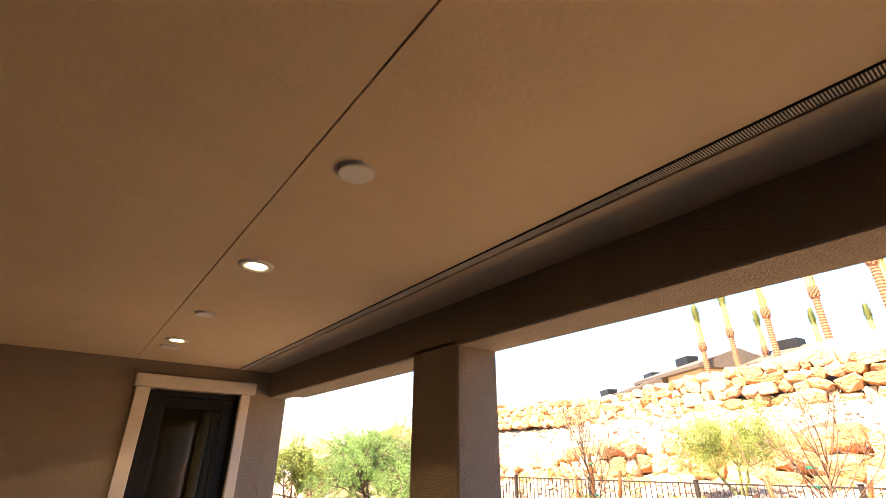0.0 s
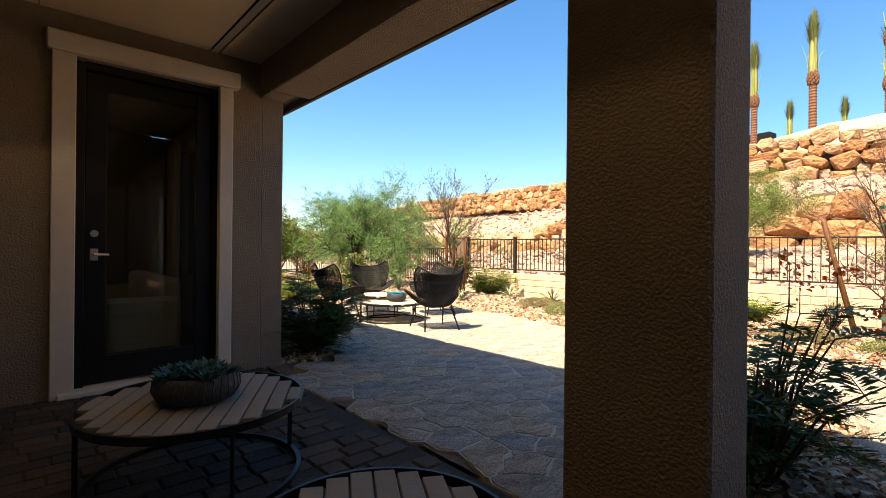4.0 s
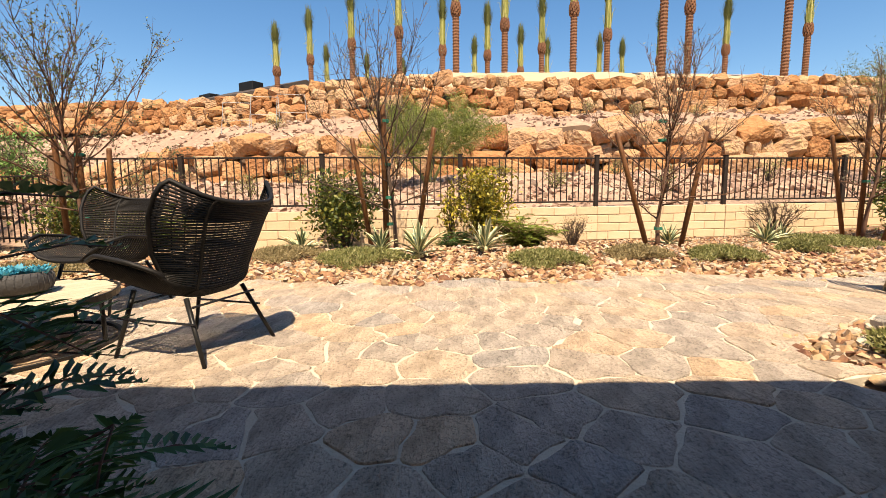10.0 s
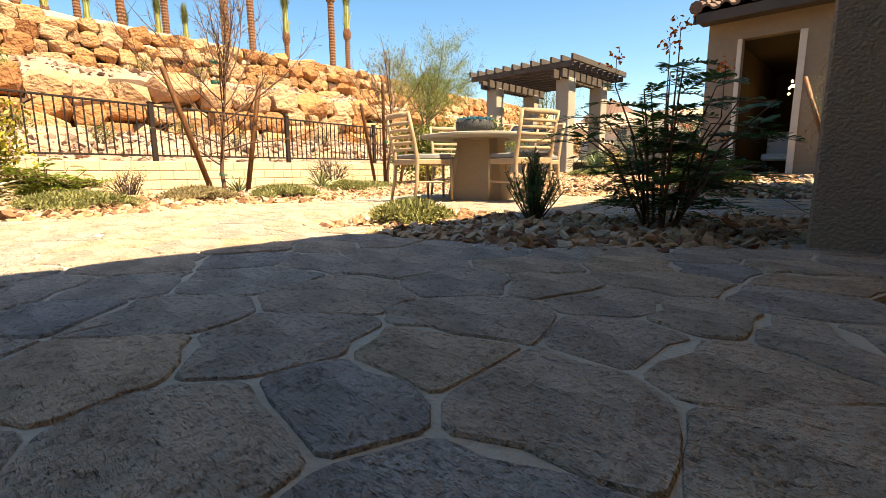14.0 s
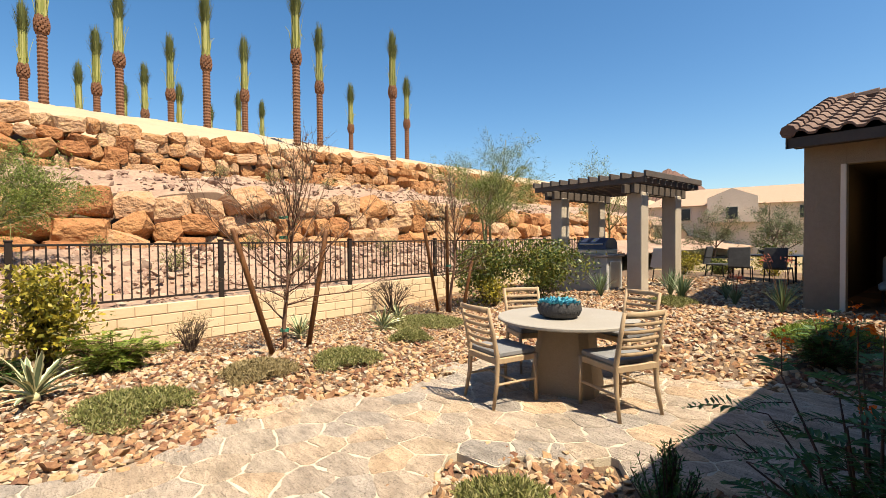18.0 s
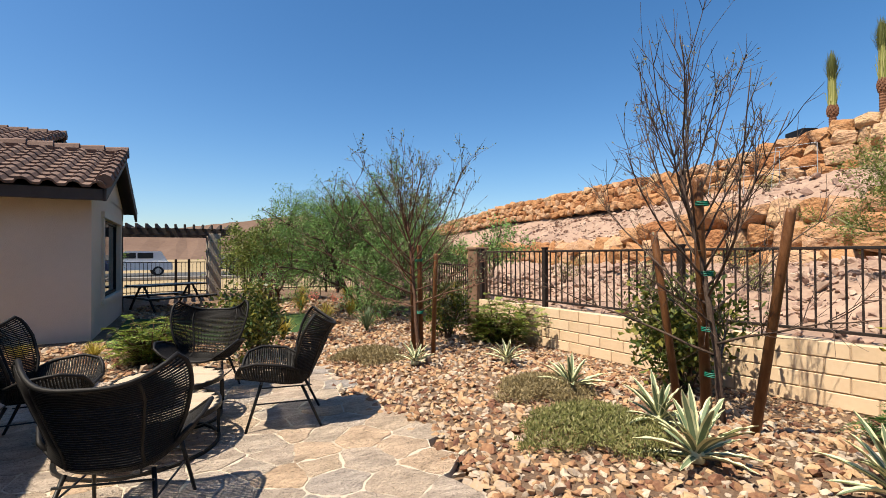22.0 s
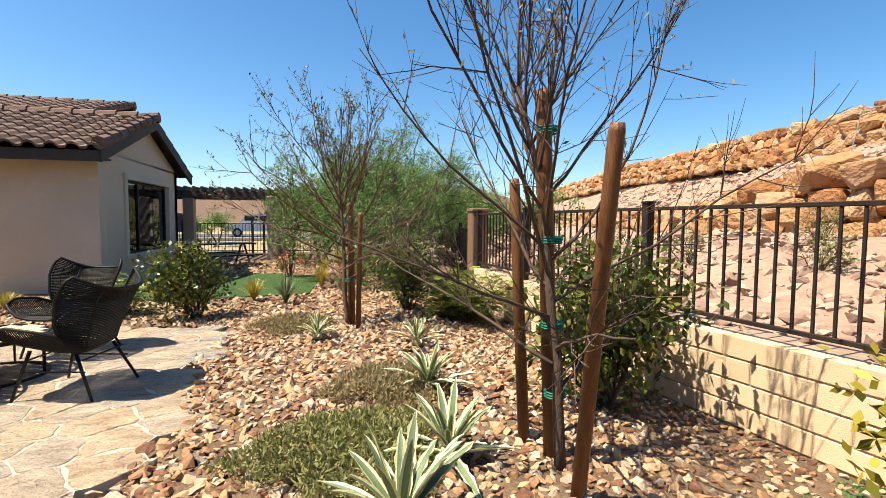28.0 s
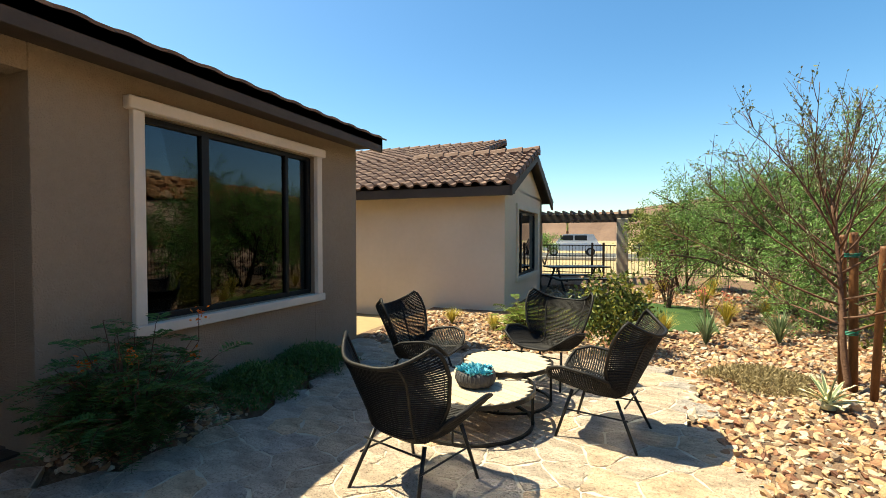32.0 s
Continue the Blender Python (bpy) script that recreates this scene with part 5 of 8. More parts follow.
# modern houses on the crest
def crest_house(x, y, z, w, d, h, turn):
    t = thing("house", "modern dark-roofed house on the crest", "house", pose(x, y, z - 1.3, 0, 0, turn), "crest houses")
    part("wall", Geo().box((0, 0, h / 2 - 1), (w, d, h + 2), 0.05), CONCRETE_BASE, t)
    part("roof", Geo().add([(-w * 0.6, -d * 0.6, h), (w * 0.6, -d * 0.6, h), (w * 0.6, 0, h + 1.7), (-w * 0.6, 0, h + 1.7), (w * 0.6, d * 0.6, h), (-w * 0.6, d * 0.6, h),
                            (-w * 0.6, -d * 0.6, h - 0.35), (w * 0.6, -d * 0.6, h - 0.35), (w * 0.6, d * 0.6, h - 0.35), (-w * 0.6, d * 0.6, h - 0.35)],
                           [(0, 1, 2, 3), (3, 2, 4, 5), (1, 7, 8, 4, 2), (0, 3, 5, 9, 6), (0, 6, 7, 1), (5, 4, 8, 9), (9, 8, 7, 6)]), FASCIA, t, "dark low gabled roof")
    part("chimney", Geo().box((w * 0.2, 0, h + 1.8), (2.4, 1.5, 1.2), 0.05), BLACK_FRAME, t, "dark boxy chimney")
    for k in (-0.3, 0.05, 0.3):
        part("window", Geo().box((k * w, -d / 2 - 0.03, h * 0.55), (1.6, 0.1, 1.4), 0.02), CAR_GLASS, t)
    return t


crest_house(62, 40, 7.6, 10, 8, 2.6, 62)
crest_house(60, 32, 8.6, 10, 8, 2.7, 55)
crest_house(58, 26, 9.0, 11, 8, 3.2, 60)
crest_house(58, 14.5, 9.2, 12, 7, 3.0, 80)
for x, y, s in ((44, 45, 1.0), (46.5, 36, 0.8), (45, 38.5, 0.9)):
    cairn = thing("stone_pillar", "stacked stone pillar on the crest", "pillar", pose(x, y, float(hill_z(np.array(x), np.array(y))) - 0.2))
    part("shaft", Geo().box((0, 0, 0.7 * s), (1.2 * s, 1.2 * s, 1.5 * s), 0.08), BOULDER_FAR, cairn)
    part("cap", Geo().box((0, 0, 1.55 * s), (1.6 * s, 1.6 * s, 0.25 * s), 0.05), CONCRETE_BASE, cairn, "flat stone cap")


# parked cars
def car(m, paint, label, tall):
    t = thing("car", label, "car", m, "parked cars")
    h = 1.85 if tall else 1.5
    body = [(-2.4, 0.45), (-2.45, 0.95), (-1.5, 1.05), (2.3, 1.05), (2.45, 0.9), (2.45, 0.45)]
    cab = [(-1.45, 1.0), (-0.75, h - 0.04), (-0.5, h), (1.7 if tall else 1.0, h), (2.2 if tall else 1.8, 1.02)]
    for nm, pr2, wd, mat in (("body", body, 0.95, paint), ("cabin", cab, 0.84, paint)):
        n = len(pr2)
        g = Geo().add([(x, -wd, z) for x, z in pr2] + [(x, wd, z) for x, z in pr2], [tuple(range(n)), tuple(range(2 * n - 1, n - 1, -1))] + [(i, i + n, (i + 1) % n + n, (i + 1) % n) for i in range(n)])
        part(nm, g, mat, t)
    for s in (-1, 1):
        for x0, x1 in ((-0.95, 0.1), (0.2, 1.2)):
            part("side_window", Geo().box(((x0 + x1) / 2, s * 0.85, h - 0.32), (x1 - x0, 0.02, 0.42), 0.005), CAR_GLASS, t, "dark side window")
        for x in (-1.5, 1.5):
            wheel = part("wheel", Geo().tube([(x, s * 0.75, 0.36), (x, s * 0.97, 0.36)], 0.36, 18), RUBBER, t, "black tyre")
            part("rim", Geo().tube([(x, s * 0.96, 0.36), (x, s * 0.985, 0.36)], 0.22, 14), METAL, wheel)
        part("headlight", Geo().box((-2.42, s * 0.68, 0.8), (0.08, 0.35, 0.16), 0.02), WHITE_DISC, t)
    part("windscreen", Geo().box((-1.12, 0, 1.38), (0.03, 1.4, 0.5), 0.005, 0, Matrix.Rotation(0.7, 4, "Y")), CAR_GLASS, t, "dark windscreen")
    return t


for x, y, a, p, lb, tall in ((2.6, 46.5, 8, CAR_WHITE, "white SUV parked beyond the fence", True), (-3.6, 44.5, 12, CAR_DARK, "dark SUV parked beyond the fence", True), (9.5, 47, 60, CAR_DARK, "dark blue car parked beyond the fence", False),
                             (20, 49, 5, CAR_WHITE, "white car parked far beyond the fence", False), (-9, 46, 0, CAR_WHITE, "white pickup parked beyond the fence", True)):
    car(pose(x, y, -0.15, 0, 0, a), p, lb, tall)
flag = thing("banner_flag", "blue and white feather banner by the road", "flag", Matrix.Translation((16, 56, -0.2)))
part("pole", Geo().tube([(0, 0, 0), (0, 0, 4.0)], 0.03, 6), METAL, flag)
part("cloth", Geo().add([(0, 0, 1.2), (0.7, 0, 1.3), (0.75, 0, 3.4), (0.3, 0, 4.0), (0, 0, 4.0)], [(0, 1, 2, 3, 4)]), CAR_DARK, flag, "blue cloth")


# ---- garden furniture ----
def lounge_chair():
    """A woven wing chair that faces +y, its feet on the ground."""
    t = thing("wing_chair", "black woven wicker wing chair on thin black legs", "chair", None, "wing chairs round the low tables")
    vs = [0, 0.03, 0.07, 0.15, 0.3, 0.42, 0.5, 0.58, 0.7, 0.85, 0.93, 0.975, 1.0]
    ys = [0.32, 0.315, 0.295, 0.20, 0.0, -0.13, -0.195, -0.235, -0.29, -0.345, -0.375, -0.39, -0.398]
    zs = [0.372, 0.374, 0.373, 0.352, 0.312, 0.307, 0.35, 0.435, 0.55, 0.685, 0.735, 0.76, 0.77]
    ws = [0.18, 0.255, 0.315, 0.355, 0.36, 0.305, 0.272, 0.272, 0.31, 0.35, 0.352, 0.34, 0.315]
    arm = [0.03, 0.08, 0.13, 0.185, 0.20, 0.155, 0.07, 0.02, 0.0, 0.03, 0.07, 0.098, 0.105]
    wing = [0.03, 0.025, 0.02, 0.0, 0.0, 0.03, 0.09, 0.15, 0.205, 0.215, 0.20, 0.18, 0.17]

    def shell(u, v):
        y, z, w, a, g = (np.interp(v, vs, k) for k in (ys, zs, ws, arm, wing))
        s = abs(u)
        return np.array([w * u * (1 + 0.08 * (s > 0.7) * (s - 0.7)), y + g * s ** 2.8, z + a * s ** 3.6])

    strands, cols = 74, 31
    weave = Geo()
    for k in range(strands):
        weave.tube([shell(u, (k + 0.5) / strands) for u in np.linspace(-1, 1, cols)], 0.0068, 4, flat=0.8)
    for k in range(21):
        weave.tube([shell(-0.96 + 0.096 * k, v) for v in np.linspace(0.01, 0.99, 44)], 0.0032, 3)
    part("woven_shell", weave, WICKER, t, "woven black wicker strands with narrow gaps", smooth=True, kind="stuff")
    for u in (-0.6, 0.6):
        part("rib", Geo().tube([shell(u, v) for v in np.linspace(0.02, 1, 40)], 0.0085, 6), WICKER, t, "thick upright rib", smooth=True)
    edge = [shell(u, 0) for u in np.linspace(-1, 1, 13)] + [shell(1, v) for v in np.linspace(0.03, 1, 26)] + [shell(u, 1) for u in np.linspace(0.9, -1, 18)] + [shell(-1, v) for v in np.linspace(0.97, 0, 26)]
    part("rim_tube", Geo().tube(edge, 0.012, 7), WICKER, t, "wrapped rim", smooth=True)
    feet = {}
    for sx in (-1, 1):
        for sy, top in ((1, (sx * 0.21, 0.17, 0.345)), (-1, (sx * 0.19, -0.13, 0.315))):
            foot = (sx * 0.255, 0.275 * sy, 0.0)
            feet[sx, sy] = foot
            part("leg", Geo().tube([top, foot], [0.0125, 0.010], 8), BLACK_STEEL, t, smooth=True)
    for a, b in (((-1, 1), (-1, -1)), ((1, 1), (1, -1)), ((-1, 1), (1, 1)), ((-1, -1), (1, -1))):
        h = 0.20 if a[0] == b[0] else 0.28
        k = h / 0.37
        p = [np.array(feet[q]) * (1 - k) + np.array((q[0] * 0.2, 0.16 * q[1], 0.37)) * k for q in (a, b)]
        part("stretcher", Geo().tube(p, 0.006, 6), BLACK_STEEL, t)
    return t


chair = lounge_chair()
chair.matrix_basis = pose(5.87, 7.45, 0, 0, 0, -17)
for x, y, a in ((6.86, 8.60, 78), (6.30, 9.72, 160), (5.21, 9.0, -92)):
    copy_thing(chair, pose(x, y, 0, 0, 0, a))


def slat_table(m, r, h, label, mat, legs=4, slat=0.075):
    t = thing("coffee_table", label, "table", m, "round slatted tables")
    n = int(2 * r / slat)
    for i in range(n):
        x = -r + (i + 0.5) * 2 * r / n
        c = math.sqrt(max(0.01, (r - 0.015) ** 2 - (abs(x) + slat / 2) ** 2))
        if c > 0.06:
            part("slat", Geo().box((x, 0, h - 0.012), (2 * r / n - 0.007, 2 * c, 0.02), 0.003), mat, t)
    part("rim", Geo().lathe([(r - 0.012, h - 0.035), (r, h - 0.035), (r, h - 0.001), (r - 0.012, h - 0.001), (r - 0.012, h - 0.035)], 56, closed=False), BLACK_STEEL, t, "thin black steel rim")
    part("base_ring", Geo().lathe([(r - 0.03, 0.001), (r - 0.008, 0.001), (r - 0.008, 0.022), (r - 0.03, 0.022), (r - 0.03, 0.001)], 56, closed=False), BLACK_STEEL, t, "flat black steel floor ring")
    for k in range(legs):
        a = 2 * math.pi * (k + 0.35) / legs
        part("leg", Geo().box(((r - 0.02) * math.cos(a), (r - 0.02) * math.sin(a), h / 2 - 0.015), (0.022, 0.012, h - 0.035), 0.002, a), BLACK_STEEL, t)
    part("cross_bar", Geo().box((0, 0, h - 0.03), (0.04, 2 * r - 0.05, 0.014)), BLACK_STEEL, t)
    return t


slat_table(pose(5.88, 8.46, 0, 0, 0, 62), 0.50, 0.29, "low round slatted teak table with a black steel frame", TEAK)
slat_table(pose(6.03, 9.03, 0, 0, 0, 62), 0.40, 0.345, "smaller round slatted teak table with a black steel frame", TEAK)
slat_table(pose(2.23, 4.98, 0, 0, 0, -30), 0.49, 0.38, "round slatted grey wooden table under the patio roof", TEAK_GREY)
slat_table(pose(2.30, 3.52, 0, 0, 0, -30), 0.385, 0.36, "smaller round slatted grey wooden table under the patio roof", TEAK_GREY)


def rosette(g, c, r, n, rng, lift=0.5):
    """Pointed fleshy leaves round a centre."""
    for ring, (k, el) in enumerate(((1.0, 0.25), (0.85, 0.6), (0.6, 1.0), (0.35, 1.3))):
        for i in range(max(3, int(n * (1 - ring * 0.18)))):
            a = 2 * math.pi * (i + 0.5 * ring) / max(3, int(n * (1 - ring * 0.18))) + rng.normal(0, 0.1)
            e = el * lift + rng.normal(0, 0.08)
            d = np.array([math.cos(a) * math.cos(e), math.sin(a) * math.cos(e), math.sin(e)])
            s = np.array([-math.sin(a), math.cos(a), 0])
            up = np.cross(s, d) * -1
            le, w = r * k, r * 0.17
            p = np.array(c)
            v = [p + d * le * 0.05 - s * w * 0.35, p + d * le * 0.05 + s * w * 0.35, p + d * le * 0.6 + s * w + up * 0.01, p + d * le * 0.6 - s * w + up * 0.01, p + d * le + up * 0.02,
                 p + d * le * 0.55 - up * w * 0.45]
            g.add(v, [(0, 1, 2, 3), (3, 2, 4), (0, 5, 1), (1, 5, 2), (2, 5, 4), (4, 5, 3), (3, 5, 0)])


def succulent_bowl(m, r, h, leaf, label):
    t = thing("succulent_bowl", label, "planter", m)
    prof = [(r * 0.62, 0), (r * 0.88, h * 0.16), (r, h * 0.5), (r * 0.97, h * 0.82), (r * 0.9, h), (r * 0.82, h), (r * 0.8, h * 0.8), (0.002, h * 0.8)]
    part("bowl", Geo().lathe(prof, 36), CHARCOAL, t, "dark textured ceramic bowl", smooth=True)
    for i in range(30):
        a = 2 * math.pi * i / 30
        p = [(rr * 1.004 * math.cos(a + 0.05 * math.sin(z * 60)), rr * 1.004 * math.sin(a + 0.05 * math.sin(z * 60)), z) for rr, z in prof[1:5]]
        part("groove_rib", Geo().tube(p, 0.0028, 4), CHARCOAL, t)
    rng = np.random.default_rng(int(r * 1000))
    for i in range(7):
        a = i * 2.4
        d = 0 if i == 0 else r * 0.62
        g = Geo()
        rosette(g, (d * math.cos(a), d * math.sin(a), h * 0.88), r * (0.62 if i == 0 else 0.5), 12, rng)
        part("succulent", g, leaf, t, "blue-green rosette")
    return t


succulent_bowl(pose(5.93, 8.43, 0.289), 0.155, 0.12, SUCCULENT, "charcoal bowl of blue succulents on the low table")
succulent_bowl(pose(6.58, 1.9, 0.675), 0.20, 0.15, SUCCULENT, "charcoal bowl of blue succulents on the dining table")
succulent_bowl(pose(2.22, 4.95, 0.379), 0.19, 0.13, SUCCULENT_DARK, "dark bowl of green succulents on the patio table")


# dining table and chairs
DT = (6.57, 1.80)
dt = thing("dining_table", "round concrete dining table on a tapered pedestal", "table", pose(*DT, 0, 0, 0, 20))
part("tabletop", Geo().lathe([(0.002, 0.635), (0.60, 0.635), (0.645, 0.65), (0.645, 0.668), (0.635, 0.675), (0.002, 0.675)], 64), CONCRETE_TOP, dt, "pale grey round concrete top", smooth=False)
pv = []
for s, z in ((0.30, 0.0), (0.215, 0.63)):
    c = 0.07
    for x, y in ((s, s - c), (s - c, s), (-s + c, s), (-s, s - c), (-s, -s + c), (-s + c, -s), (s - c, -s), (s, -s + c)):
        pv.append((x, y, z))
part("pedestal", Geo().add(pv, [tuple(range(8))[::-1], tuple(range(8, 16))] + [(i, (i + 1) % 8, (i + 1) % 8 + 8, i + 8) for i in range(8)]), CONCRETE_BASE, dt, "tapered brown concrete pedestal")
part("collar", Geo().lathe([(0.25, 0.622), (0.30, 0.622), (0.30, 0.636), (0.25, 0.636)], 32), CONCRETE_BASE, dt)


def dining_chair():
    t = thing("dining_chair", "ladder-back teak dining chair with a grey cushion", "chair", None, "chairs round the dining table")
    seat = Geo()
    for x0, y0, x1, y1 in ((-0.215, 0.2, 0.215, 0.2), (-0.2, -0.2, 0.2, -0.2)):
        seat.box(((x0 + x1) / 2, y0, 0.395), (x1 - x0, 0.035, 0.055), 0.006)
    for s in (-1, 1):
        seat.box((s * 0.205, 0, 0.395), (0.032, 0.4, 0.05), 0.006)
    part("seat_frame", seat, CHAIR_WOOD, t)
    for i in range(6):
        part("seat_slat", Geo().box((0, -0.16 + i * 0.064, 0.415), (0.4, 0.05, 0.014), 0.003), CHAIR_WOOD, t)
    cu = part("cushion", Geo().box((0, 0.01, 0.445), (0.42, 0.40, 0.05), 0.022), CUSHION, t, "grey seat cushion")
    part("piping", Geo().tube([(-0.205, -0.185, 0.446), (0.205, -0.185, 0.446), (0.205, 0.205, 0.446), (-0.205, 0.205, 0.446), (-0.205, -0.185, 0.446)], 0.005, 5), CUSHION, cu)
    for s in (-1, 1):
        part("front_leg", Geo().tube([(s * 0.215, 0.2, 0.42), (s * 0.212, 0.21, 0.0)], [0.02, 0.014], 8), CHAIR_WOOD, t, smooth=True)
        part("back_post", Geo().tube([(s * 0.215, -0.25, 0.0), (s * 0.205, -0.205, 0.22), (s * 0.20, -0.195, 0.42), (s * 0.20, -0.235, 0.62), (s * 0.205, -0.29, 0.845)], [0.014, 0.019, 0.022, 0.019, 0.015], 8), CHAIR_WOOD, t, smooth=True)
        part("side_stretcher", Geo().tube([(s * 0.213, 0.205, 0.2), (s * 0.212, -0.21, 0.2)], 0.011, 6), CHAIR_WOOD, t)
    part("cross_stretcher", Geo().tube([(-0.21, 0.0, 0.2), (0.21, 0.0, 0.2)], 0.011, 6), CHAIR_WOOD, t)
    for z, y, h in ((0.825, -0.285, 0.05), (0.75, -0.268, 0.032), (0.69, -0.253, 0.032), (0.63, -0.239, 0.032), (0.57, -0.225, 0.032), (0.51, -0.212, 0.032)):
        part("back_slat", Geo().tube([(-0.2, y, z), (-0.1, y - 0.022, z), (0, y - 0.03, z), (0.1, y - 0.022, z), (0.2, y, z)], h * 0.22, 8, flat=2.3), CHAIR_WOOD, t, smooth=True)
    return t


dc = dining_chair()
dc.matrix_basis = pose(6.79, 2.47, 0, 0, 0, 169)
for x, y, a in ((5.96, 1.97, -109), (7.22, 1.50, 62), (6.42, 0.99, -12)):
    copy_thing(dc, pose(x, y, 0, 0, 0, a))

# sofa under the patio roof
sf = thing("patio_sofa", "wooden framed patio sofa with pale cushions", "sofa", pose(0.95, 4.9, 0, 0, 0, 0))
part("base_frame", Geo().box((0, 0, 0.24), (0.85, 1.6, 0.1), 0.012), CHAIR_WOOD, sf)
for k in (-0.4, 0.4):
    part("seat_cushion", Geo().box((0.04, k, 0.38), (0.8, 0.78, 0.17), 0.05), CUSHION_PALE, sf, "pale seat cushion")
    part("back_cushion", Geo().box((-0.3, k, 0.62), (0.18, 0.76, 0.42), 0.06), CUSHION_PALE, sf, "pale back cushion")
for sy in (-1, 1):
    part("armrest", Geo().box((0, sy * 0.84, 0.55), (0.8, 0.06, 0.05), 0.01), CHAIR_WOOD, sf, "flat wooden armrest")
    for sx in (-0.38, 0.38):
        part("leg", Geo().box((sx, sy * 0.84, 0.27), (0.05, 0.05, 0.54), 0.008), CHAIR_WOOD, sf)
part("back_rail", Geo().box((-0.41, 0, 0.62), (0.03, 1.62, 0.06), 0.008), CHAIR_WOOD, sf)

# metal ladder frames left on the terrace
for x, y in ((23.5, 14.7), (23.2, 13.4), (22.9, 12.2)):
    z = float(hill_z(np.array(x), np.array(y)))
    lf = thing("metal_frame", "bare galvanised metal frame leaning on the terrace", "frame", pose(x, y, z - 0.05, 0, 0, 12), "frames on the terrace")
    for k in (-0.6, 0.6):
        part("side_tube", Geo().tube([(0, k, 0), (0.35, k * 0.9, 1.35)], 0.013, 6), GALVANISED, lf)
    part("top_tube", Geo().tube([(0.35, -0.54, 1.35), (0.35, 0.54, 1.35)], 0.011, 6), GALVANISED, lf)
    part("cross_tube", Geo().tube([(0.15, -0.57, 0.6), (0.15, 0.57, 0.6)], 0.009, 6), GALVANISED, lf)


# ---- plants ----
def grow(rng, p, d, length, r, level, spec, tubes, tips):
    """Branches: spec holds, level by level, (children, share of length, spread, upward pull)."""
    n = 5 if level < 2 else 3
    pts, q, dd = [p], p.copy(), d.copy()
    pull = spec[min(level, len(spec) - 1)][3]
    for _ in range(n):
        dd = dd + rng.normal(0, 0.10 + 0.05 * level, 3) + np.array([0, 0, pull])
        dd /= np.linalg.norm(dd)
        q = q + dd * length / n
        pts.append(q.copy())
    rad = np.linspace(r, r * (0.45 if level < len(spec) else 0.3), n + 1)
    tubes.append((np.array(pts), rad, level))
    if level >= len(spec):
        tips.append((np.array(pts), dd))
        return
    kids, share, spread, _ = spec[level]
    for k in range(kids):
        s = (k + 1) / kids if level == 0 else rng.uniform(0.25, 1.0)
        if level == 0:
            s = 0.55 + 0.45 * s
        i = min(n, int(s * n))
        base = pts[i]
        side = rng.normal(size=3)
        side -= side @ dd * dd
        side /= np.linalg.norm(side) + 1e-9
        nd = dd * (1 - spread) + side * spread + np.array([0, 0, 0.05])
        nd /= np.linalg.norm(nd)
        grow(rng, np.array(base), nd, length * share * rng.uniform(0.75, 1.2), max(0.0016, rad[i] * 0.62), level + 1, spec, tubes, tips)


def tree(name, label, m, seed, trunks, spec, leaf, bark, per_tip, leaf_size, stakes=(), ties=(), droop=0.0, spread_leaf=0.03, min_side=4):
    """trunks: (base offset, direction, length, radius). stakes: pairs of points in the tree's own space."""
    rng = np.random.default_rng(seed)
    t = thing(name, label, "tree", m)
    wood, twigs, tips = Geo(), Geo(), []
    for off, d, ln, r in trunks:
        tubes = []
        dd = np.array(d, float)
        grow(rng, np.array(off, float), dd / np.linalg.norm(dd), ln, r, 0, spec, tubes, tips)
        for pts, rad, lv in tubes:
            (wood if lv < 2 else twigs).tube(pts, rad, 7 if lv == 0 else 5 if lv == 1 else 3, cap=lv < 2)
    part("trunk", wood, bark, t, "slender trunk and limbs", smooth=True)
    part("twig_mass", twigs, bark, t, "fine bare twigs", kind="stuff")
    if per_tip:
        at = []
        for pts, d in tips:
            s = rng.uniform(0.1, 1.0, per_tip)
            i = np.minimum((s * (len(pts) - 1)).astype(int), len(pts) - 2)
            f = (s * (len(pts) - 1) - i)[:, None]
            at.append(pts[i] * (1 - f) + pts[i + 1] * f + rng.normal(0, spread_leaf, (per_tip, 3)))
        v = leaves(np.concatenate(at), leaf_size[0], leaf_size[1], rng, aim=np.array([0, 0, 0.25]), droop=droop)
        part("crown", Geo().add(v, quads(v)), leaf, t, "sparse small leaves", kind="stuff")
    for a, b in stakes:
        st = part("stake", Geo().tube([a, b], [0.034, 0.031], 12), STAKE, t, "reddish brown lodgepole stake", smooth=True)
    for z, x, y in ties:
        part("tie", Geo().ring(0.045, 0.007, (x, y, z), 16, 5), TIE, t, "green tree tie")
    return t


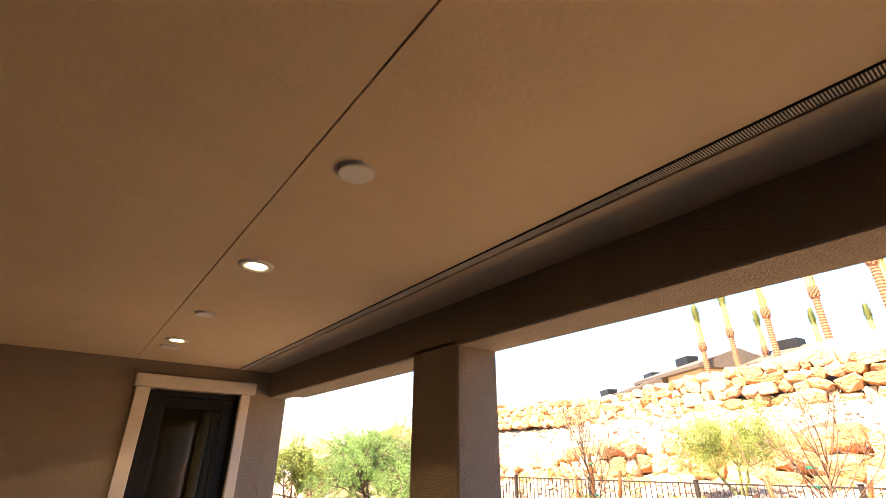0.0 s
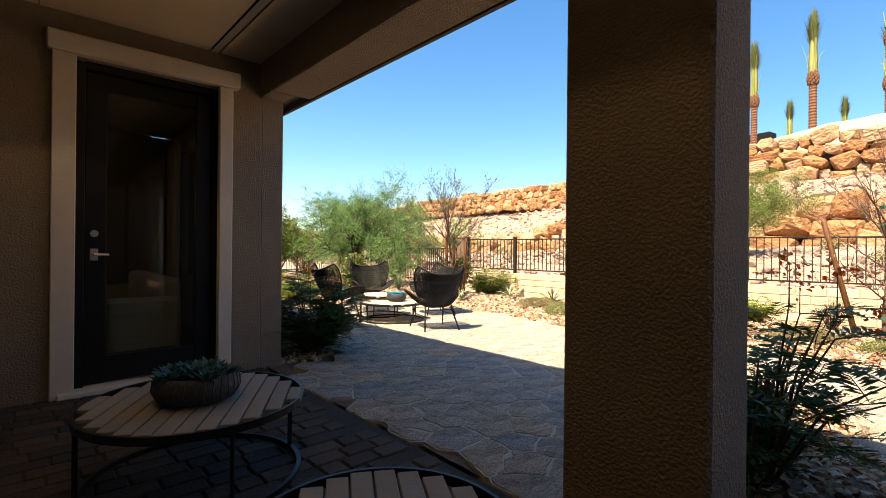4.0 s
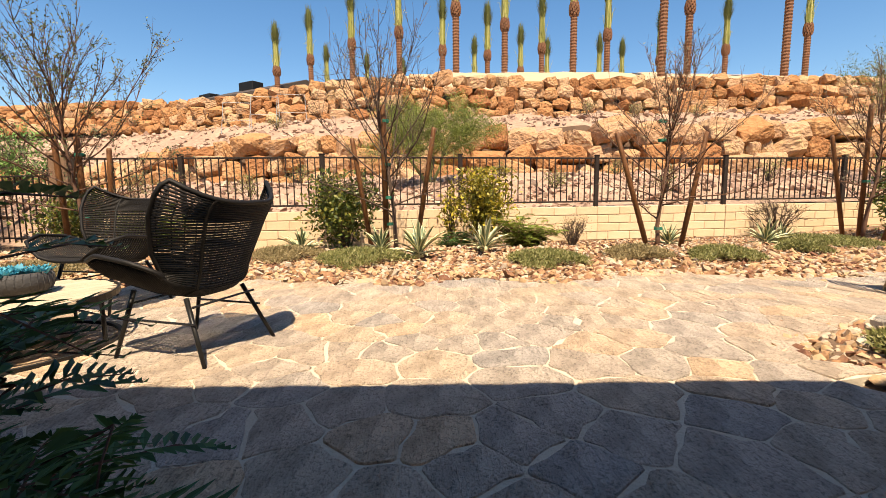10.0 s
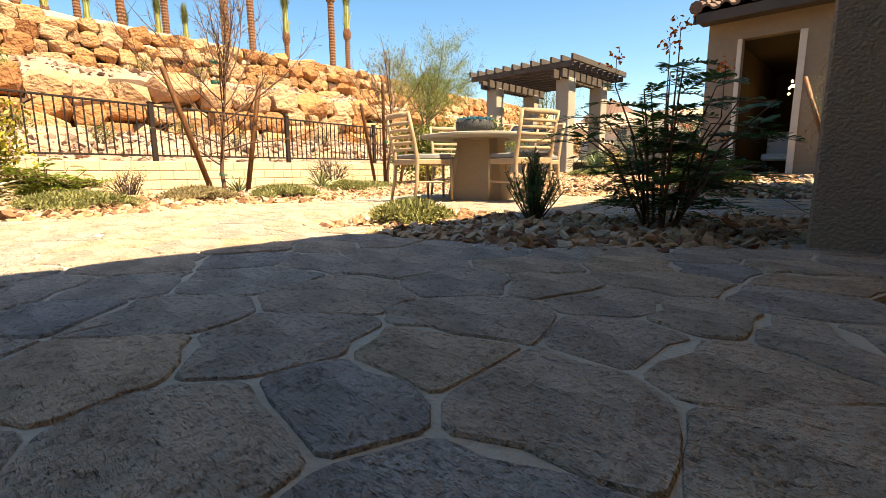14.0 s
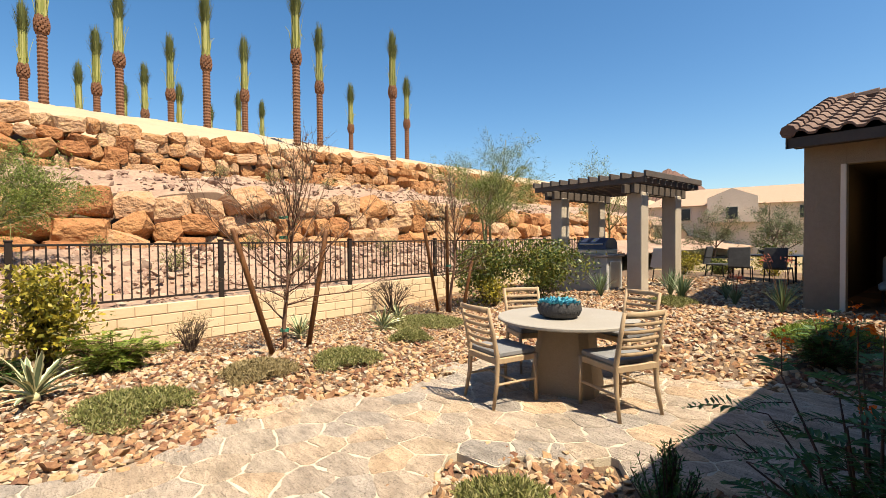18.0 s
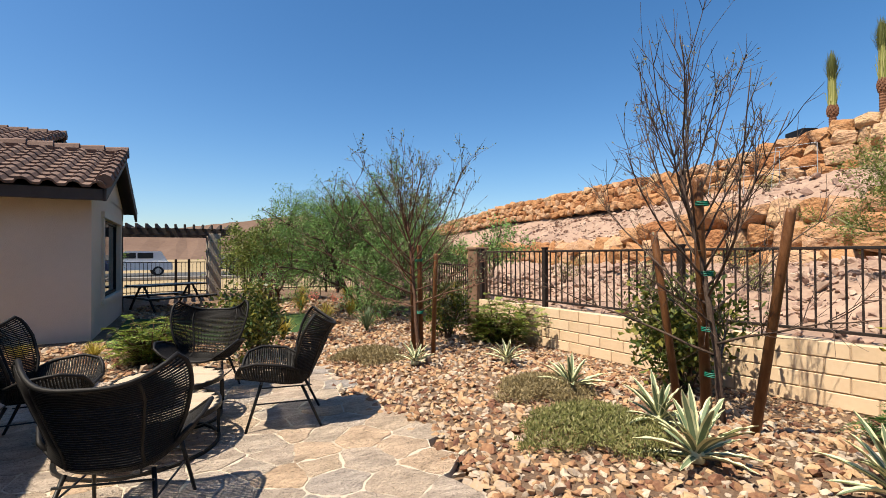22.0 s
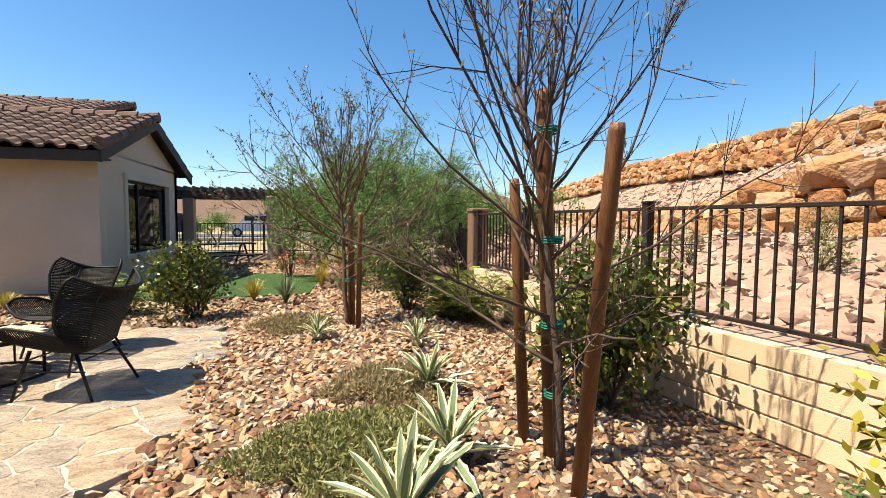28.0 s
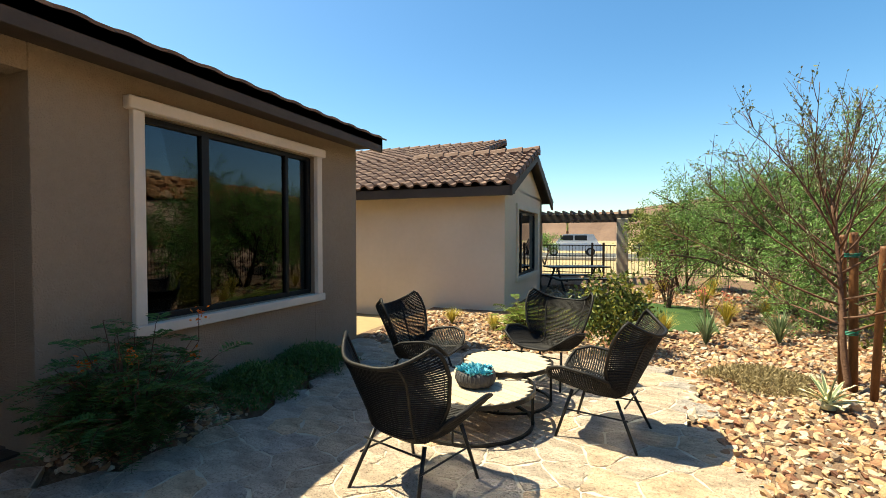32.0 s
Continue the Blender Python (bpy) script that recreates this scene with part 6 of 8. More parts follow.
def young_tree(label, m, seed, height, limbs, reach, low, leaf, bark, tip_leaves, leaf_size, stakes, ties, lean=0.0, low_leaves=0):
    """A staked young tree: a thin trunk, long whippy limbs that arch out and then up, bare twigs, and leaves set along the tips."""
    rng = np.random.default_rng(seed)
    t = thing("young_tree", label, "tree", m)
    wood, twigs, at, aim = Geo(), Geo(), [], []

    def whip(p, d, length, rad, rise, steps=7):
        pts, q, dd = [p], p.copy(), d.copy()
        for _ in range(steps):
            dd = dd + rng.normal(0, 0.07, 3) + np.array([0, 0, rise])
            dd /= np.linalg.norm(dd)
            q = q + dd * length / steps
            pts.append(q.copy())
        return np.array(pts), np.linspace(rad, max(0.0013, rad * 0.25), steps + 1)

    trunk, radii = whip(np.zeros(3), np.array([lean, lean * 0.6, 1.0]), height, 0.030, 0.15, 10)
    wood.tube(trunk, np.linspace(0.032, 0.014, 11), 8)
    for k in range(limbs):
        u = (k + 0.5) / limbs
        s = low + (1 - low) * u ** 0.8
        i = min(9, int(s * 10))
        base = trunk[i] + (trunk[i + 1] - trunk[i]) * (s * 10 - i)
        turn = k * 2.4 + rng.normal(0, 0.4)
        flat = 0.95 - 0.62 * u
        d = np.array([math.cos(turn) * flat, math.sin(turn) * flat, 0.25 + 0.75 * u])
        length = reach * rng.uniform(0.75, 1.2) * (0.8 + 0.35 * math.sin(math.pi * min(1.0, u + 0.12)))
        pts, rad = whip(base, d / np.linalg.norm(d), length, 0.0125 - 0.004 * u, 0.06 if u > 0.25 else 0.01, 8)
        wood.tube(pts, rad, 5)
        for j in range(rng.integers(8, 12)):
            w = rng.uniform(0.22, 0.98)
            q = pts[int(w * 8)]
            ax = pts[min(8, int(w * 8) + 1)] - pts[max(0, int(w * 8) - 1)]
            ax /= np.linalg.norm(ax)
            out = ax * 0.8 + rng.normal(0, 0.42, 3) + np.array([0, 0, 0.2])
            sub, sr = whip(q, out / np.linalg.norm(out), length * rng.uniform(0.22, 0.46) * (1.1 - 0.4 * w), 0.0042, 0.05, 5)
            twigs.tube(sub, sr, 3, cap=False)
            ends = [(sub, ax)]
            for _ in range(rng.integers(2, 5)):
                c = sub[rng.integers(1, 5)]
                o2 = out / np.linalg.norm(out) + rng.normal(0, 0.5, 3)
                fine, fr = whip(c, o2 / np.linalg.norm(o2), length * rng.uniform(0.08, 0.2), 0.0022, 0.06, 3)
                twigs.tube(fine, fr, 3, cap=False)
                ends.append((fine, o2))
            many = tip_leaves if u > 0.3 else low_leaves
            for line, _ in ends:
                for _ in range(rng.poisson(many)):
                    v = rng.uniform(0.35, 1.0) * (len(line) - 1)
                    e = min(len(line) - 2, int(v))
                    at.append(line[e] + (line[e + 1] - line[e]) * (v - e) + rng.normal(0, 0.006, 3))
    part("trunk", wood, bark, t, "slender trunk and arching limbs", smooth=True)
    part("twig_mass", twigs, bark, t, "fine bare twigs", kind="stuff")
    v = leaves(np.array(at), leaf_size[0], leaf_size[1], rng, aim=np.array([0, 0, 0.45]))
    part("crown", Geo().add(v, quads(v)), leaf, t, "sparse small leaves along the tips", kind="stuff")
    for p, q, r in stakes:
        part("stake", Geo().tube([p, [p[i] * 0.02 + q[i] * 0.98 for i in range(3)], q], [r, r * 0.95, r * 0.8], 14), STAKE, t, "reddish brown lodgepole stake", smooth=True)
    for z, x, y in ties:
        g = Geo()
        for k in range(3):
            g.ring(0.052, 0.0055, (x, y, z + 0.013 * k), 18, 5)
        part("tie", g.tube([(x + 0.04, y, z + 0.02), (x + 0.075, y + 0.02, z + 0.035)], 0.006, 5), TIE, t, "green tree tie")
    return t


zt = lambda x, y: float(yard_z(np.array(x), np.array(y)))
young_tree("slender twiggy young tree tied to brown stakes", pose(9.82, 6.77, -0.06), 11, 2.05, 24, 1.32, 0.2, LEAF_OLIVE, BARK, 0.9, (0.038, 0.012),
           [((0.02, 0.14, 0), (-0.07, 0.14, 2.0), 0.042), ((-0.05, -0.25, 0), (-0.08, -0.53, 1.70), 0.034), ((-0.06, 0.32, 0), (-0.05, 0.56, 1.58), 0.034)],
           [(0.42, 0.0, 0.08), (0.78, -0.02, 0.09), (1.22, -0.02, 0.11), (1.78, -0.05, 0.12)], -0.02)
young_tree("bushy grey-green young tree tied to brown stakes", pose(8.86, 10.25, -0.05), 23, 1.85, 28, 1.3, 0.3, LEAF_GREY, BARK_RED, 3.6, (0.038, 0.015),
           [((0.07, 0.06, 0), (0.05, 0.06, 1.52), 0.036), ((0.06, 0.27, 0), (0.06, 0.33, 1.5), 0.034), ((0.12, -0.19, 0), (0.15, -0.23, 1.4), 0.03)], [(0.6, 0.03, 0.03), (1.3, 0.03, 0.03)], 0.0, 3.2)
young_tree("bare twiggy young tree with silvery leaves and leaning stakes", pose(9.81, 3.2, -0.06), 37, 1.9, 22, 1.25, 0.2, LEAF_OLIVE, BARK_RED, 1.3, (0.04, 0.013),
           [((-0.25, 0.22, 0), (-0.02, 0.62, 1.62), 0.034), ((-0.1, -0.25, 0), (0.05, -0.62, 1.62), 0.034)], [(0.32, 0.0, 0.0), (1.5, 0.0, 0.0), (1.75, 0, 0)], 0.0, 0.5)
young_tree("twiggy young tree with silvery leaves between stakes", pose(10.85, -0.55, -0.02), 41, 1.9, 22, 1.15, 0.25, LEAF_OLIVE, BARK_RED, 2.0, (0.045, 0.014),
           [((0.25, 0.1, 0), (0.22, 0.45, 1.65), 0.034), ((-0.2, -0.15, 0), (-0.12, -0.5, 1.0), 0.034), ((0.07, 0, 0), (0.07, 0, 2.1), 0.036)], [(0.9, 0.03, 0)], 0.0, 1.0)
tree("young_tree", "small drooping tree leaning on a stake by the wing", pose(3.55, -2.95, 0.1), 57, [((0, 0, 0), (-0.03, 0.0, 1), 2.0, 0.02)],
     [(8, 0.35, 0.6, -0.1), (6, 0.6, 0.5, -0.4), (4, 0.7, 0.4, -0.5)], LEAF_YUCCA, BARK_RED, 8, (0.06, 0.008), [((0.29, 0.05, 0), (0.78, 0.05, 1.5))], droop=0.8)
MESQ = [(11, 0.85, 0.5, 0.03), (10, 0.5, 0.58, -0.01), (7, 0.5, 0.55, -0.06)]
tree("mesquite_tree", "wide feathery green mesquite tree", pose(9.8, 15.3, -0.1), 5, [((0, 0, 0), (-0.62, -0.2, 1), 2.1, 0.06), ((0.1, 0.1, 0), (0.62, 0.1, 1), 2.05, 0.05), ((0, -0.1, 0), (0.05, -0.55, 1), 1.95, 0.05), ((0, 0.1, 0), (0, 0.5, 1), 2.05, 0.05)],
     MESQ, LEAF_MESQUITE, BARK, 34, (0.062, 0.014), droop=0.25, spread_leaf=0.035)
tree("mesquite_tree", "feathery green mesquite tree by the far fence", pose(12.6, 19.4, -0.1), 6, [((0, 0, 0), (-0.5, -0.2, 1), 1.8, 0.06), ((0.1, 0.1, 0), (0.5, 0.1, 1), 1.8, 0.05)],
     MESQ, LEAF_MESQUITE, BARK, 30, (0.09, 0.016), droop=0.3, spread_leaf=0.035)
tree("small_tree", "upright yellow-green young tree with a stake", pose(8.35, 19.3, -0.1), 8, [((0, 0, 0), (0, 0, 1), 1.75, 0.04), ((0.05, 0.05, 0), (0.3, -0.1, 1), 1.5, 0.03)], [(11, 0.75, 0.55, 0.03), (7, 0.5, 0.55, 0.03), (4, 0.5, 0.5, 0.0)], LEAF_PALO, BARK_RED, 26, (0.08, 0.035),
     [((0.2, 0, 0), (0.15, 0, 1.3))], spread_leaf=0.05)
tree("palo_verde_tree", "airy yellow-green palo verde on the slope", pose(15.1, 6.45, float(hill_z(np.array(15.1), np.array(6.45))) - 0.1), 9,
     [((0, 0, 0), (-0.15, 0.4, 1), 1.4, 0.05), ((0.05, -0.05, 0), (-0.1, -0.35, 1), 1.5, 0.045), ((0, 0, 0), (0.2, 0.0, 1), 1.4, 0.045)], [(8, 0.75, 0.5, 0.02), (7, 0.5, 0.6, 0.0), (6, 0.5, 0.55, -0.02)], LEAF_PALO, BARK_GREEN, 30, (0.06, 0.014), spread_leaf=0.07)
tree("palo_verde_tree", "airy yellow-green palo verde beyond the pergola fence", pose(14.4, -5.4, 0.6), 10,
     [((0, 0, 0), (-0.3, 0.4, 1), 2.3, 0.055), ((0.05, -0.05, 0), (0.3, -0.2, 1), 2.4, 0.05), ((0.0, 0.05, 0), (0.05, 0.1, 1), 2.4, 0.05)], [(8, 0.75, 0.5, 0.04), (7, 0.5, 0.55, 0.02), (6, 0.5, 0.5, 0.0)], LEAF_PALO, BARK_GREEN, 26, (0.06, 0.014), spread_leaf=0.07)
tree("palo_verde_tree", "wispy palo verde behind the pergola", pose(13.6, -11.5, 0.3), 12,
     [((0, 0, 0), (-0.3, 0.3, 1), 2.6, 0.05), ((0.05, -0.05, 0), (0.3, -0.2, 1), 2.7, 0.045)], [(7, 0.75, 0.45, 0.06), (6, 0.5, 0.5, 0.04), (5, 0.5, 0.5, 0.0)], LEAF_PALO, BARK_GREEN, 14, (0.06, 0.014), spread_leaf=0.04)
for i, (x, y, s) in enumerate(((9.4, -17, 0.75), (13.2, -21, 0.85), (6.5, -24, 0.9), (18, -26, 1.0), (10.2, -29, 1.0), (2.0, -22, 1.0))):
    tree("garden_tree", "grey-brown twiggy tree in a far garden", pose(x, y, -0.1), 60 + i, [((0, 0, 0), (0.2, 0.1, 1), 2.2 * s, 0.05), ((0, 0, 0), (-0.3, 0.1, 1), 2.1 * s, 0.05)],
         [(7, 0.75, 0.5, 0.03), (6, 0.5, 0.55, 0.0), (5, 0.5, 0.5, 0.0)], LEAF_GREY, BARK, 13, (0.08, 0.03), spread_leaf=0.06)
for i, (x, y) in enumerate(((13.5, 15.5), (14.5, 24), (16.5, 30), (2.5, 33), (9.5, 31), (-4, 30))):
    tree("desert_tree", "low green desert tree beyond the fence", pose(x, y, float(hill_z(np.array(x), np.array(y))) - 0.3 if x > 12.6 else -0.2), 80 + i, [((0, 0, 0), (0.4, 0.1, 1), 1.2, 0.05), ((0, 0, 0), (-0.4, 0.1, 1), 1.2, 0.05)],
         [(7, 0.8, 0.6, 0.0), (6, 0.5, 0.6, 0.0), (4, 0.5, 0.5, 0.0)], LEAF_MESQUITE, BARK, 8, (0.1, 0.035), spread_leaf=0.08)


def bush(name, label, m, r, h, seed, leaf, count, size, stems=14, twig_mat=None, hollow=0.35):
    rng = np.random.default_rng(seed)
    t = thing(name, label, "bush", m)
    g = Geo()
    ends = []
    for i in range(stems):
        a, e = rng.uniform(0, 2 * np.pi), rng.uniform(0.15, 1.0)
        end = np.array([math.cos(a) * r * e * 0.85, math.sin(a) * r * e * 0.85, h * rng.uniform(0.6, 1.0) * (1 - 0.25 * e)])
        mid = end * 0.5 + rng.normal(0, 0.05, 3) * r
        mid[2] = abs(mid[2]) + 0.05 * h
        g.tube([(end[0] * 0.1, end[1] * 0.1, 0), mid, end], [0.012, 0.008, 0.004], 4)
        ends += [mid, end]
        for _ in range(4):
            k = end + rng.normal(0, 0.22, 3) * (r, r, h * 0.7)
            k[2] = np.clip(k[2], 0.06, h)
            g.tube([mid * 0.4 + end * 0.6, k], [0.005, 0.002], 3)
            ends.append(k)
    part("branchwork", g, twig_mat or BARK, t, "woody stems", kind="stuff")
    ends = np.array(ends)
    at = ends[rng.integers(0, len(ends), count)] + rng.normal(0, 0.16, (count, 3)) * (r, r, h * 0.8)
    at[:, 2] = np.clip(at[:, 2], 0.03, h * 1.08)
    if leaf is not None:
        v = leaves(at, size[0], size[1], rng, aim=np.array([0, 0, 0.2]))
        part("foliage", Geo().add(v, quads(v)), leaf, t, "dense small leaves", kind="stuff")
    return t


bush("shrub", "glossy green rounded shrub against the block wall", pose(10.62, 7.62, -0.1), 0.58, 1.12, 1, LEAF_BUSH, 3600, (0.082, 0.038), stems=20)
bush("shrub", "yellow-green rounded shrub against the block wall", pose(10.85, 5.5, -0.1), 0.46, 1.14, 2, LEAF_YELLOW, 3400, (0.075, 0.034), stems=18)
bush("shrub", "green and yellow shrub near the wall", pose(10.75, 4.2 - 9.5, 0.1), 0.5, 0.9, 3, LEAF_BUSH, 1500, (0.07, 0.034))
bush("shrub", "tall glossy green shrub beside the grill pergola", pose(11.15, -1.9, 0.02), 0.75, 1.2, 4, LEAF_BUSH, 4600, (0.08, 0.038))
bush("shrub", "broad green shrub beside the grill pergola", pose(10.25, -2.55, 0.06), 1.0, 1.2, 5, LEAF_BUSH, 5200, (0.08, 0.038))
bush("shrub", "low yellowish shrub in front of the green shrubs", pose(10.55, -1.5, 0.0), 0.35, 0.55, 6, LEAF_YELLOW, 900, (0.07, 0.03))
bush("shrub", "rounded glossy green shrub by the side building", pose(6.98, 11.2, -0.03), 0.46, 0.92, 7, LEAF_BUSH, 2600, (0.07, 0.034))
bush("shrub", "dark green shrub behind the twiggy tree", pose(9.72, 11.0, -0.03), 0.48, 0.85, 8, LEAF_BUSH, 2000, (0.07, 0.034))
bush("shrub", "dark red leaved shrub in the side yard", pose(7.8, 15.4, -0.03), 0.35, 1.1, 9, LEAF_RED, 900, (0.05, 0.025))
bush("shrub", "yellow-green shrub leaning over the wall", pose(11.1, 6.0, -0.12), 0.2, 0.95, 10, LEAF_YELLOW, 300, (0.09, 0.036), stems=9)
bush("shrub", "large yellow-green desert bush beyond the side fence", pose(8.3, 24.9, -0.2), 1.3, 2.3, 13, LEAF_PALO, 5200, (0.09, 0.04), stems=30)
bush("shrub", "broad green desert bush beyond the side fence", pose(11.9, 24.6, -0.2), 1.3, 1.9, 14, LEAF_MESQUITE, 4600, (0.09, 0.035), stems=30)
for i, (x, y, r, h, leaf) in enumerate(((6.9, -11.4, 0.55, 0.7, LEAF_BUSH), (8.3, -11.9, 0.6, 0.8, LEAF_YELLOW), (9.6, -11.3, 0.5, 0.6, LEAF_BUSH), (11.0, -12.0, 0.6, 0.75, LEAF_YELLOW))):
    bush("shrub", "low green shrub behind the far patio table", pose(x, y, 0.05), r, h, 130 + i, leaf, 1500, (0.08, 0.036))
bush("dry_shrub", "dry twiggy brown shrub before the block wall", pose(11.3, 3.95, -0.15), 0.32, 0.5, 11, LEAF_DRY, 700, (0.03, 0.012), stems=26)
bush("dry_shrub", "red-tinged twiggy shrub before the block wall", pose(12.0, 0.0, -0.1), 0.6, 0.75, 12, LEAF_DRY, 500, (0.03, 0.012), stems=40)
for i, (x, y, r) in enumerate(((14.0, 8.8, 0.35), (13.6, 10.3, 0.4), (14.2, 3.6, 0.35), (13.8, 1.2, 0.4), (15.5, 4.6, 0.3), (16.0, 1.5, 0.35), (14.5, -1.5, 0.45), (15.2, 9.7, 0.4), (21.6, 8.0, 0.4), (20.5, 6.2, 0.35), (22.2, 0.5, 0.4), (21.6, -1.2, 0.4),
                              (21.5, -3.5, 0.4), (22.0, 12.5, 0.4), (20.6, 17.0, 0.5), (21.8, 20.0, 0.5), (23.0, 24.0, 0.5), (14.0, 13.0, 0.5), (15.0, 18.0, 0.5))):
    bush("desert_shrub", "small green-brown desert shrub on the slope", pose(x, y, float(hill_z(np.array(x), np.array(y))) - 0.05), r, r * 1.3, 100 + i, LEAF_COVER, 420, (0.06, 0.018), stems=10)


def cover(m, r, seed, leaf, label, h=0.13, count=2600, aspect=1.0):
    """A low mat of fine foliage with an uneven outline."""
    rng = np.random.default_rng(seed)
    t = thing("ground_cover", label, "ground cover", m)
    a = rng.uniform(0, 2 * np.pi, count)
    lim = 1 + 0.18 * np.sin(a * 3 + seed) + 0.12 * np.sin(a * 5 + 2 * seed) + 0.08 * np.sin(a * 11 + seed) + rng.normal(0, 0.07, count)
    s = np.sqrt(rng.uniform(0, 1, count)) * lim
    x, y = np.cos(a) * s * r * aspect, np.sin(a) * s * r
    z = h * np.clip(1 - (s / 1.25) ** 2, 0.05, 1) * rng.uniform(0.25, 1.1, count)
    v = leaves(np.stack([x, y, z], 1), 0.045, 0.010, rng, aim=np.array([0, 0, 0.5]))
    part("foliage", Geo().add(v, quads(v)), leaf, t, "fine trailing foliage", kind="stuff")
    g = Geo()
    for i in range(16):
        b = rng.uniform(0, 2 * np.pi)
        g.tube([(0, 0, 0), (math.cos(b) * r * 0.5 * aspect, math.sin(b) * r * 0.5, h * 0.6), (math.cos(b) * r * 0.9 * aspect, math.sin(b) * r * 0.9, h * 0.2)], [0.006, 0.005, 0.003], 3)
    part("branchwork", g, BARK, t, "creeping stems", kind="stuff")
    return t


for i, (x, y, r, k) in enumerate(((8.78, 7.10, 0.50, 0), (8.62, 5.0, 0.42, 0), (8.95, 3.85, 0.36, 1), (8.8, 2.9, 0.36, 0), (10.0, 0.75, 0.62, 0), (9.15, 1.7, 0.24, 0), (9.12, 8.05, 0.42, 1), (8.25, 10.4, 0.42, 1),
                                 (5.62, 3.75, 0.25, 0), (7.75, 9.0 - 12.3, 0.4, 0), (5.2, -1.6, 0.55, 2), (3.86, 8.35, 0.42, 3), (3.84, 9.2, 0.40, 3))):
    cover(pose(x, y, zt(x, y) + 0.02), r, 200 + i, (LEAF_COVER, LEAF_DRY, LEAF_SUN_TINT, LEAF_FERN)[k], ("green mat of ground cover among the rocks", "dry brownish ground cover among the rocks", "bright green low shrub among the rocks", "dark green spreading mat in the house bed")[k], h=0.11 if k < 2 else 0.24, count=int(16000 * r + 1200))


# agaves: each leaf a mesh of its own
def agave_leaf(ln, w, rise, curl, seed):
    rng = np.random.default_rng(seed)
    n, cols = 10, 11
    v, f, mats = [], [], []
    for i in range(n + 1):
        s = i / n
        wd = w * 1.15 * (0.55 + 0.75 * s - 0.2 * s * s) * (1 - s ** 3.2) + 0.002
        out, up = ln * (s * math.cos(rise) + 0.25 * curl * s * s), ln * (s * math.sin(rise) - 0.5 * curl * s * s)
        twist = 0.15 * math.sin(seed) * s
        for j in range(cols):
            u = j / (cols - 1) * 2 - 1
            wave = 0.006 * math.sin(s * 26 + seed + (u > 0) * 1.5) * (abs(u) > 0.9)
            v.append((out, u * wd + wave + twist * 0.1, up + wd * 0.55 * u * u + wave))
    for i in range(n):
        for j in range(cols - 1):
            f.append((i * cols + j, (i + 1) * cols + j, (i + 1) * cols + j + 1, i * cols + j + 1))
            mats.append(1 if j in (0, 1, cols - 3, cols - 2) else 0)
    b = len(v)
    for i in range(n + 1):
        for j in range(cols):
            u = j / (cols - 1) * 2 - 1
            x, y, z = v[i * cols + j]
            v.append((x, y, z - 0.013 * (1 - i / n) * (1 - u * u) - 0.0012))
    for i in range(n):
        for j in range(cols - 1):
            f.append((b + i * cols + j, b + i * cols + j + 1, b + (i + 1) * cols + j + 1, b + (i + 1) * cols + j))
            mats.append(1 if j in (0, 1, cols - 3, cols - 2) else 0)
    me = bpy.data.meshes.new("leaf")
    me.from_pydata(v, [], f)
    me.materials.append(AGAVE)
    me.materials.append(AGAVE_EDGE)
    me.polygons.foreach_set("material_index", mats)
    me.polygons.foreach_set("use_smooth", [True] * len(f))
    me.update()
    return me


AGAVE_LEAVES = [agave_leaf(0.52, 0.034, rise, curl, k) for k, (rise, curl) in enumerate(((0.45, 0.5), (0.72, 0.5), (0.95, 0.42), (1.12, 0.3), (1.3, 0.16), (0.25, 0.3)))]


def agave(m, size, seed, label, n=24):
    rng = np.random.default_rng(seed)
    t = thing("agave", label, "agave", m, "agaves among the rocks")
    for i in range(n):
        s = i / n
        k = 5 if s < 0.06 else 0 if s < 0.2 else 1 if s < 0.42 else 2 if s < 0.66 else 3 if s < 0.86 else 4
        part("leaf", AGAVE_LEAVES[k], AGAVE, t, at=pose(0, 0, 0.02 + 0.03 * s, rng.normal(0, 6), rng.normal(0, 7), i * 137.5 + rng.normal(0, 8)) @ Matrix.Scale(size * rng.uniform(0.8, 1.15), 4))
    part("core", Geo().lathe([(0.05, 0.0), (0.045, 0.05), (0.02, 0.1), (0.004, 0.16)], 10), AGAVE_EDGE, t, "pale heart of the rosette", smooth=True)
    return t


for i, (x, y, s) in enumerate(((9.50, 9.15, 0.6), (9.37, 7.95, 0.66), (9.27, 6.92, 0.68), (8.95, 6.42, 0.8), (9.42, 5.61, 0.8), (8.54, 9.68, 0.52), (10.12, 1.5, 0.72), (10.95, 2.5, 0.68), (11.2, 0.45, 0.6))):
    agave(pose(x, y, zt(x, y) + 0.02), s, 300 + i, "grey-green agave with cream leaf edges", 26 if s > 0.6 else 20)


